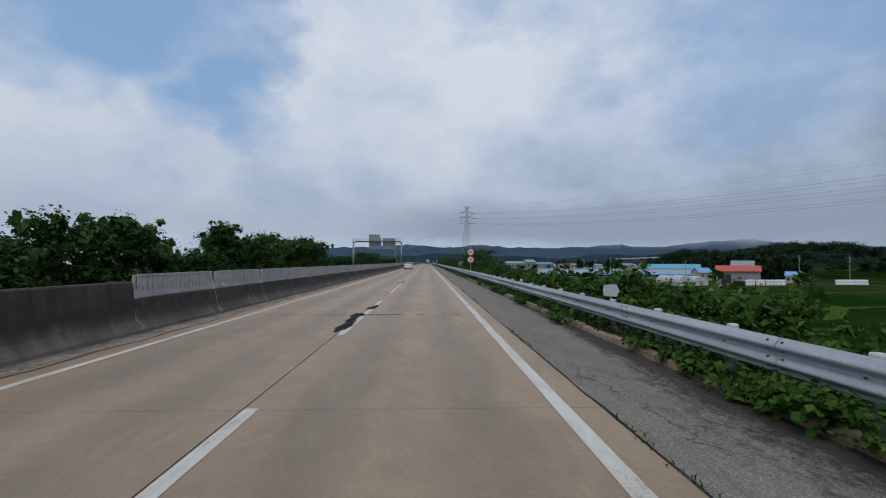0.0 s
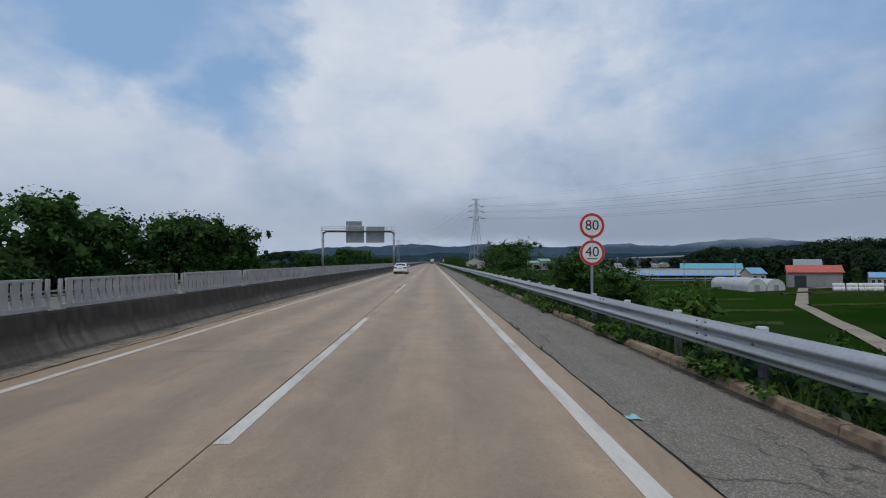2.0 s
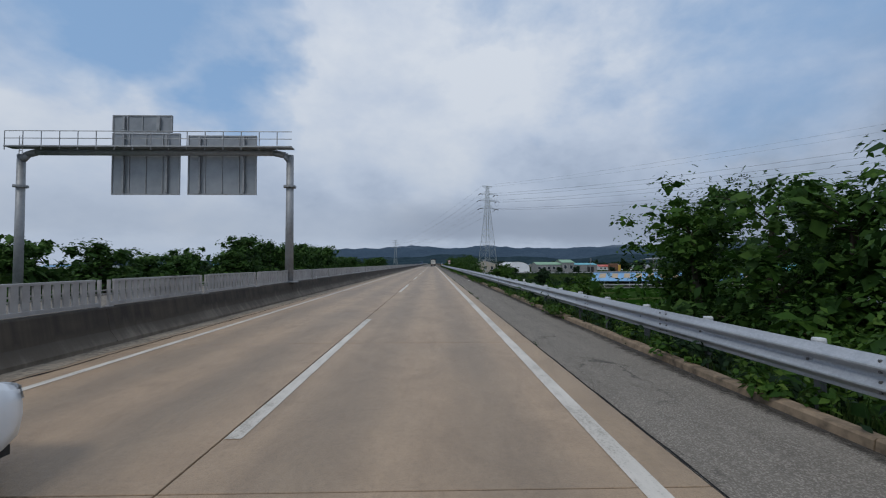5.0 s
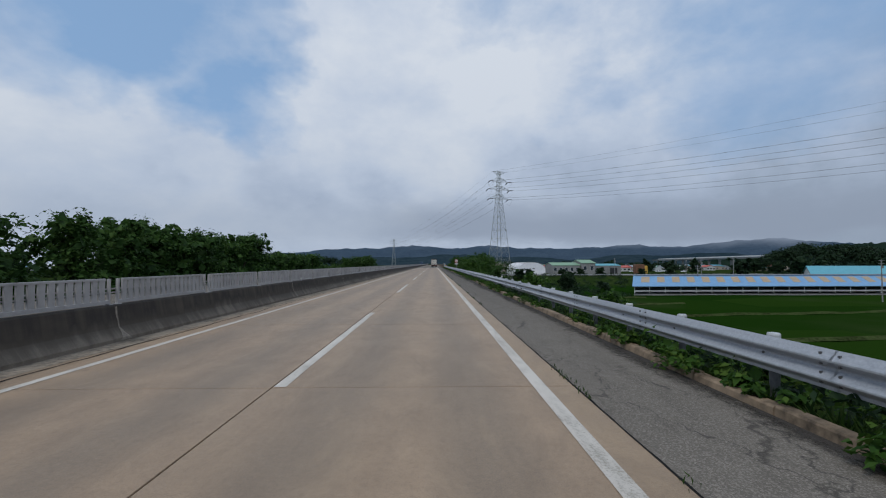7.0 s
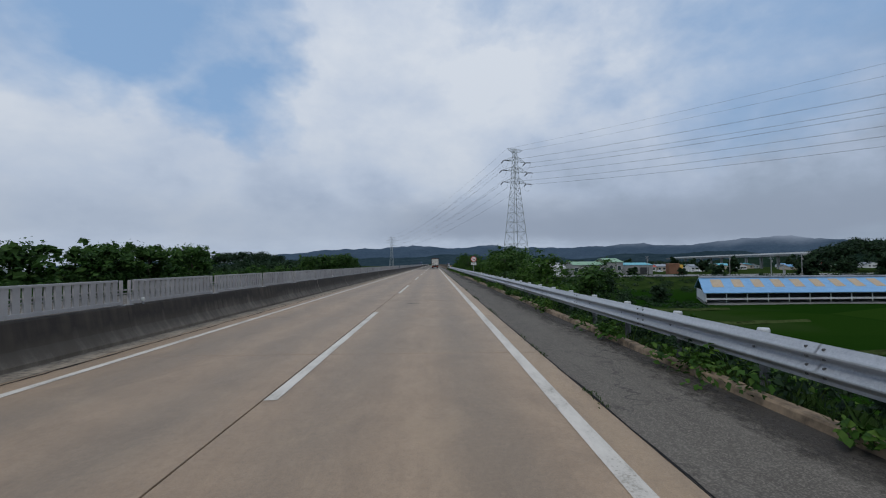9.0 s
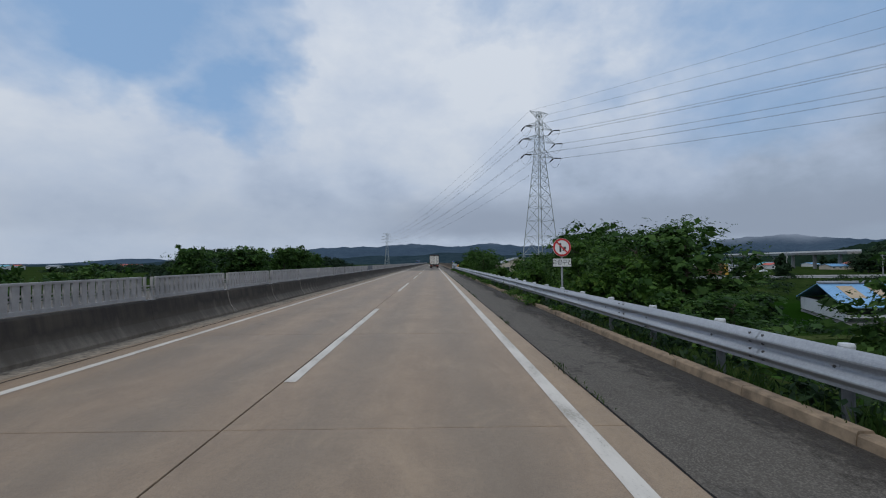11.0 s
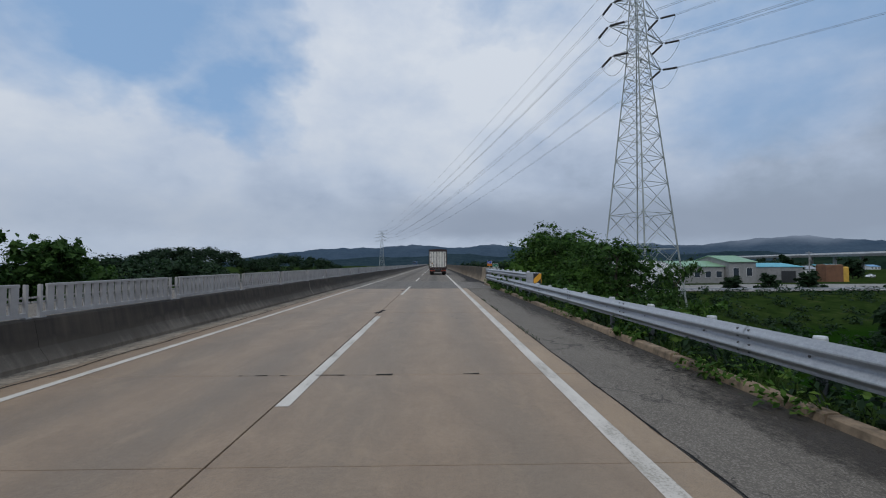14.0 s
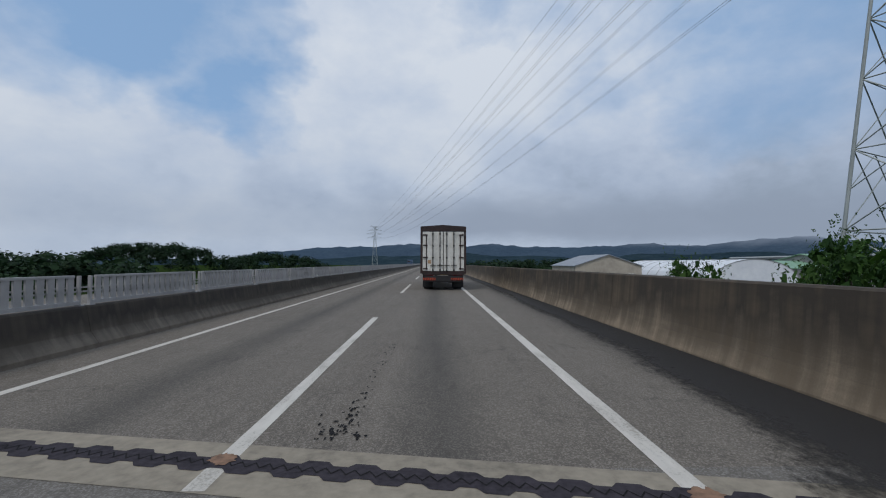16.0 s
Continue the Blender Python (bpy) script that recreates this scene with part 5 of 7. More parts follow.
def long_barn():
    """The long cattle barn: a two-coloured sheet roof over open sides."""
    x0, x1, y0, y1, z0 = 71.0, 188.0, 290.0, 312.0, FIELD
    b = thing("cattle_barn", (x0, y0, z0), "long open-sided barn with a blue roof patched faded orange", "barn")
    L, D = x1 - x0, y1 - y0
    part("plinth", Shape().box(0, L, 0, D, -0.8, 0.45), MAT_WALL_GREY, b)
    part("rear_wall", Shape().box(0, L, D - 0.3, D, 0.7, 3.3), MAT_WALL_GREY, b)
    part("end_wall", Shape().box(0.0, 0.25, 0, D - 0.31, 0.71, 3.3), MAT_WALL_WHITE, b)
    part("end_wall", Shape().box(L - 0.25, L, 0, D - 0.31, 0.71, 3.3), MAT_WALL_WHITE, b)
    part("fascia", Shape().box(0.26, L - 0.26, 0.02, 0.14, 2.95, 3.3), MAT_WALL_WHITE, b)
    part("side_rail", Shape().box(0.26, L - 0.26, 0.02, 0.12, 1.35, 1.85), MAT_WALL_WHITE, b)
    # added dark sheet that paints the shade in the barn's depth
    part("inner_shade", Shape().box(0.3, L - 0.3, 5.0, 5.2, 0.7, 3.3), MAT_DARK, b)
    pm = Shape().box(-0.12, 0.12, 0.15, 0.39, 0.7, 3.3).mesh("pillar", MAT_WALL_WHITE)
    n = 21
    for i in range(1, n):
        part("pillar", pm, MAT_WALL_WHITE, b, "", (L * i / n, 0, 0))
    for i in range(n):
        u0, u1 = L * i / n - (0.6 if i == 0 else 0), L * (i + 1) / n + (0.6 if i == n - 1 else 0)
        for f, (a, c) in enumerate(((0.0, 0.5), (0.5, 1.0))):
            ua, uc = u0 + (u1 - u0) * a, u0 + (u1 - u0) * c
            e0, e1 = (-0.9, 3.15), (D * 0.5, 6.6)
            ring_ = [[(ua, e0[0], e0[1]), (ua, e1[0], e1[1]), (ua, e1[0], e1[1] + 0.15), (ua, e0[0], e0[1] + 0.15)],
                     [(uc, e0[0], e0[1]), (uc, e1[0], e1[1]), (uc, e1[0], e1[1] + 0.15), (uc, e0[0], e0[1] + 0.15)]]
            part("roof_sheet", Shape().loft(ring_), MAT_ROOF_BLUE, b)
            if f == 1:
                s0, s1 = (e0[0] + 0.34 * (e1[0] - e0[0]), e0[1] + 0.34 * (e1[1] - e0[1]) + 0.155), (e0[0] + 0.86 * (e1[0] - e0[0]), e0[1] + 0.86 * (e1[1] - e0[1]) + 0.155)
                ring_ = [[(u, s0[0], s0[1]), (u, s1[0], s1[1]), (u, s1[0], s1[1] + 0.05), (u, s0[0], s0[1] + 0.05)] for u in (ua, uc)]
                part("roof_patch", Shape().loft(ring_), MAT_ROOF_ORANGE, b, "faded orange roof sheet")
    ring_ = [[(x, D * 0.5, 6.6), (x, D + 0.9, 3.2), (x, D + 0.9, 3.35), (x, D * 0.5, 6.75)] for x in (-0.6, L + 0.6)]
    part("rear_roof", Shape().loft(ring_), MAT_ROOF_BLUE, b)
    # the barn follows its slanted plot
    part("ridge_vent", Shape().box(-0.4, L + 0.4, D * 0.5 - 0.6, D * 0.5 + 0.6, 6.76, 7.2, 0.1), MAT_ROOF_GREY, b)

    slant(b, 0.5)


long_barn()
slant(gable("warehouse", "long warehouse with a teal sheet roof and white walls", 170, 212, 322, 342, FIELD, -4.2, 0.4, MAT_WALL_WHITE, MAT_ROOF_TEAL, "x", 0.6, 0), 0.6)
slant(gable("farmhouse", "low grey farm shed with a bright red sheet roof", 143, 165, 206, 216, FIELD + YARD, -2.2, 0.2, MAT_WALL_GREY, MAT_ROOF_RED, "x", 0.7, 0, -6.0), 0.75)
slant(gable("farmhouse", "grey farmhouse with dark grey roof behind the red shed", 175, 188, 240, 250, FIELD, -0.6, 2.8, MAT_WALL_WHITE, MAT_ROOF_GREY, "x", 0.6, 4), 0.8)
slant(gable("farmhouse", "small farmhouse with a blue sheet roof", 184, 192, 214, 222, FIELD + YARD, -4.6, -2.8, MAT_WALL_TAN, MAT_ROOF_BLUE, "x", 0.5, 3), 0.9)
gable("farmhouse", "small farmhouse with a blue sheet roof", 168, 176, 264, 272, FIELD, -4.4, -1.6, MAT_WALL_TAN, MAT_ROOF_BLUE, "x", 0.5, 2)
gable("factory", "factory hall with a green sheet roof and grey walls", 77, 95, 417, 436, -5.0, 0.4, 2.2, MAT_WALL_GREY, MAT_ROOF_GREEN, "x", 0.3, 5)
gable("factory", "taller factory bay with a green sheet roof", 95.3, 104, 415, 436, -5.0, 1.9, 4.0, MAT_WALL_GREY, MAT_ROOF_GREEN, "x", 0.4, 2)
gable("factory", "grey factory wing with teal roof and a dark doorway", 104.3, 122, 418, 436, -5.0, 0.2, 1.4, MAT_WALL_GREY, MAT_ROOF_TEAL, "x", 0.2, 0, 4.0)
gable("farm_hall", "tan gabled hall with a pale roof beyond the parapet", 30.5, 45, 408, 426, -5.0, 1.0, 3.4, MAT_WALL_TAN, MAT_ROOF_GREY, "y", 0.3, 3)


def arch_hall(name, label, x0, x1, y0, y1, z0, top, mat, knee=0.0, category="greenhouse", group=""):
    """A hall with a rounded roof, open lengthwise along y."""
    h = thing(name, ((x0 + x1) / 2, y0, z0), label, category, group)
    w, d, t = (x1 - x0) / 2, y1 - y0, top - z0
    n = 14
    arc = [(-w, -0.5), (-w, knee)] + [(-w * math.cos(math.pi * k / n), knee + (t - knee) * math.sin(math.pi * k / n)) for k in range(1, n)] + [(w, knee), (w, -0.5)]
    part("shell", Shape().loft([[(x, y, z) for x, z in arc] for y in (0, d)], True, False), mat, h, "", (0, 0, 0), False)
    part("end_wall", Shape().loft([[(x * 0.99, 0.02, z * 0.99) for x, z in arc], [(x * 0.99, 0.10, z * 0.99) for x, z in arc]]), mat, h)
    part("end_wall", Shape().loft([[(x * 0.99, d - 0.10, z * 0.99) for x, z in arc], [(x * 0.99, d - 0.02, z * 0.99) for x, z in arc]]), mat, h)
    part("door", Shape().box(-0.9, 0.9, -0.05, 0.03, -0.2, min(2.2, t * 0.6)), MAT_WALL_GREY, h)
    ring_o = [(x * 1.006, z * 1.006) for x, z in arc]
    ring_i = [(x * 0.994, z * 0.994) for x, z in arc]
    hm = Shape().loft([[(x, y, z) for x, z in rr] for rr, y in ((ring_i, -0.05), (ring_o, -0.05), (ring_o, 0.05), (ring_i, 0.05))], False, False).mesh("hoop", MAT_FENCE)
    k = 0.0
    while k <= d:
        part("hoop", hm, MAT_FENCE, h, "", (0, k, 0))
        k += 4.0
    return h


for i in range(2):
    slant(arch_hall("greenhouse", "white plastic film greenhouse tunnel on the field edge", 111.5 + 6.9 * i, 118.0 + 6.9 * i, 190, 214, FIELD + 0.7 * YARD, -4.4, MAT_FILM, 1.4, "greenhouse", "greenhouse tunnels"), 0.10)
arch_hall("storage_hall", "large white rounded storage hall", 50, 66, 392, 432, -5.4, 2.4, MAT_HALL, 3.6, "hall")

bale_mesh = Shape().lathe([(0.0, 0.0), (0.62, 0.0), (0.70, 0.08), (0.72, 0.6), (0.70, 1.22), (0.62, 1.3), (0.0, 1.3)], (0, 0, 0), (0, 0, 1), 16).mesh("straw_bale", MAT_BALE, True)
for i in range(12):
    for j in range(2):
        ob = new("straw_bale", bale_mesh)
        ob.location = (141.0 + 1.55 * i + (0.35 if i % 5 == 3 else 0.0), 188 + 0.25 * ((i * 7) % 3) + 0.1 * j, FIELD + YARD - 0.04 + 1.30 * j)
        if i < 10:
            o2 = new("straw_bale", bale_mesh)
            o2.location = (184.0 + 1.5 * i, 190 + 0.1 * j, FIELD + YARD - 0.04 + 1.30 * j)
            tagged(o2, "white plastic-wrapped straw bale in a stack", "straw bale", "stacked straw bales")
        tagged(ob, "white plastic-wrapped straw bale in a stack", "straw bale", "stacked straw bales")

village_rng = np.random.default_rng(11)
ROOFS = (MAT_ROOF_BLUE, MAT_ROOF_RED, MAT_ROOF_GREY, MAT_ROOF_GREEN, MAT_ROOF_TEAL, MAT_ROOF_GREY)
WORDS = ("blue", "red", "grey", "green", "teal", "grey")
for i in range(64):
    x = 130 + 330 * village_rng.random()
    y = 500 + 380 * village_rng.random()
    if x > y * 0.86:
        continue
    w, d, e = 4 + 5 * village_rng.random(), 4 + 4 * village_rng.random(), 2.4 + 1.6 * village_rng.random()
    k = int(village_rng.integers(0, 6))
    gable("village_house", "far village house with a %s roof" % WORDS[k], x - w, x + w, y - d, y + d, -5.1, -5.0 + e, -5.0 + e + 1.6, MAT_WALL_WHITE if i % 3 else MAT_WALL_TAN, ROOFS[k], "x" if i % 2 else "y", 0.4, 3,
          None, "house", "far village houses")
for i in range(22):
    x = -330 - 420 * village_rng.random()
    y = 560 + 330 * village_rng.random()
    w, d, e = 5 + 9 * village_rng.random(), 5 + 6 * village_rng.random(), 2.8 + 1.6 * village_rng.random()
    k = int(village_rng.integers(0, 6))
    gable("village_house", "far village house with a %s roof" % WORDS[k], x - w, x + w, y - d, y + d, ground_height(x, y) - 0.1, ground_height(x, y) + e, ground_height(x, y) + e + 1.8, MAT_WALL_WHITE, ROOFS[k], "x", 0.4, 3,
          None, "house", "far village houses")
for i in range(5):
    arch_hall("greenhouse", "far white plastic film greenhouse tunnel", -505 + 19.5 * i, -488 + 19.5 * i, 610, 640, ground_height(-450, 620), ground_height(-450, 620) + 6.5, MAT_BALE, 2.5, "greenhouse", "far greenhouse tunnels")


def viaduct():
    v = thing("viaduct", (0, 0, 0), "far grey concrete railway viaduct on piers", "viaduct")
    a, b = Vector((372, 860, 8.0)), Vector((300, 520, 8.0))
    d = (b - a).normalized()
    w = d.cross(Vector((0, 0, 1))) * 4.5
    deck = Shape().loft([[p - w, p + w, p + w * 0.9 + Vector((0, 0, -1.9)), p - w * 0.9 + Vector((0, 0, -1.9))] for p in (a, b)])
    part("deck", deck, MAT_WALL_GREY, v)
    part("noise_wall", Shape().loft([[p - w, p - w * 0.97, p - w * 0.97 + Vector((0, 0, 1.5)), p - w + Vector((0, 0, 1.5))] for p in (a, b)]), MAT_WALL_WHITE, v)
    n = 12
    for i in range(n):
        p = a.lerp(b, (i + 0.5) / n)
        part("pier", Shape().tube((p.x, p.y, -10), (p.x, p.y, 6.1), 1.3, 1.3, 12), MAT_WALL_GREY, v)


viaduct()


def track(name, pts, width, mat, label):
    """A way laid over the ground."""
    rows = []
    for (xa, ya), (xb, yb) in zip(pts, pts[1:]):
        d = Vector((xb - xa, yb - ya)).normalized()
        q = Vector((d.y, -d.x)) * width / 2
        for k in range(9):
            x, y = xa + (xb - xa) * k / 8, ya + (yb - ya) * k / 8
            rows.append([(x - q.x, y - q.y, ground_height(x - q.x, y - q.y) + 0.14), (x + q.x, y + q.y, ground_height(x + q.x, y + q.y) + 0.14)])
    structure(name, Shape().grid(rows), mat, label, "road")


MAT_LOCAL = simple("pale_local_road", (0.25, 0.24, 0.225), 0.18, 1.2, 0.9)
track("farm_track", [(40, 55), (58, 92), (96, 150), (140, 200)], 2.8, MAT_DIRT, "pale dirt farm track between rice fields")
track("farm_track", [(140, 200), (178, 206), (260, 214)], 3.4, MAT_DIRT, "pale dirt farm track past the farm")
track("local_road", [(30, 391), (75, 390), (160, 392), (330, 402)], 30.0, MAT_LOCAL, "pale grey local road before the factory")


def far_rail():
    g = thing("road_railing", (0, 0, 0), "low pale railing along the local road", "railing")
    y = 377.0
    part("beam", Shape().box(32, 220, y, y + 0.1, -4.6, -4.25), MAT_STEEL, g)
    part("beam", Shape().box(32, 220, y - 1.2, y - 1.1, -5.4, -5.1), MAT_WALL_WHITE, g)
    pm = Shape().box(-0.07, 0.07, y + 0.1, y + 0.24, -6.5, -4.2).mesh("post", MAT_STEEL)
    for i in range(48):
        part("post", pm, MAT_STEEL, g, "", (32 + 4 * i, 0, 0))


far_rail()


def utility_pole(x, y, top):
    z = ground_height(x, y)
    p = thing("utility_pole", (x, y, z), "grey concrete utility pole with cross arms in the fields", "utility pole", "utility poles")
    part("pole", Shape().tube((0, 0, -0.5), (0, 0, top - z), 0.19, 0.11, 10), MAT_WALL_GREY, p)
    for k in (0.4, 1.2):
        part("cross_arm", Shape().box(-1.0, 1.0, -0.06, 0.06, top - z - k, top - z - k + 0.12), MAT_GREY_POST, p)
    part("transformer", Shape().tube((0.35, 0, top - z - 2.6), (0.35, 0, top - z - 1.8), 0.24, 0.24, 10), MAT_WALL_GREY, p)


for x, y, top in ((178, 203, 5.6), (158, 262, 3.2), (131, 262, 2.8), (100, 300, 1.0), (120, 330, 4.0), (150, 352, 5.0), (112, 404, 5.0), (160, 410, 5.5), (206, 206, 5.0)):
    utility_pole(x, y, top)


def container(x, y, z):
    c = thing("machine_stack", (x, y, z), "brown and yellow stacked machine body by the local road", "machine")
    part("body", Shape().box(-4.5, 1.5, -2, 2, 0, 6.0, 0.3), simple("rust_brown_steel", (0.16, 0.075, 0.04), 0.2, 0.8, 0.7), c)
    part("side", Shape().box(1.52, 3.4, -2, 2, 0, 5.2, 0.3), simple("yellow_machine_paint", (0.55, 0.33, 0.05), 0.15, 0.8, 0.5), c)


container(138, 424, -5.0)

# low earth banks between the rice fields
bank_rng = random.Random(21)
for s, x0, x1 in ((52, 16, 60), (66, 17, 70), (84, 18, 50), (101, 66, 190), (112, 18, 64), (131, 20, 84), (150, 98, 220), (158, 20, 96), (176, 112, 230), (196, 20, 130), (226, 22, 128), (252, 20, 70), (274, 22, 70)):
    rows = []
    for k in range(25):
        x = x0 + (x1 - x0) * k / 24
        y = s + 0.12 * (x - x0) + bank_rng.uniform(-0.25, 0.25)
        z = ground_height(x, y)
        rows.append([(x, y - 0.9, z + 0.02), (x, y - 0.3, z + 0.42), (x, y + 0.3, z + 0.42), (x, y + 0.9, z + 0.02)])
    structure("field_bank", Shape().grid(rows), MAT_BANK, "low grassy earth bank between rice fields", "field bank", True)

# ---- hills ----
def ridge(name, dist, a0, a1, height, mat, label, seed, depth=260.0, shape=1.0):
    """A chain of wooded hills in an arc round the valley; angles from straight ahead, positive to the right."""
    n = 420
    rows = []
    for j, (k, h) in enumerate(((0.0, 0.0), (0.25, 0.32), (0.5, 0.66), (0.75, 0.92), (1.0, 1.0), (1.5, 0.5), (2.0, 0.0))):
        row = []
        for i in range(n + 1):
            a = radians(a0 + (a1 - a0) * i / n)
            u = a * 6.0 * shape
            top = height(math.degrees(a)) * (0.97 + 0.07 * noise.fractal(Vector((u, seed, 0.5)), 0.9, 2.1, 4))
            top += 0.060 * height(math.degrees(a)) * noise.fractal(Vector((u * 6, seed + j * 0.7, 2.5)), 0.8, 2.0, 4) + 0.022 * height(math.degrees(a)) * noise.fractal(Vector((u * 38, seed + j, 7.5)), 0.6, 2.0, 3)
            end = smooth01(min(1.0, i / (16 * shape * shape * shape), (n - i) / 16))
            r = dist + depth * k + 40 * noise.noise(Vector((u * 2, seed, j * 0.5)))
            row.append((r * math.sin(a), 160 + r * math.cos(a), FIELD - 4 + h * top * end))
        rows.append(row)
    structure(name, Shape().grid(rows), mat, label, "hills", True)


def bump(a, at, width, height):
    return height * math.exp(-((a - at) / width) ** 2)


def far_height(a):
    h = 95 * smooth01((a + 27) / 16) + bump(a, -33, 4.5, 27) + bump(a, -21, 3.5, 20) + bump(a, -3, 4, 24) + bump(a, 7.5, 3, 18)
    return 15.5 + h + bump(a, 25, 2.5, 16) + bump(a, 38, 5, 42) - 12 * smooth01((a - 43) / 8)


def mid_height(a):
    return 17 + 26 * smooth01((a + 24) / 12) + 8 * math.sin(a * 0.22 + 1.0) + 5 * math.sin(a * 0.6)


# the two farther chains carry distance haze in their colour
ridge("backdrop_hills", 2300, -75, 75, far_height, MAT_HILL_FAR, "far mountain ridge under low cloud, painted in hazy blue", 3.0, 500)
ridge("hazy_hills", 1450, -70, 70, mid_height, MAT_HILL_MID, "wooded hills at the valley's far side, painted in haze tint", 8.0, 300)
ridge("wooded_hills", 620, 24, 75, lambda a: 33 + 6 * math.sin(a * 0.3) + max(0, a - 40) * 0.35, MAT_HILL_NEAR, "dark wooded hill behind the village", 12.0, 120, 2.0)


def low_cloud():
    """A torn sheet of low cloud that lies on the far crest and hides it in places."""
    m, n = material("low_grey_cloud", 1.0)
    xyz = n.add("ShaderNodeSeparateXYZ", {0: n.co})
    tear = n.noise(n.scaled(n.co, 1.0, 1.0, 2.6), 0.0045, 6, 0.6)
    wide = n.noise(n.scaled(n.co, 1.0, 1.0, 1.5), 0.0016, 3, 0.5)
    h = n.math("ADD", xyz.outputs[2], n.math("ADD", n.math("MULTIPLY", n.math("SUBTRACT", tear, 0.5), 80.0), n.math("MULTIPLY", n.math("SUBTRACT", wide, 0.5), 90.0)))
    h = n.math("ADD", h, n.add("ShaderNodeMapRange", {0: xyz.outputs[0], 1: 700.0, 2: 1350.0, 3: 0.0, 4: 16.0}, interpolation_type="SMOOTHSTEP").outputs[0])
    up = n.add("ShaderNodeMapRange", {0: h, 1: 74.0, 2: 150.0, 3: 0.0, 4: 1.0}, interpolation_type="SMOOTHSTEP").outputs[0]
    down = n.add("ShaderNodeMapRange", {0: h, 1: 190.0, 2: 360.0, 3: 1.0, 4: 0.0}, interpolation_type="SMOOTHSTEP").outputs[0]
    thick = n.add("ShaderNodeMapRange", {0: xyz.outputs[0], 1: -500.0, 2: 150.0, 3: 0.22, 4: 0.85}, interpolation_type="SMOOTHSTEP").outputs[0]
    # the sheet emits its grey, in place of light a cloud would catch
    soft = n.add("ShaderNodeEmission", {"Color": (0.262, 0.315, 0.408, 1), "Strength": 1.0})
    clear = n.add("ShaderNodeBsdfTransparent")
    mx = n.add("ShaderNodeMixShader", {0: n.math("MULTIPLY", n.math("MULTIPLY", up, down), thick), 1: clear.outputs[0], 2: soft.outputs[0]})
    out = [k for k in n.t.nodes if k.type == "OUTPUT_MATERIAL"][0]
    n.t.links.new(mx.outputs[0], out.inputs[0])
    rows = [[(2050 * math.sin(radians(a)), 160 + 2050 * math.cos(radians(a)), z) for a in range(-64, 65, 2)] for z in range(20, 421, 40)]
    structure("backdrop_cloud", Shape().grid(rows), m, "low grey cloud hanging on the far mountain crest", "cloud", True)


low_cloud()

# ---- vehicles ----
def car_paint(name, col, coat=0.6):
    m, n = material(name, 0.35, 0.0, 0.5)
    a = n.noise(n.co, 3.0, 4, 0.6)
    lo = tuple(0.94 * c for c in col)
    finish(n, n.ramp(a, (0.3, lo), (0.7, col)))
    n.bsdf.inputs["Coat Weight"].default_value = coat
    n.bsdf.inputs["Coat Roughness"].default_value = 0.06
    return m


MAT_CAR = car_paint("white_car_paint", (0.78, 0.80, 0.82))
MAT_TINT, _tn = material("dark_tinted_glass", 0.06, 0.0, 0.6)
finish(_tn, (0.012, 0.014, 0.016))
MAT_TYRE = simple("black_tyre_rubber", (0.018, 0.018, 0.018), 0.15, 20, 0.85)
MAT_RIM = simple("silver_alloy", (0.50, 0.51, 0.52), 0.08, 10, 0.3, 0.8)
MAT_CHROME, _cn = material("chrome_trim", 0.12, 1.0, 0.5)
finish(_cn, (0.72, 0.73, 0.74))
MAT_TAIL, _rn = material("red_lamp_glass", 0.12, 0.0, 0.6)
finish(_rn, (0.13, 0.006, 0.008))
MAT_PLASTIC = simple("black_trim_plastic", (0.022, 0.022, 0.023), 0.1, 12, 0.6)
MAT_PLATE = simple("white_plate", (0.66, 0.67, 0.68), 0.04, 10, 0.4)


def wheel(parent, x, y, r, w, side, spokes=5):
    prof = [(r * 0.66, -w / 2 + 0.02), (r * 0.72, -w / 2), (r * 0.92, -w / 2), (r * 0.985, -w / 2 + 0.02), (r, -w / 2 + 0.045), (r, w / 2 - 0.045), (r * 0.985, w / 2 - 0.02), (r * 0.92, w / 2), (r * 0.72, w / 2), (r * 0.66, w / 2 - 0.02)]
    t = Shape().loft([[(h, q * math.cos(math.pi * k / 18), q * math.sin(math.pi * k / 18)) for k in range(36)] for q, h in prof], True, False)
    wh = part("wheel", t, MAT_TYRE, parent, "", (x, y, r), True)
    o = side * (w / 2 - 0.004)
    rim = Shape().loft([[(h, q * math.cos(math.pi * k / 18), q * math.sin(math.pi * k / 18)) for k in range(36)] for q, h in ((r * 0.62, o - side * 0.05), (r * 0.645, o - side * 0.006), (r * 0.68, o + side * 0.006), (r * 0.705, o))], True, False)
    for k in range(spokes * 2):
        a = math.pi * k / spokes
        c, s = math.cos(a), math.sin(a)
        ring_ = []
        for rr, hw in ((r * 0.10, 0.035), (r * 0.68, 0.022)):
            ring_.append([(o - side * 0.02, rr * c - hw * s, rr * s + hw * c), (o - side * 0.02, rr * c + hw * s, rr * s - hw * c),
                          (o - side * 0.045, rr * c + hw * s, rr * s - hw * c), (o - side * 0.045, rr * c - hw * s, rr * s + hw * c)])
        rim.loft(ring_)
    rim.lathe([(0.0, o - side * 0.01), (r * 0.14, o - side * 0.012), (r * 0.16, o - side * 0.05), (0.0, o - side * 0.05)], (0, 0, 0), (1, 0, 0), 16)
    part("rim", rim, MAT_RIM, wh, "silver spoked alloy rim")
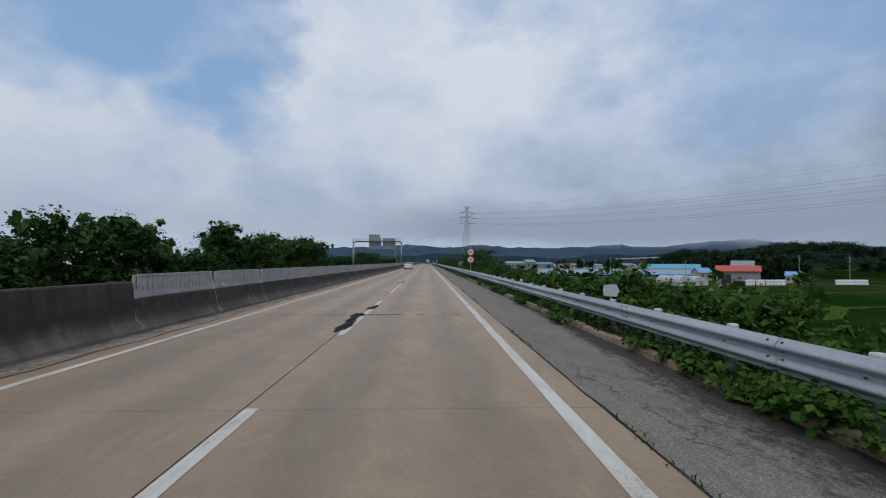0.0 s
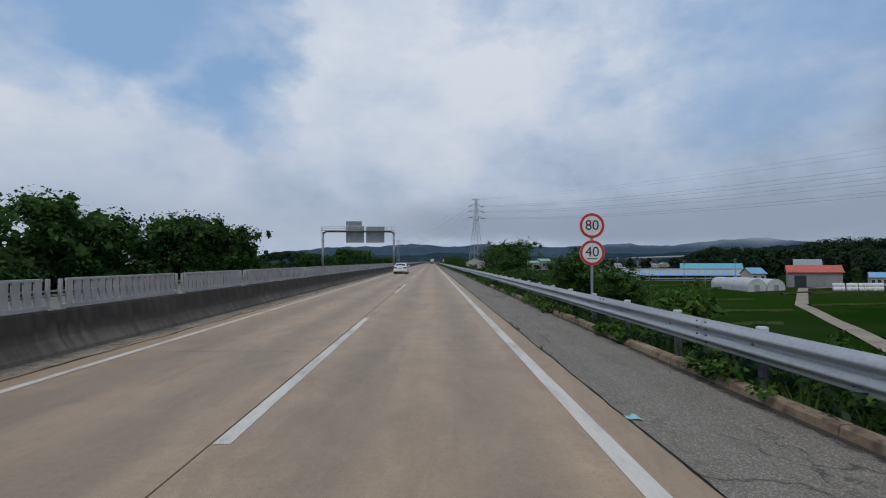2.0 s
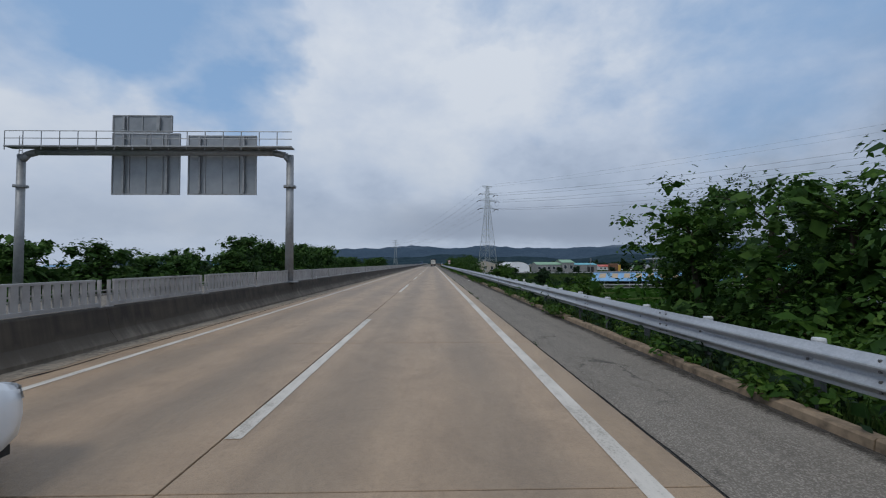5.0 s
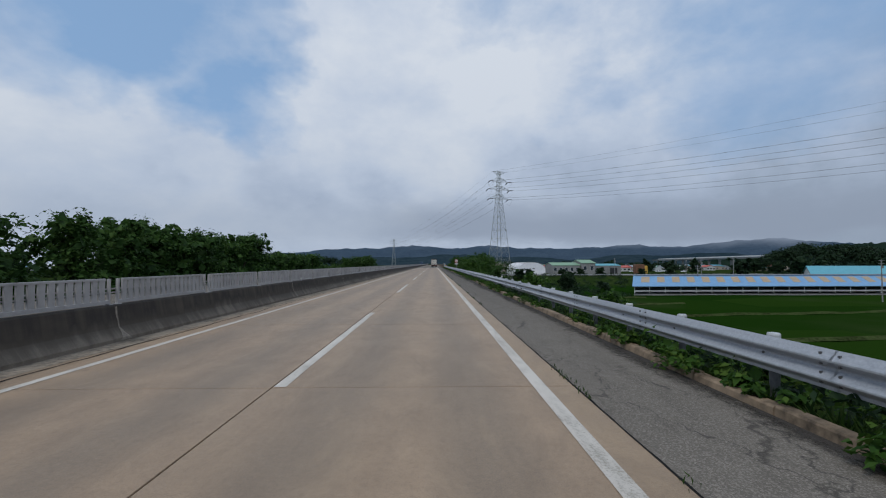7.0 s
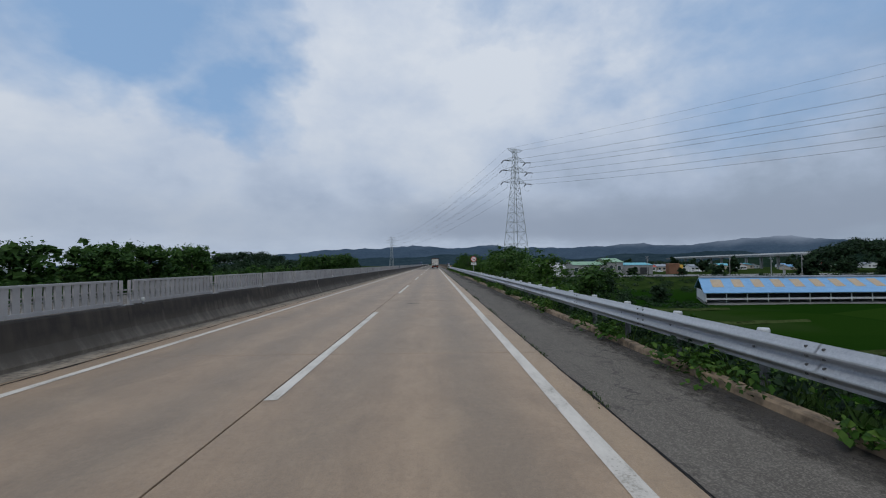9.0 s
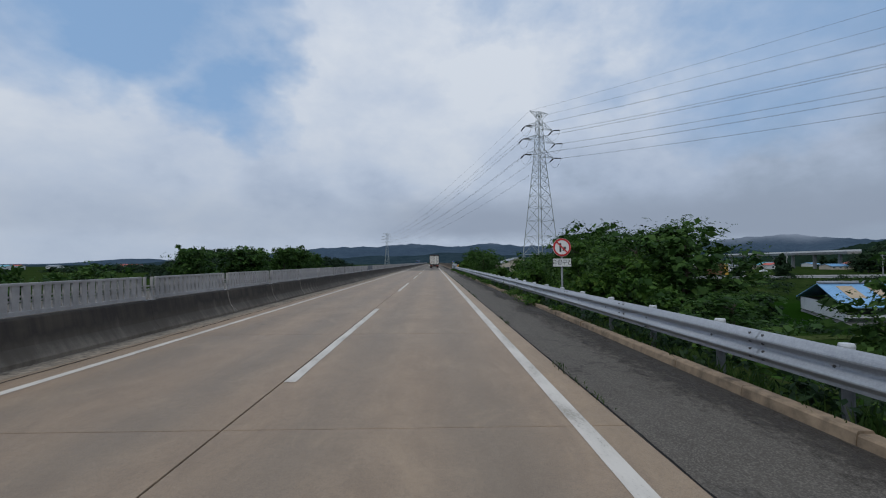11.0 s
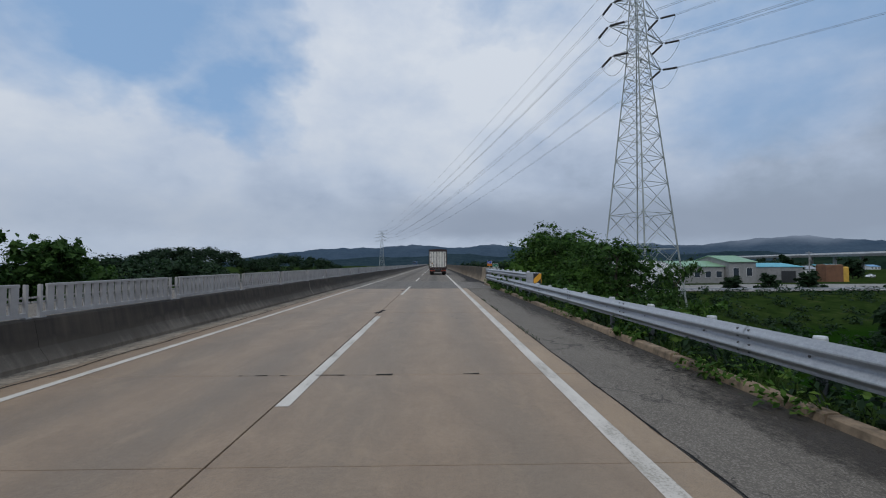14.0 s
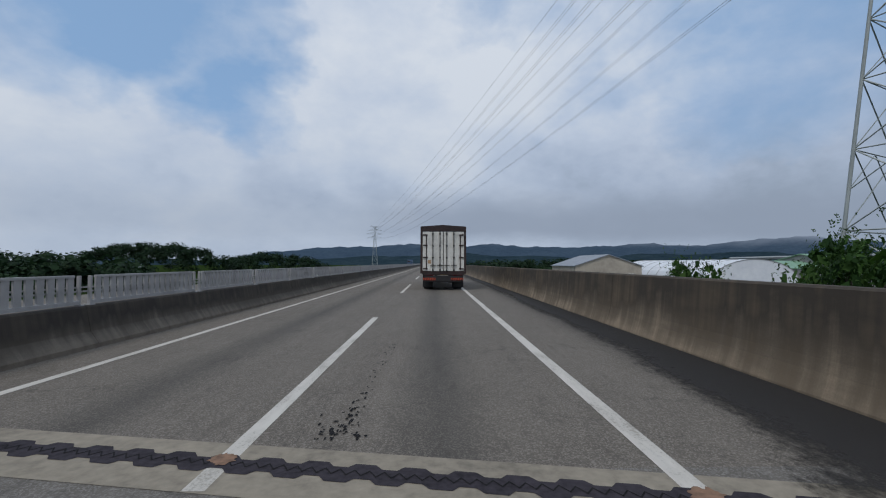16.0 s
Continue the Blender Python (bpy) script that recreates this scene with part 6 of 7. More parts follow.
    part("wheel_well", Shape().lathe([(0.0, o - side * 0.09), (r * 0.66, o - side * 0.09), (r * 0.66, o - side * 0.10), (0.0, o - side * 0.10)], (0, 0, 0), (1, 0, 0), 20), MAT_PLASTIC, wh)


def lerp_table(tab, y):
    for (a, va), (b, vb) in zip(tab, tab[1:]):
        if y <= b:
            k = (y - a) / (b - a)
            k = max(0.0, min(1.0, k))
            return tuple(p + (q - p) * k for p, q in zip(va, vb))
    return tab[-1][1]


def sedan(at):
    """A large saloon; y runs from its tail to its nose."""
    c = thing("saloon_car", at, "clean white saloon car with dark tinted windows in the passing lane", "car")
    # y: half width at the waist, lower edge, waist height, shoulder height
    low = [(0.00, (0.74, 0.42, 0.66, 0.98)), (0.05, (0.84, 0.32, 0.68, 1.02)), (0.22, (0.90, 0.24, 0.70, 1.05)), (0.80, (0.925, 0.20, 0.72, 1.045)), (1.6, (0.935, 0.18, 0.72, 1.00)),
           (2.6, (0.935, 0.18, 0.70, 0.97)), (3.4, (0.93, 0.18, 0.68, 0.955)), (4.1, (0.92, 0.19, 0.65, 0.90)), (4.6, (0.87, 0.22, 0.60, 0.80)), (4.82, (0.78, 0.26, 0.56, 0.72)), (4.92, (0.62, 0.32, 0.52, 0.66))]
    ys = [0.0, 0.02, 0.05, 0.12, 0.22, 0.4, 0.6] + [0.75 + 0.06 * k for k in range(10)] + [1.45, 1.8, 2.2, 2.6, 3.0, 3.35] + [3.45 + 0.06 * k for k in range(12)] + [4.25, 4.4, 4.6, 4.72, 4.82, 4.88, 4.92]

    def arch(y):
        lift = 0.0
        for cy in (1.06, 3.98):
            d = abs(y - cy)
            if d < 0.40:
                lift = max(lift, 0.33 + math.sqrt(0.40 ** 2 - d ** 2) - 0.02)
        return lift

    rings = []
    for y in ys:
        w, z0, zm, z1 = lerp_table(low, y)
        zl = max(z0, arch(y))
        half = [(0.0, z0 + 0.02), (w * 0.80, z0), (w * 0.955, max(z0 + 0.03, zl)), (w * 0.985, max(z0 + 0.14, zl + 0.015)), (w, max(zm - 0.10, zl + 0.03)), (w * 0.995, max(zm, zl + 0.045)), (w * 0.965, max(zm + 0.10, zl + 0.06)),
                (w * 0.945, z1 - 0.075), (w * 0.90, z1 - 0.03), (w * 0.78, z1 - 0.004), (w * 0.40, z1 + 0.008), (0.0, z1 + 0.012)]
        rings.append([(x, y, z) for x, z in half] + [(-x, y, z) for x, z in half[-2:0:-1]])
    part("body", Shape().loft(rings), MAT_CAR, c, "", (0, 0, 0), True)
    # cabin: y, half width below, half width above, z below, z above
    cab = [(0.62, 0.74, 0.70, 1.03, 1.045), (0.95, 0.80, 0.67, 1.02, 1.21), (1.35, 0.83, 0.64, 1.00, 1.37), (1.75, 0.84, 0.62, 0.98, 1.440), (2.2, 0.845, 0.62, 0.96, 1.458),
           (2.7, 0.845, 0.62, 0.95, 1.440), (3.05, 0.84, 0.63, 0.945, 1.355), (3.4, 0.82, 0.66, 0.94, 1.17), (3.72, 0.78, 0.70, 0.93, 0.96)]
    rings = []
    for y, wb, wt, zb, zt in cab:
        half = [(0, zb - 0.1), (wb, zb - 0.1), (wb, zb), (wb * 0.6 + wt * 0.4, zb * 0.6 + zt * 0.4), (wt + 0.035, zt - 0.055), (wt * 0.93, zt - 0.012), (wt * 0.5, zt + 0.012), (0, zt + 0.02)]
        rings.append([(x, y, z) for x, z in half] + [(-x, y, z) for x, z in half[-2:0:-1]])
    part("roof", Shape().loft(rings), MAT_CAR, c, "", (0, 0, 0), True)

    def cab_at(y):
        return lerp_table([(q[0], q[1:]) for q in cab], y)

    def side_pt(y, k, side, out=0.012):
        wb, wt, zb, zt = cab_at(y)
        return (side * (wb + (wt + 0.035 - wb) * k + out), y, zb + (zt - 0.055 - zb) * k)

    for side in (-1, 1):
        for ya, yb, nm in ((1.16, 1.98, "rear_window"), (2.04, 3.02, "front_window")):
            rows = []
            for i in range(9):
                y = ya + (yb - ya) * i / 8
                top = 0.94
                if nm == "front_window":
                    top = min(0.94, 0.10 + (3.44 - y) / 0.62)
                else:
                    top = min(0.94, 0.15 + (y - 0.92) / 0.50)
                rows.append([side_pt(y, 0.06, side), side_pt(y, (0.06 + top) / 2, side, 0.016), side_pt(y, top, side)])
            part("side_window", Shape().grid(rows), MAT_TINT, c, "", (0, 0, 0), True)
        part("window_trim", Shape().grid([[side_pt(1.0 + 2.3 * i / 10, 0.0, side, 0.016), side_pt(1.0 + 2.3 * i / 10, 0.05, side, 0.016)] for i in range(11)]), MAT_CHROME, c)
        m = Shape().box(min(side * 0.90, side * 1.08), max(side * 0.90, side * 1.08), 2.96, 3.12, 1.01, 1.13, 0.045)
        part("door_mirror", m, MAT_CAR, c)
        for y in (1.62, 2.72):
            part("door_handle", Shape().box(-0.012, 0.012, -0.10, 0.10, -0.014, 0.014, 0.004), MAT_CAR, c, "", (side * 0.925, y, 0.885))
        for y in (1.20, 2.02, 3.14):
            part("door_gap", Shape().grid([[(side * 0.9385, y, 0.36), (side * 0.9385, y + 0.010, 0.36)], [(side * 0.9385, y, 0.70), (side * 0.9385, y + 0.010, 0.70)], [(side * 0.905, y, 0.93), (side * 0.905, y + 0.010, 0.93)]]), MAT_PLASTIC, c)
        part("sill", Shape().box(-0.02, 0.02, 1.5, 3.5, 0.18, 0.27, 0.015), MAT_CAR, c, "", (side * 0.905, 0, 0))
        for y in (1.06, 3.98):
            wheel(c, side * 0.80, y, 0.335, 0.235, side)
        # tail lamp wraps round the corner
        rows = []
        for x, y in ((0.40, -0.012), (0.60, 0.0), (0.72, 0.012), (0.815, 0.045), (0.868, 0.12), (0.905, 0.26)):
            rows.append([(side * x, y, 0.745), (side * x, y - 0.008, 0.82), (side * x, y, 0.895)])
        part("tail_lamp", Shape().grid(rows), MAT_TAIL, c, "dark red tail lamp", (0, -0.012, 0), True)
        part("exhaust", Shape().box(side * 0.60 - 0.09, side * 0.60 + 0.09, -0.004, 0.1, 0.285, 0.345, 0.012), MAT_CHROME, c)
        part("head_lamp", Shape().grid([[(side * (0.52 + 0.09 * i), 4.93 - 0.05 * i * i * 0.25, 0.58), (side * (0.52 + 0.09 * i), 4.90 - 0.05 * i * i * 0.25, 0.70)] for i in range(4)]), MAT_CHROME, c)
    rows = []
    for i in range(7):
        k = i / 6
        y = 0.72 + 0.60 * k
        wb, wt, zb, zt = cab_at(y)
        hw = 0.66 - 0.10 * k
        rows.append([(-hw, y - 0.012, zt + 0.004), (-hw * 0.5, y - 0.016, zt + 0.024), (0, y - 0.018, zt + 0.034), (hw * 0.5, y - 0.016, zt + 0.024), (hw, y - 0.012, zt + 0.004)])
    part("rear_screen", Shape().grid(rows), MAT_TINT, c, "", (0, 0, 0), True)
    rows = [[(x, 3.66 - 0.52 * k + 0.01, cab_at(3.66 - 0.52 * k)[3] + 0.032 - abs(x) * 0.03) for x in (-0.60, -0.3, 0, 0.3, 0.60)] for k in (0, 0.25, 0.5, 0.75, 1.0)]
    part("windscreen", Shape().grid(rows), MAT_TINT, c, "", (0, 0, 0), True)
    part("rear_bumper", Shape().loft([[(-0.915 + q, 0.20, z), (-0.885 + q, 0.07, z), (-0.80 + q, -0.005 + q, z), (-0.62, -0.03 + q, z), (0.0, -0.045 + q, z), (0.62, -0.03 + q, z), (0.80 - q, -0.005 + q, z), (0.885 - q, 0.07, z), (0.915 - q, 0.20, z), (0.925 - q, 0.40, z), (-0.925 + q, 0.40, z)] for z, q in ((0.35, 0.03), (0.375, 0.005), (0.50, 0.0), (0.60, 0.006), (0.635, 0.035))]), MAT_CAR, c, "", (0, 0, 0), True)
    part("diffuser", Shape().box(-0.76, 0.76, 0.015, 0.25, 0.235, 0.36, 0.03), MAT_PLASTIC, c)
    part("boot_lip", Shape().box(-0.70, 0.70, -0.012, 0.06, 1.00, 1.035, 0.008), MAT_CAR, c)
    part("boot_trim", Shape().box(-0.55, 0.55, -0.046, -0.038, 0.655, 0.668), MAT_CHROME, c)
    plate = part("number_plate", Shape().box(-0.26, 0.26, -0.052, -0.040, 0.685, 0.795, 0.003), MAT_PLATE, c)
    for k in range(6):
        part("bar", Shape().box(-0.19 + 0.066 * k, -0.15 + 0.066 * k, -0.055, -0.053, 0.705, 0.775), MAT_BLACK, plate)
    part("blue_strip", Shape().box(-0.255, -0.215, -0.055, -0.053, 0.69, 0.79), MAT_BLUE, plate)
    part("badge", Shape().box(-0.12, 0.12, -0.022, -0.016, 0.89, 0.925, 0.002), MAT_CHROME, c)
    part("aerial_fin", Shape().loft([[(-0.03, 1.62, 1.45), (0.03, 1.62, 1.45), (0.03, 1.85, 1.45), (-0.03, 1.85, 1.45)], [(-0.008, 1.62, 1.52), (0.008, 1.62, 1.52), (0.008, 1.70, 1.52), (-0.008, 1.70, 1.52)]]), MAT_CAR, c)
    part("underside", Shape().box(-0.75, 0.75, 0.15, 4.75, 0.16, 0.24), MAT_PLASTIC, c)
    return c


sedan((-3.98, 97.0, 0.0))
parked = sedan((150.0, 462.0, -4.9))
tagged(parked, "white car parked on the yard beside the factory", "car", "parked cars")
for x, y, turn in ((162.0, 465.0, 70.0), (170.5, 459.0, 95.0), (181.0, 466.0, 80.0), (190.0, 461.0, 110.0)):
    copy_thing(parked, pose(x, y, -4.9, 0, 0, turn))
MAT_TRUCK_WHITE = simple("dirty_white_panel", (0.68, 0.66, 0.60), 0.16, 2.4, 0.6)
MAT_TRUCK_FRAME = simple("rust_brown_frame_paint", (0.030, 0.015, 0.013), 0.35, 6, 0.65)
MAT_TRUCK_DARK = simple("dark_chassis_steel", (0.022, 0.020, 0.020), 0.2, 6, 0.7)
MAT_CHEVRON = simple("orange_red_reflector", (0.42, 0.055, 0.020), 0.2, 12, 0.4)


def box_truck(at):
    """A box lorry seen from the rear; y runs from its tail to its cab."""
    t = thing("box_lorry", at, "dirty white box lorry with brown door frame and lock bars", "lorry")
    W, L, z0, z1 = 1.33, 9.6, 1.08, 3.75
    part("box_side", Shape().box(-W, -W + 0.06, 0.06, L, z0, z1), MAT_TRUCK_WHITE, t)
    part("box_side", Shape().box(W - 0.06, W, 0.06, L, z0, z1), MAT_TRUCK_WHITE, t)
    part("box_front", Shape().box(-W + 0.06, W - 0.06, L - 0.06, L, z0, z1), MAT_TRUCK_WHITE, t)
    part("box_floor", Shape().box(-W + 0.06, W - 0.06, 0.06, L - 0.06, z0, z0 + 0.12), MAT_TRUCK_DARK, t)
    roof = [(-W, z1), (W, z1), (W, z1 + 0.03), (0.0, z1 + 0.12), (-W, z1 + 0.03)]
    part("roof", Shape().along(roof, 0.0, L), MAT_TRUCK_FRAME, t)
    # rear frame
    part("door_frame", Shape().box(-W - 0.02, -W + 0.10, -0.06, 0.06, z0 - 0.1, z1), MAT_TRUCK_FRAME, t)
    part("door_frame", Shape().box(W - 0.10, W + 0.02, -0.06, 0.06, z0 - 0.1, z1), MAT_TRUCK_FRAME, t)
    part("door_header", Shape().box(-W + 0.10, W - 0.10, -0.06, 0.06, z1 - 0.27, z1, 0.01), MAT_TRUCK_FRAME, t)
    part("door_sill", Shape().box(-W + 0.10, W - 0.10, -0.08, 0.06, z0 - 0.16, z0 + 0.06, 0.01), MAT_TRUCK_FRAME, t)
    for side in (-1, 1):
        x0, x1 = sorted((side * 0.025, side * (W - 0.11)))
        d = part("rear_door", Shape().box(x0, x1, -0.045, 0.03, z0 + 0.07, z1 - 0.28, 0.012), MAT_TRUCK_WHITE, t)
        for x in (0.20, 0.62):
            part("lock_bar", Shape().tube((side * x, -0.085, z0 + 0.02), (side * x, -0.085, z1 - 0.25), 0.022, 0.022, 10), MAT_TRUCK_DARK, d)
            for z in (z0 + 0.12, z0 + 0.85, z0 + 1.55, z1 - 0.42):
                part("bar_guide", Shape().box(side * x - 0.045, side * x + 0.045, -0.115, -0.045, z - 0.05, z + 0.05, 0.006), MAT_TRUCK_DARK, d)
            part("handle", Shape().box(side * x - 0.17, side * x + 0.17, -0.125, -0.10, z0 + 0.38, z0 + 0.42).box(side * x - 0.03, side * x + 0.03, -0.13, -0.09, z0 + 0.30, z0 + 0.50), MAT_TRUCK_DARK, d)
        for z in (z0 + 0.20, z0 + 0.86, z0 + 1.58, z1 - 0.48):
            part("hinge", Shape().box(min(side * 0.93, side * 1.20), max(side * 0.93, side * 1.20), -0.10, -0.05, z - 0.035, z + 0.035, 0.006), MAT_TRUCK_FRAME, d)
        part("hinge_rod", Shape().box(side * 1.00 - 0.03, side * 1.00 + 0.03, -0.075, -0.046, z0 + 0.12, z1 - 0.45), MAT_TRUCK_FRAME, d, "rust brown upright strip")
    part("door_label", Shape().box(-0.92, -0.72, -0.052, -0.046, z0 + 0.50, z0 + 0.70), simple("faded_orange_sticker", (0.42, 0.26, 0.14), 0.2, 9, 0.6), t)
    part("seal", Shape().box(-0.02, 0.02, -0.05, 0.0, z0 + 0.07, z1 - 0.28), MAT_TRUCK_DARK, t)
    # under the box
    part("bumper", Shape().box(-1.15, 1.15, -0.05, 0.08, 0.52, 0.86, 0.015), MAT_TRUCK_DARK, t)
    part("light_bar", Shape().box(-1.18, 1.18, -0.03, 0.10, 0.88, 1.00, 0.01), MAT_TRUCK_FRAME, t)
    for side in (-1, 1):
        x = side * 0.82
        board = part("reflector_board", Shape().box(x - 0.36, x + 0.36, -0.075, -0.052, 0.60, 0.74, 0.004), MAT_CHEVRON, t, "orange red striped reflector board")
        for k in range(5):
            q = x - 0.34 + 0.14 * k
            part("stripe", Shape().poly([(q, -0.078, 0.605), (q + 0.05, -0.078, 0.605), (q + 0.11, -0.078, 0.735), (q + 0.06, -0.078, 0.735)]), MAT_TRUCK_FRAME, board)
        part("tail_lamp", Shape().box(x - 0.26, x + 0.26, -0.062, -0.032, 0.885, 0.985, 0.006), MAT_TAIL, t)
        part("mud_flap", Shape().box(side * 0.92 - 0.30, side * 0.92 + 0.30, 0.55, 0.565, 0.16, 0.95), MAT_TYRE, t)
        part("chassis_rail", Shape().box(side * 0.43 - 0.05, side * 0.43 + 0.05, 0.1, L + 1.6, 0.78, 1.05), MAT_TRUCK_DARK, t)
        for y in (1.7, 2.95, L + 0.75):
            wheel(t, side * 0.92, y, 0.50, 0.52 if y < 5 else 0.30, side, 4)
        part("side_guard", Shape().box(side * 1.16 - 0.02, side * 1.16 + 0.02, 3.8, L - 0.6, 0.55, 0.62).box(side * 1.16 - 0.02, side * 1.16 + 0.02, 3.8, L - 0.6, 0.82, 0.89), MAT_STEEL, t)
    part("axle", Shape().tube((-0.9, 1.7, 0.5), (0.9, 1.7, 0.5), 0.09, 0.09, 10).tube((-0.9, 2.95, 0.5), (0.9, 2.95, 0.5), 0.09, 0.09, 10), MAT_TRUCK_DARK, t)
    part("spare_tank", Shape().box(-0.38, 0.38, 0.15, 0.6, 0.55, 0.80, 0.03), MAT_TRUCK_DARK, t)
    plate = part("number_plate", Shape().box(-0.20, 0.20, -0.075, -0.06, 0.90, 1.06, 0.004), simple("dull_yellow_plate", (0.34, 0.24, 0.09), 0.15, 12, 0.5), t)
    for k in range(4):
        part("bar", Shape().box(-0.15 + 0.08 * k, -0.10 + 0.08 * k, -0.079, -0.076, 0.94, 1.02), MAT_BLACK, plate)
    # cab
    cab = [(-1.2, 0.62), (-1.2, 1.6), (-1.12, 2.85), (1.12, 2.85), (1.2, 1.6), (1.2, 0.62)]
    part("cab", Shape().loft([[(x, L + 0.15, z) for x, z in cab], [(x, L + 2.0, z) for x, z in cab], [(x * 0.97, L + 2.25, min(z, 2.1)) for x, z in cab]]), MAT_CAR, t)
    part("windscreen", Shape().poly([(-1.0, L + 2.29, 1.62), (1.0, L + 2.29, 1.62), (0.98, L + 2.1, 2.55), (-0.98, L + 2.1, 2.55)]), MAT_TINT, t)
    return t


box_truck((0.55, 340.7, 0.0))


def tipper(at, mat, label):
    t = thing("tipper_lorry", at, label, "lorry")
    part("cab", Shape().loft([[(-1.2, 0, 0.7), (1.2, 0, 0.7), (1.2, 0, 2.0), (1.1, 0.25, 2.95), (-1.1, 0.25, 2.95), (-1.2, 0, 2.0)], [(-1.2, 2.1, 0.7), (1.2, 2.1, 0.7), (1.2, 2.1, 2.0), (1.1, 2.1, 3.0), (-1.1, 2.1, 3.0), (-1.2, 2.1, 2.0)]]), mat, t)
    part("windscreen", Shape().poly([(-1.05, -0.02, 1.9), (1.05, -0.02, 1.9), (1.0, 0.2, 2.75), (-1.0, 0.2, 2.75)]), MAT_TINT, t)
    part("load_box", Shape().box(-1.22, 1.22, 2.4, 7.6, 1.2, 3.1, 0.05), mat, t)
    part("chassis", Shape().box(-0.6, 0.6, 0.3, 7.4, 0.6, 1.15), MAT_TRUCK_DARK, t)
    for y in (1.1, 5.2, 6.5):
        for side in (-1, 1):
            wheel(t, side * 0.95, y, 0.5, 0.4, side, 4)


tipper((-10.2, 505.0, 0.0), car_paint("dark_blue_lorry_paint", (0.02, 0.06, 0.13)), "dark blue tipper lorry on the opposite carriageway")

# ---- trees and weeds ----
def tree_parts(seed, height, spread, count, leaf_size, mat, base_clear=0.22, fans=26, feather=0, broad=0.33):
    """Meshes of a trunk with limbs and of a crown in clumps."""
    rng = np.random.default_rng(seed)
    wood = Shape()
    clumps = []
    p = Vector((0, 0, -0.6))
    r = 0.030 * height
    pts = [(p, r)]
    for k in range(6):
        p = p + Vector((rng.normal() * 0.05 * height * 0.3, rng.normal() * 0.05 * height * 0.3, height * 0.13))
        r *= 0.80
        pts.append((p, r))
    for (a, ra), (b, rb) in zip(pts, pts[1:]):
        wood.tube(a, b, ra, rb, 8, False)
    for i in range(fans):
        k = 1 + int(rng.integers(0, 6))
        a, ra = pts[k]
        ang = rng.random() * 2 * math.pi
        lift = 0.12 + 0.65 * rng.random()
        reach = spread * (0.32 + 0.52 * rng.random()) * (1.10 - 0.09 * k)
        b = a + Vector((math.cos(ang) * reach, math.sin(ang) * reach, reach * lift))
        m = a.lerp(b, 0.5) + Vector((0, 0, reach * 0.12))
        wood.tube(a, m, ra * 0.5, ra * 0.3, 5, False)
        wood.tube(m, b, ra * 0.3, ra * 0.1, 5, False)
        size = spread * (0.22 + 0.20 * rng.random())
        clumps.append((b.x, b.y, max(b.z, height * base_clear), size))
        clumps.append((m.x, m.y, max(m.z, height * base_clear), size * 0.8))
        for _ in range(2):
            o = rng.normal(size=3) * size * 0.75
            clumps.append((b.x + o[0], b.y + o[1], max(b.z + o[2] * 0.7, height * base_clear), size * 0.55))
    for _ in range(18):
        o = rng.normal(size=3)
        o *= rng.random() ** 0.4 / np.linalg.norm(o)
        clumps.append((o[0] * spread * 0.62, o[1] * spread * 0.62, height * (0.56 + 0.26 * o[2]), spread * (0.22 + 0.10 * rng.random())))
    t = pts[-1][0]
    for _ in range(5):
        o = rng.normal(size=3)
        clumps.append((t.x + o[0] * spread * 0.2, t.y + o[1] * spread * 0.2, t.z + abs(o[2]) * height * 0.08, spread * 0.24))
    sets = [leaves(rng, clumps, 1.08, count, leaf_size, 0.3, 0.7, broad, 0.30)]
    if feather:
        sets.append(fronds(rng, clumps, feather, 4.4 * leaf_size, 4, 1.3 * leaf_size))
    pts = np.concatenate(sets)
    tops = np.sort(pts[:, :, 2].ravel())
    inner = leaves(rng, clumps, 0.68, count // 4, 2.5 * leaf_size, 0.2, 0.3, 0.65, 0.5)
    crown = quads("crown", np.concatenate([pts, inner]), mat)
    return wood.mesh("trunk", MAT_BARK, True), crown, float(tops[int(len(tops) * 0.997)])


def make_tree(name, meshes, label, group, at, scale, turn):
    t = thing(name, at, label, "tree", group)
    t.scale = scale
    t.rotation_euler = (0, 0, turn)
    part("trunk", meshes[0], MAT_BARK, t)
    part("crown", meshes[1], MAT_LEAF, t)
    return t


NEAR_TREES = [tree_parts(21, 10.0, 3.6, 5200, 0.088, MAT_LEAF, 0.2, 32, 300, 0.5), tree_parts(22, 10.0, 4.0, 5400, 0.088, MAT_LEAF, 0.2, 34, 300, 0.5), tree_parts(23, 10.0, 3.4, 5200, 0.085, MAT_LEAF_PALE, 0.15, 30, 300, 0.5)]
ROW_TREES = [tree_parts(24, 10.0, 3.8, 2800, 0.165, MAT_LEAF, 0.16, 30, 100, 0.6), tree_parts(25, 10.0, 4.4, 3000, 0.165, MAT_LEAF, 0.14, 34, 100, 0.6), tree_parts(26, 10.0, 3.4, 2700, 0.160, MAT_LEAF, 0.2, 26, 100, 0.6)]
FAR_TREES = [tree_parts(31, 10.0, 4.6, 1300, 0.42, MAT_LEAF_FAR, 0.12, 16, 0, 0.8), tree_parts(32, 10.0, 5.2, 1300, 0.44, MAT_LEAF_FAR, 0.10, 18, 0, 0.8)]
SHRUBS = [tree_parts(41, 3.0, 1.9, 2000, 0.085, MAT_LEAF_PALE, 0.06, 22, 0, 0.55), tree_parts(42, 3.0, 2.1, 2000, 0.085, MAT_WEED, 0.05, 22, 0, 0.6)]
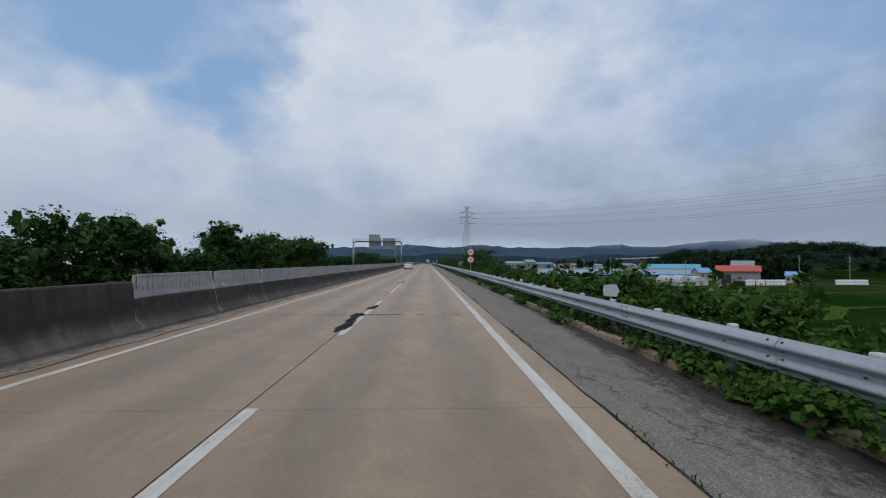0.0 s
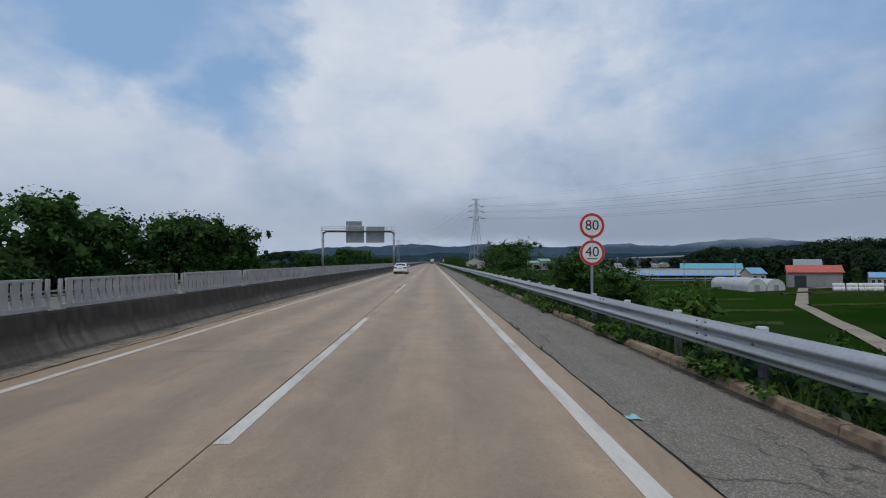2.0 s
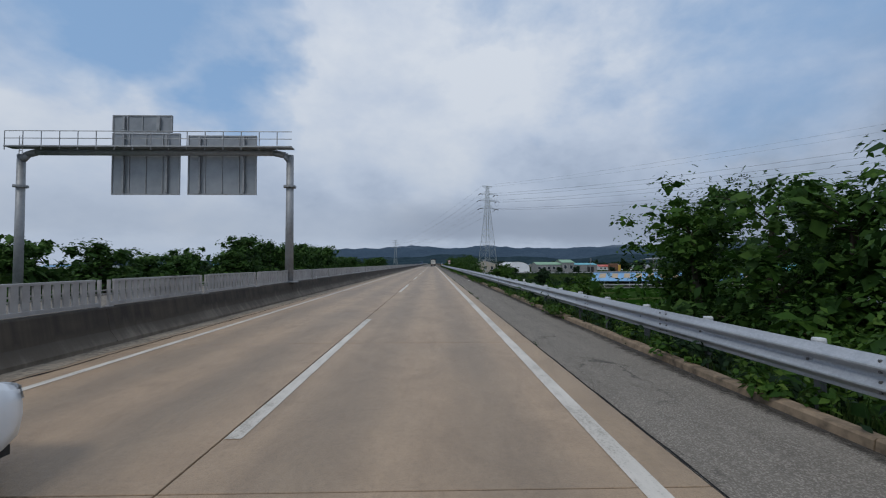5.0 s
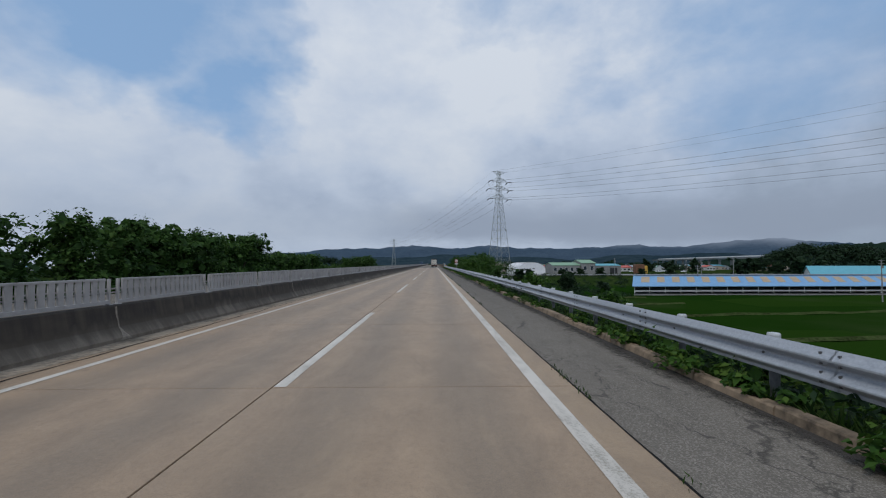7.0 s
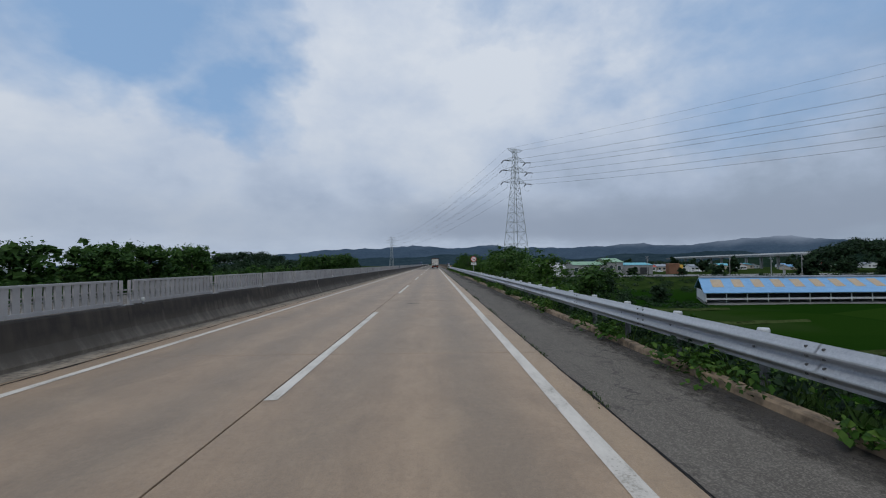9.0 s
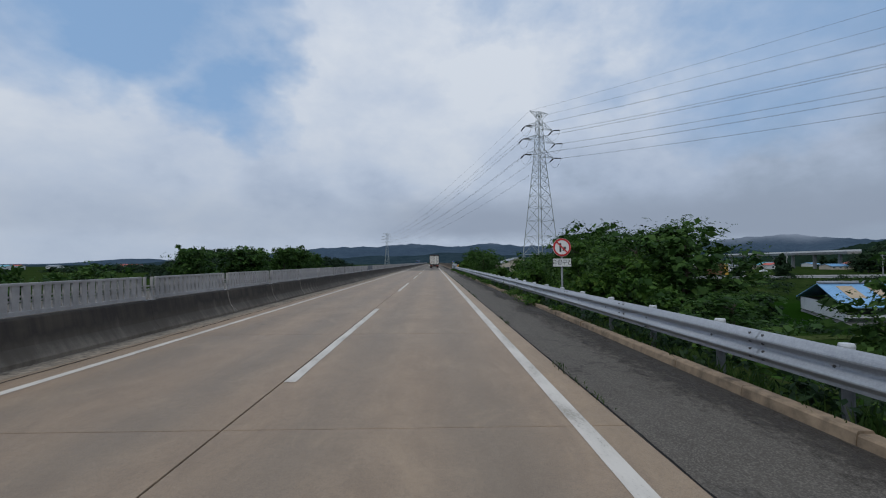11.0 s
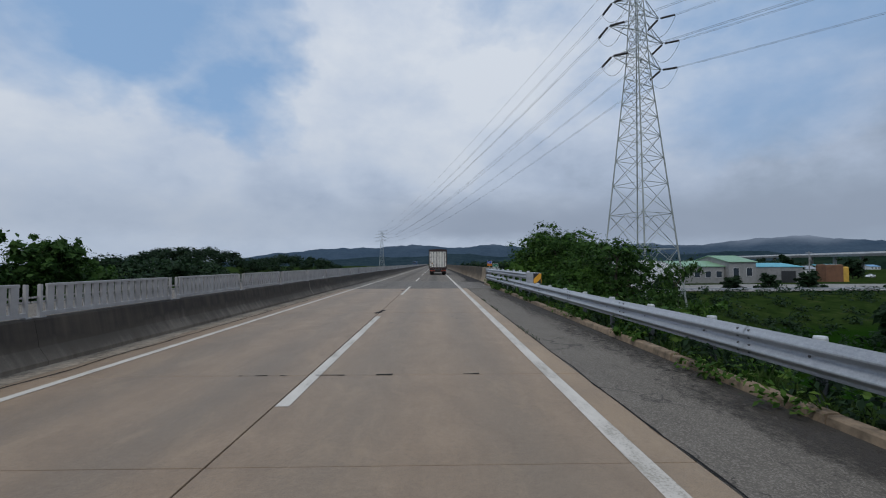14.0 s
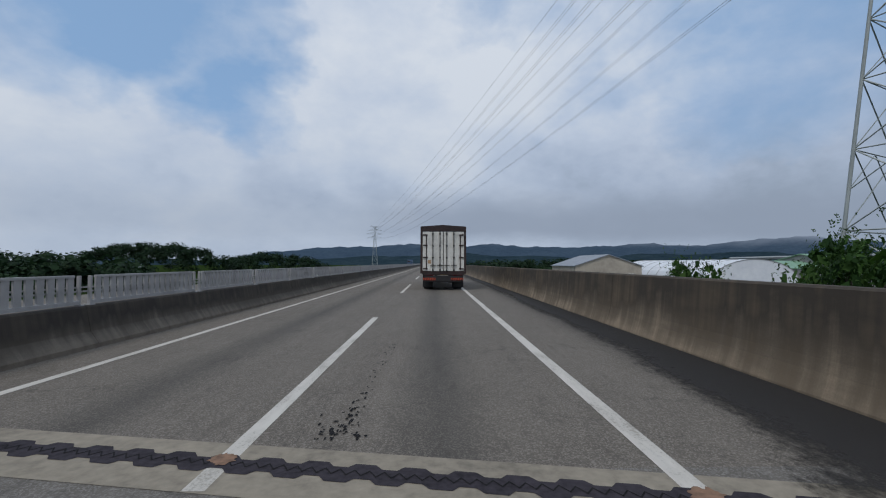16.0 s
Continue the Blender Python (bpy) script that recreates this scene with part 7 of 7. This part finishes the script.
BUSHES = [tree_parts(43, 7.0, 3.4, 3000, 0.10, MAT_LEAF_PALE, 0.08, 34, 260, 0.5), tree_parts(44, 7.0, 3.8, 3000, 0.10, MAT_LEAF, 0.08, 34, 260, 0.5)]
tree_rng = np.random.default_rng(77)


def grow(kinds, name, label, group, x, s, top, wide=1.0):
    """A tree whose crown reaches the height top over the road."""
    z = ground_height(x, s)
    h = max(2.0, top - z)
    if kinds is SHRUBS and h > 4.0:
        kinds = BUSHES
    own = random.Random(int(abs(x) * 97 + s * 131))
    kind = kinds[own.randrange(len(kinds))]
    k = h / kind[2]
    w = wide * (k if kinds is SHRUBS else (0.35 + 0.60 * k)) * (0.88 + 0.22 * own.random())
    make_tree(name, kind, label, group, (x, s, z), (w, w, k), own.random() * 6.28)


LEFT_LABEL = "leafy dark green roadside tree beyond the opposite carriageway"


def left_row(s0, s1, step, x0, x1, top0, top1, wide=1.0):
    row_rng = random.Random(int(s0 * 7 + s1))
    s = s0
    while s < s1:
        grow(ROW_TREES, "roadside_tree", LEFT_LABEL, "trees along the opposite carriageway", x0 + (x1 - x0) * row_rng.random(), s, top0 + (top1 - top0) * row_rng.random(), wide)
        s += step * (0.75 + 0.5 * row_rng.random())


left_row(14, 28, 4.0, -25, -21, 2.4, 3.4)
left_row(31, 38.5, 3.0, -24.5, -21.5, 4.7, 5.3)
left_row(40, 45, 3.0, -25, -21.5, 2.4, 3.0)
left_row(48.5, 78, 3.6, -24.5, -21, 4.8, 6.2)
left_row(78, 91, 2.6, -24, -21.8, 5.5, 6.5)
left_row(20, 86, 12.0, -29, -25.5, 3.4, 5.2)
left_row(124, 150, 4.2, -25, -21, 2.2, 3.6)
left_row(150, 182, 3.6, -24.5, -21, 4.2, 5.4)
left_row(182, 195.8, 3.2, -24.5, -21.5, 4.9, 5.5)
left_row(203, 225, 4.0, -26, -21.5, 2.9, 3.9)
left_row(225, 252, 6.0, -27, -22, 1.0, 2.0)
left_row(258.6, 264, 2.8, -25, -22, 3.0, 3.6, 0.85)
for x, s, top in ((-23.0, 270.6, 3.5), (-22.8, 272.8, 3.8)):
    grow(ROW_TREES, "roadside_tree", LEFT_LABEL, "trees along the opposite carriageway", x, s, top, 1.3)
left_row(287, 301, 3.2, -25, -21.5, 3.9, 4.6)
left_row(301.6, 305.5, 2.2, -25, -23, 3.0, 3.5, 0.85)
left_row(306, 309, 2.0, -25, -23, 1.7, 2.1, 0.8)



def left_scrub():
    """Close low growth that fills the foot of the row beyond the opposite carriageway."""
    rng = np.random.default_rng(91)
    n = 520
    s = 12 + 298 * rng.random(n)
    x = -24.5 + 4.5 * rng.random(n)
    high = np.array([1.1 if (b < 97 or 124 < b < 204) else (0.2 if b < 124 or 256 < b < 310 else -0.7) for b in s])
    z = high - 2.6 * rng.random(n)
    ob = new("roadside_scrub", quads("roadside_scrub", leaves(rng, np.stack([x, s, z, 0.8 + 0.5 * rng.random(n)], axis=1), 1.0, 20000, 0.24, 0.3, 0.8, 0.5, 0.35), MAT_LEAF))
    tagged(ob, "close dark green scrub at the foot of the roadside trees", "scrub", "", "stuff")


left_scrub()
RIGHT_LABEL = "leafy green tree on the embankment behind the guardrail"


def right_patch(s0, s1, x0, x1, top0, top1, n, kinds=NEAR_TREES):
    patch_rng = random.Random(int(s0 * 11 + s1 + 3 * n))
    for i in range(n):
        s = s0 + (s1 - s0) * (i + patch_rng.random()) / n
        grow(kinds, "embankment_tree" if kinds is NEAR_TREES else "shrub", RIGHT_LABEL if kinds is NEAR_TREES else "bright green shrub on the embankment slope", "trees on the embankment" if kinds is NEAR_TREES else "shrubs on the embankment",
             x0 + (x1 - x0) * patch_rng.random(), s, top0 + (top1 - top0) * patch_rng.random(), 0.95 if kinds is SHRUBS else 1.15)


right_patch(4, 17, 6.4, 8.0, 0.3, 0.9, 6, SHRUBS)
right_patch(17, 25, 6.6, 8.5, 1.0, 1.9, 5, SHRUBS)
right_patch(26.6, 31.6, 7.0, 8.0, 0.8, 1.3, 4, SHRUBS)
right_patch(32, 52, 6.8, 9.5, -0.9, 0.0, 6, SHRUBS)
right_patch(62.5, 66, 9.8, 11.2, 1.2, 1.8, 2)
right_patch(66.5, 72, 9.8, 11.5, 2.2, 2.8, 4)
right_patch(84, 90, 9.5, 11.5, 0.6, 1.3, 4)
right_patch(90, 95, 10.0, 12.0, 0.8, 1.4, 2)
right_patch(96, 99, 10.5, 11.5, 2.4, 3.2, 2)
right_patch(76, 120, 7.5, 9.5, -1.4, -0.3, 9, SHRUBS)
right_patch(99.5, 118.5, 10.5, 13.5, 4.3, 5.4, 8)
right_patch(124, 150, 9.0, 12.0, -0.8, 0.2, 4, SHRUBS)
right_patch(136, 140, 6.4, 7.0, 0.8, 1.3, 2, SHRUBS)
right_patch(150, 210, 7.5, 11.0, -2.0, -0.4, 10, SHRUBS)
right_patch(206, 236, 8.5, 11.5, 0.8, 3.0, 7)
right_patch(234, 246, 9.0, 12.0, 3.0, 3.8, 6)
right_patch(245.5, 251.5, 10.8, 12.6, 4.1, 4.6, 5)
right_patch(254.5, 262, 9.0, 11.0, 1.9, 2.7, 8)
right_patch(264, 286, 8.5, 12.0, -3.2, -1.6, 6, SHRUBS)
right_patch(308, 319, 11.2, 12.6, 3.8, 4.8, 5)
right_patch(308, 322, 7.6, 8.4, 1.3, 2.2, 6, SHRUBS)
right_patch(244, 252, 9.4, 10.2, 2.2, 2.8, 4)
right_patch(230, 262, 6.8, 8.0, 0.2, 0.9, 10, SHRUBS)
for x, s, top in ((9.7, 298.6, 3.1), (9.9, 300.7, 3.1), (9.6, 302.6, 2.4), (11.9, 297.2, 2.0), (9.0, 306.4, 2.5), (9.2, 308.4, 3.8), (9.6, 311.0, 4.8), (9.8, 313.6, 5.0), (9.3, 316.0, 4.3), (9.0, 318.6, 3.4), (8.8, 321.2, 2.5), (12.6, 326.8, 2.5), (13.6, 328.6, 2.9), (13.9, 330.2, 2.6), (13.4, 336.8, 2.3)):
    grow(NEAR_TREES, "embankment_tree", RIGHT_LABEL, "trees on the embankment", x, s, top, 1.0 if 305 < s < 325 else (0.92 if 298 < s < 305 else 0.62))
for x, s, top in ((8.6, 299.4, 1.5), (8.4, 302.4, 1.4), (8.8, 305.6, 1.6), (9.6, 295.6, 0.4), (10.6, 293.2, 0.2), (11.5, 270.0, 1.5), (12.5, 273.2, 1.2), (13.2, 268.6, 0.9), (14.5, 271.0, 0.6), (10.6, 274.6, -0.3)):
    grow(BUSHES, "shrub", "bright green shrub on the embankment slope", "shrubs on the embankment", x, s, top, 0.8)
right_patch(345, 362, 20.0, 27.0, -2.0, 0.5, 4)

# dark trees of the valley and the far woods
for i in range(46):
    x, s = 150 + 300 * tree_rng.random(), 330 + 330 * tree_rng.random()
    grow(FAR_TREES, "valley_tree", "dark green tree in the valley", "trees of the valley", x, s, 1.0 + 5 * tree_rng.random())
for x, s, top in ((204, 300, 8), (216, 306, 9), (226, 298, 8), (238, 310, 9), (250, 300, 9.5), (262, 312, 10), (196, 262, 4), (205, 258, 5), (215, 262, 6), (228, 258, 6), (60, 330, -2), (56, 318, -2), (64, 300, -5),
                  (72, 380, -1.5), (84, 384, -1), (96, 386, -0.5), (150, 300, -4), (120, 386, -1), (134, 380, 0.5), (52, 372, -1), (44, 360, -1)):
    grow(FAR_TREES, "valley_tree", "dark green tree in the valley", "trees of the valley", x, s, top)
for i in range(30):
    x, s = -60 - 240 * tree_rng.random(), 120 + 480 * tree_rng.random()
    grow(FAR_TREES, "valley_tree", "dark green tree in the valley", "trees of the valley", x, s, -3.5 + 4 * tree_rng.random())


def knoll(x, s, w, d, top, n, label):
    """A wooded rise: close crowns over a mound."""
    rng = np.random.default_rng(int(abs(x)))
    clumps = []
    for _ in range(n):
        a, r = rng.random() * 6.28, rng.random() ** 0.5
        px, py = r * math.cos(a), r * math.sin(a)
        h = (1 - r * r) ** 0.5
        clumps.append((x + px * w, s + py * d, FIELD + 1 + (top - FIELD - 2) * (0.15 + 0.8 * h) * (0.85 + 0.2 * rng.random()), 3.6 + 2.2 * rng.random()))
    ob = new("far_wood", quads("far_wood", np.concatenate([leaves(rng, clumps, 1.0, n * 150, 0.40, 0.3, 1.0, 0.85, 0.2), leaves(rng, clumps, 0.8, n * 36, 1.0, 0.2, 1.0, 0.8)]), MAT_LEAF_FAR))
    tagged(ob, label, "wood", "", "stuff")


knoll(-176, 592, 52, 30, 13.5, 130, "dark wooded rise across the valley")
knoll(-250, 570, 60, 30, 0.5, 80, "low dark wood across the valley")
knoll(-118, 640, 40, 30, 8.5, 80, "low dark wood across the valley")
knoll(-95, 420, 32, 22, 3.2, 80, "low dark wood across the valley")
knoll(290, 452, 54, 26, 16.5, 170, "dark wood behind the village")
knoll(205, 560, 60, 30, 2.0, 70, "low dark wood behind the village")
knoll(318, 345, 80, 45, 19.0, 200, "dark wooded hill beside the village")
knoll(60, 560, 60, 25, 3.0, 90, "low dark wood across the valley")


def slope_cover():
    """Climbing weeds and grass over the slopes behind the guardrail."""
    rng = np.random.default_rng(9)
    n = 5200
    s = -12 + 326 * rng.random(n)
    x = 4.75 + 6.5 * rng.random(n) ** 1.4
    d = np.array([noise.noise(Vector((a * 0.3, b * 0.12, 5.0))) for a, b in zip(x, s)])
    keep = (d > -0.25)
    s, x, d = s[keep], x[keep], d[keep]
    z = np.array([ground_height(a, b) for a, b in zip(x, s)]) + 0.10 + 0.30 * rng.random(len(s)) + 0.35 * np.maximum(d, 0)
    clumps = np.stack([x, s, z, 0.32 + 0.35 * rng.random(len(s))], axis=1)
    ob = new("slope_weeds", quads("slope_weeds", leaves(rng, clumps, 1.0, 70000, 0.11, 0.2, 0.9, 0.6), MAT_WEED))
    tagged(ob, "climbing weeds and grass covering the embankment slope", "weeds", "", "stuff")


slope_cover()


def creeper_bank(s0, s1, x0, x1, top0, top1, n, seed):
    """A bank overgrown by broad-leaved creepers, whose height swells from place to place."""
    rng = np.random.default_rng(seed)
    s = s0 + (s1 - s0) * rng.random(n)
    x = x0 + (x1 - x0) * rng.random(n)
    swell = np.array([noise.noise(Vector((a * 0.4, b * 0.35, seed))) for a, b in zip(x, s)])
    z = top0 + (top1 - top0) * np.clip(0.5 + swell, 0, 1) - 0.55 * rng.random(n) ** 2 - 0.22 * (x - x0)
    cl = np.stack([x, s, z - 0.25, 0.22 + 0.22 * rng.random(n)], axis=1)
    low = cl.copy()
    low[:, 2] -= 0.55
    low[:, 3] *= 1.7
    pts = np.concatenate([leaves(rng, cl, 1.0, n * 34, 0.095, 0.25, 0.9, 0.72, 0.3), leaves(rng, low, 0.8, n * 12, 0.15, 0.2, 0.6, 0.6)])
    ob = new("creeper_bank", quads("creeper_bank", pts, MAT_WEED))
    tagged(ob, "broad-leaved green creepers heaped on the bank behind the guardrail", "weeds", "creeper banks", "stuff")


creeper_bank(3.0, 17.0, 5.5, 8.2, 0.5, 1.0, 260, 3)
creeper_bank(17.0, 34.0, 5.4, 8.0, 0.2, 1.0, 240, 4)
creeper_bank(34.0, 84.0, 5.4, 7.4, -0.5, 0.35, 300, 5)
creeper_bank(126.0, 176.0, 5.4, 7.2, -0.6, 0.45, 260, 6)
creeper_bank(289.5, 312.0, 5.2, 8.0, 0.1, 0.9, 320, 7)


def kerb_weeds():
    """Broad-leaved creepers that come out under the rail and over the kerb."""
    rng = np.random.default_rng(15)
    n = 120
    for i in range(n):
        s = -4 + 316 * (i + rng.random()) / n
        if noise.noise(Vector((s * 0.06, 2.0, 0.0))) < (-0.16 if 12 < s < 140 else -0.30):
            continue
        r = 0.15 + 0.32 * rng.random() ** 1.5
        out = 4.42 - 0.34 * rng.random() ** 1.3
        cl = [(out + rng.normal() * 0.10, s + rng.normal() * r * 1.8, max(0.04, 0.13 - 0.3 * max(0.0, 4.2 - out)) + r * 0.4 * rng.random(), r * (0.5 + 0.5 * rng.random())) for _ in range(7)]
        ob = new("weed_tuft", quads("weed_tuft", leaves(rng, cl, 1.0, int(90 + 620 * r), 0.042 + 0.026 * rng.random(), 0.3, 0.9, 0.65), MAT_WEED))
        tagged(ob, "green creeping weeds growing over the kerb", "weeds", "weeds along the kerb", "stuff")


kerb_weeds()


def kerb_clump(s, out, r, high, seed):
    """A thick clump that hides the kerb."""
    rng = np.random.default_rng(seed)
    cl = [(out + 0.22 * rng.random() + 0.04 * rng.normal(), s + rng.normal() * r, 0.08 + high * rng.random(), 0.10 + 0.10 * rng.random()) for _ in range(14)]
    ob = new("weed_tuft", quads("weed_tuft", leaves(rng, cl, 1.0, 420, 0.050, 0.3, 0.9, 0.6), MAT_WEED))
    tagged(ob, "green creeping weeds growing over the kerb", "weeds", "weeds along the kerb", "stuff")


for k, (s, out, r, high) in enumerate(((3.6, 4.02, 0.5, 0.30), (4.6, 4.05, 0.5, 0.34), (5.6, 4.10, 0.4, 0.30), (7.4, 4.12, 0.3, 0.22), (12.9, 3.75, 0.30, 0.16), (23.6, 4.05, 0.5, 0.25), (48.4, 4.08, 0.30, 0.22), (45.2, 4.1, 0.4, 0.20),
                                       (56.2, 4.1, 0.5, 0.22), (73.2, 4.12, 0.5, 0.25), (75.0, 4.1, 0.6, 0.30), (134.5, 4.05, 0.5, 0.25), (144.6, 4.1, 0.4, 0.22), (164.2, 4.1, 0.7, 0.30), (166.5, 4.1, 0.5, 0.25), (274.3, 4.08, 0.35, 0.18))):
    kerb_clump(s, out, r, high, 400 + k)


def undergrowth():
    """The close growth between the kerb and the slope, under the guardrail, its shade put into a darker leaf colour,
    and vines that climb it near the bridge.
    """
    rng = np.random.default_rng(61)
    n = 3400
    s = -11 + 322 * rng.random(n)
    x = 4.40 + 0.95 * rng.random(n) ** 1.3
    d = np.array([noise.noise(Vector((0.0, b * 0.11, 8.0))) for b in s])
    z = -0.02 + (0.36 + 0.26 * d) * rng.random(n)
    cl = np.stack([x, s, z, 0.15 + 0.12 * rng.random(n)], axis=1)
    ob = new("undergrowth", quads("undergrowth", leaves(rng, cl, 1.0, 56000, 0.062, 0.25, 0.5, 0.5), MAT_LEAF_FAR))
    tagged(ob, "close undergrowth beneath the guardrail, shade put into its dark leaves", "weeds", "", "stuff")
    vines = [(4.42 + 0.08 * rng.normal(), 297.5 + 12 * rng.random(), 0.55 + 0.35 * rng.random(), 0.07 + 0.07 * rng.random()) for _ in range(8)]
    ob = new("climbing_vine", quads("climbing_vine", leaves(rng, vines, 1.0, 110, 0.07, 0.3, 0.4, 0.65), MAT_WEED))
    tagged(ob, "green vine leaves hanging over the guardrail", "weeds", "", "stuff")


undergrowth()


def verge():
    """Rough grass between the kerb and the guardrail posts, and tufts in the slab joint."""
    rng = np.random.default_rng(33)
    n = 26000
    y = -10 + 321 * rng.random(n)
    x = 4.37 + 0.35 * rng.random(n)
    d = np.array([noise.noise(Vector((a * 0.8, b * 0.25, 1.0))) for a, b in zip(x[::20], y[::20])]).repeat(20)[:n]
    h = 0.14 + 0.18 * np.clip(d + 0.4, 0, 1) + 0.06 * rng.random(n)
    ob = new("verge_grass", quads("verge_grass", blades(rng, x, y, np.full(n, -0.14), h + 0.12, 0.014), MAT_GRASS))
    tagged(ob, "rough dark grass along the guardrail posts", "grass", "", "stuff")
    m = 7600
    y = -8 + 312 * rng.random(m)
    keep = np.array([noise.noise(Vector((7.0, b * 0.33, 2.0))) for b in y]) > 0.12
    y = y[keep]
    x = 2.31 + 0.035 * rng.normal(size=len(y))
    ob = new("joint_grass", quads("joint_grass", blades(rng, x, y, np.full(len(y), -0.01), np.full(len(y), 0.07), 0.008), MAT_GRASS))
    tagged(ob, "small grass tufts in the road joint", "grass", "", "stuff")


verge()


def scrub_belt():
    """Dark scrub on the bank below the local road."""
    rng = np.random.default_rng(62)
    n = 560
    x = 22 + 230 * rng.random(n)
    s = 338 + 36 * rng.random(n)
    x[420:] = 36 + 32 * rng.random(140)
    s[420:] = 282 + 56 * rng.random(140)
    z = np.array([ground_height(a, b) for a, b in zip(x, s)]) - 0.2 + 1.0 * rng.random(n) ** 2
    ob = new("bank_scrub", quads("bank_scrub", leaves(rng, np.stack([x, s, z, 1.2 + 1.4 * rng.random(n)], axis=1), 1.0, 36000, 0.42), MAT_LEAF_FAR))
    tagged(ob, "dark scrub on the bank below the local road", "scrub", "", "stuff")


scrub_belt()

# ---- the pieces of road and kerb ----
slab_rng = random.Random(4)
near_slab = Shape().box(-1.84, 2.29, 0.009, 5.941, -0.058, 0.0, 0.004).mesh("slab", MAT_ROAD)
left_slab = Shape().box(-6.41, -1.86, 0.009, 5.941, -0.058, 0.0, 0.004).mesh("slab", MAT_ROAD)
# the slabs were cast in runs of slightly different length: where a run begins, and its number of slabs
RUNS = ((-29.65, 7), (11.95, 2), (24.73, 5), (53.31, 5), (83.28, 10), (143.67, 3), (162.09, 15), (250.51, 5), (279.66, 1), (282.65, 1), (291.10, 2), (301.64, 1), (DECK0, 0))
for (s, count), (end, _) in zip(RUNS, RUNS[1:]):
    pitch = (end - s) / count
    for k in range(count):
        for m in (near_slab, left_slab):
            o = part("slab", m, MAT_ROAD, road, "", (0, s + pitch * k, slab_rng.uniform(-0.0015, 0.0015)))
            o.scale = (1, pitch / 5.95, 1)
kerb = structure("kerb", Shape().box(4.18, 4.34, S0, 313.0, -0.4, -0.02), MAT_KERB, "low weathered concrete kerb along the shoulder", "kerb")
stone = Shape().along([(4.16, -0.02), (4.175, 0.095), (4.195, 0.118), (4.335, 0.118), (4.35, 0.095), (4.35, -0.02)], 0.008, 1.492).mesh("kerb_stone", MAT_KERB)
s = -12.0
while s < 312:
    o = part("kerb_stone", stone, MAT_KERB, kerb, "", (slab_rng.uniform(-0.012, 0.012), s, slab_rng.uniform(-0.03, 0.004)))
    s += 1.5
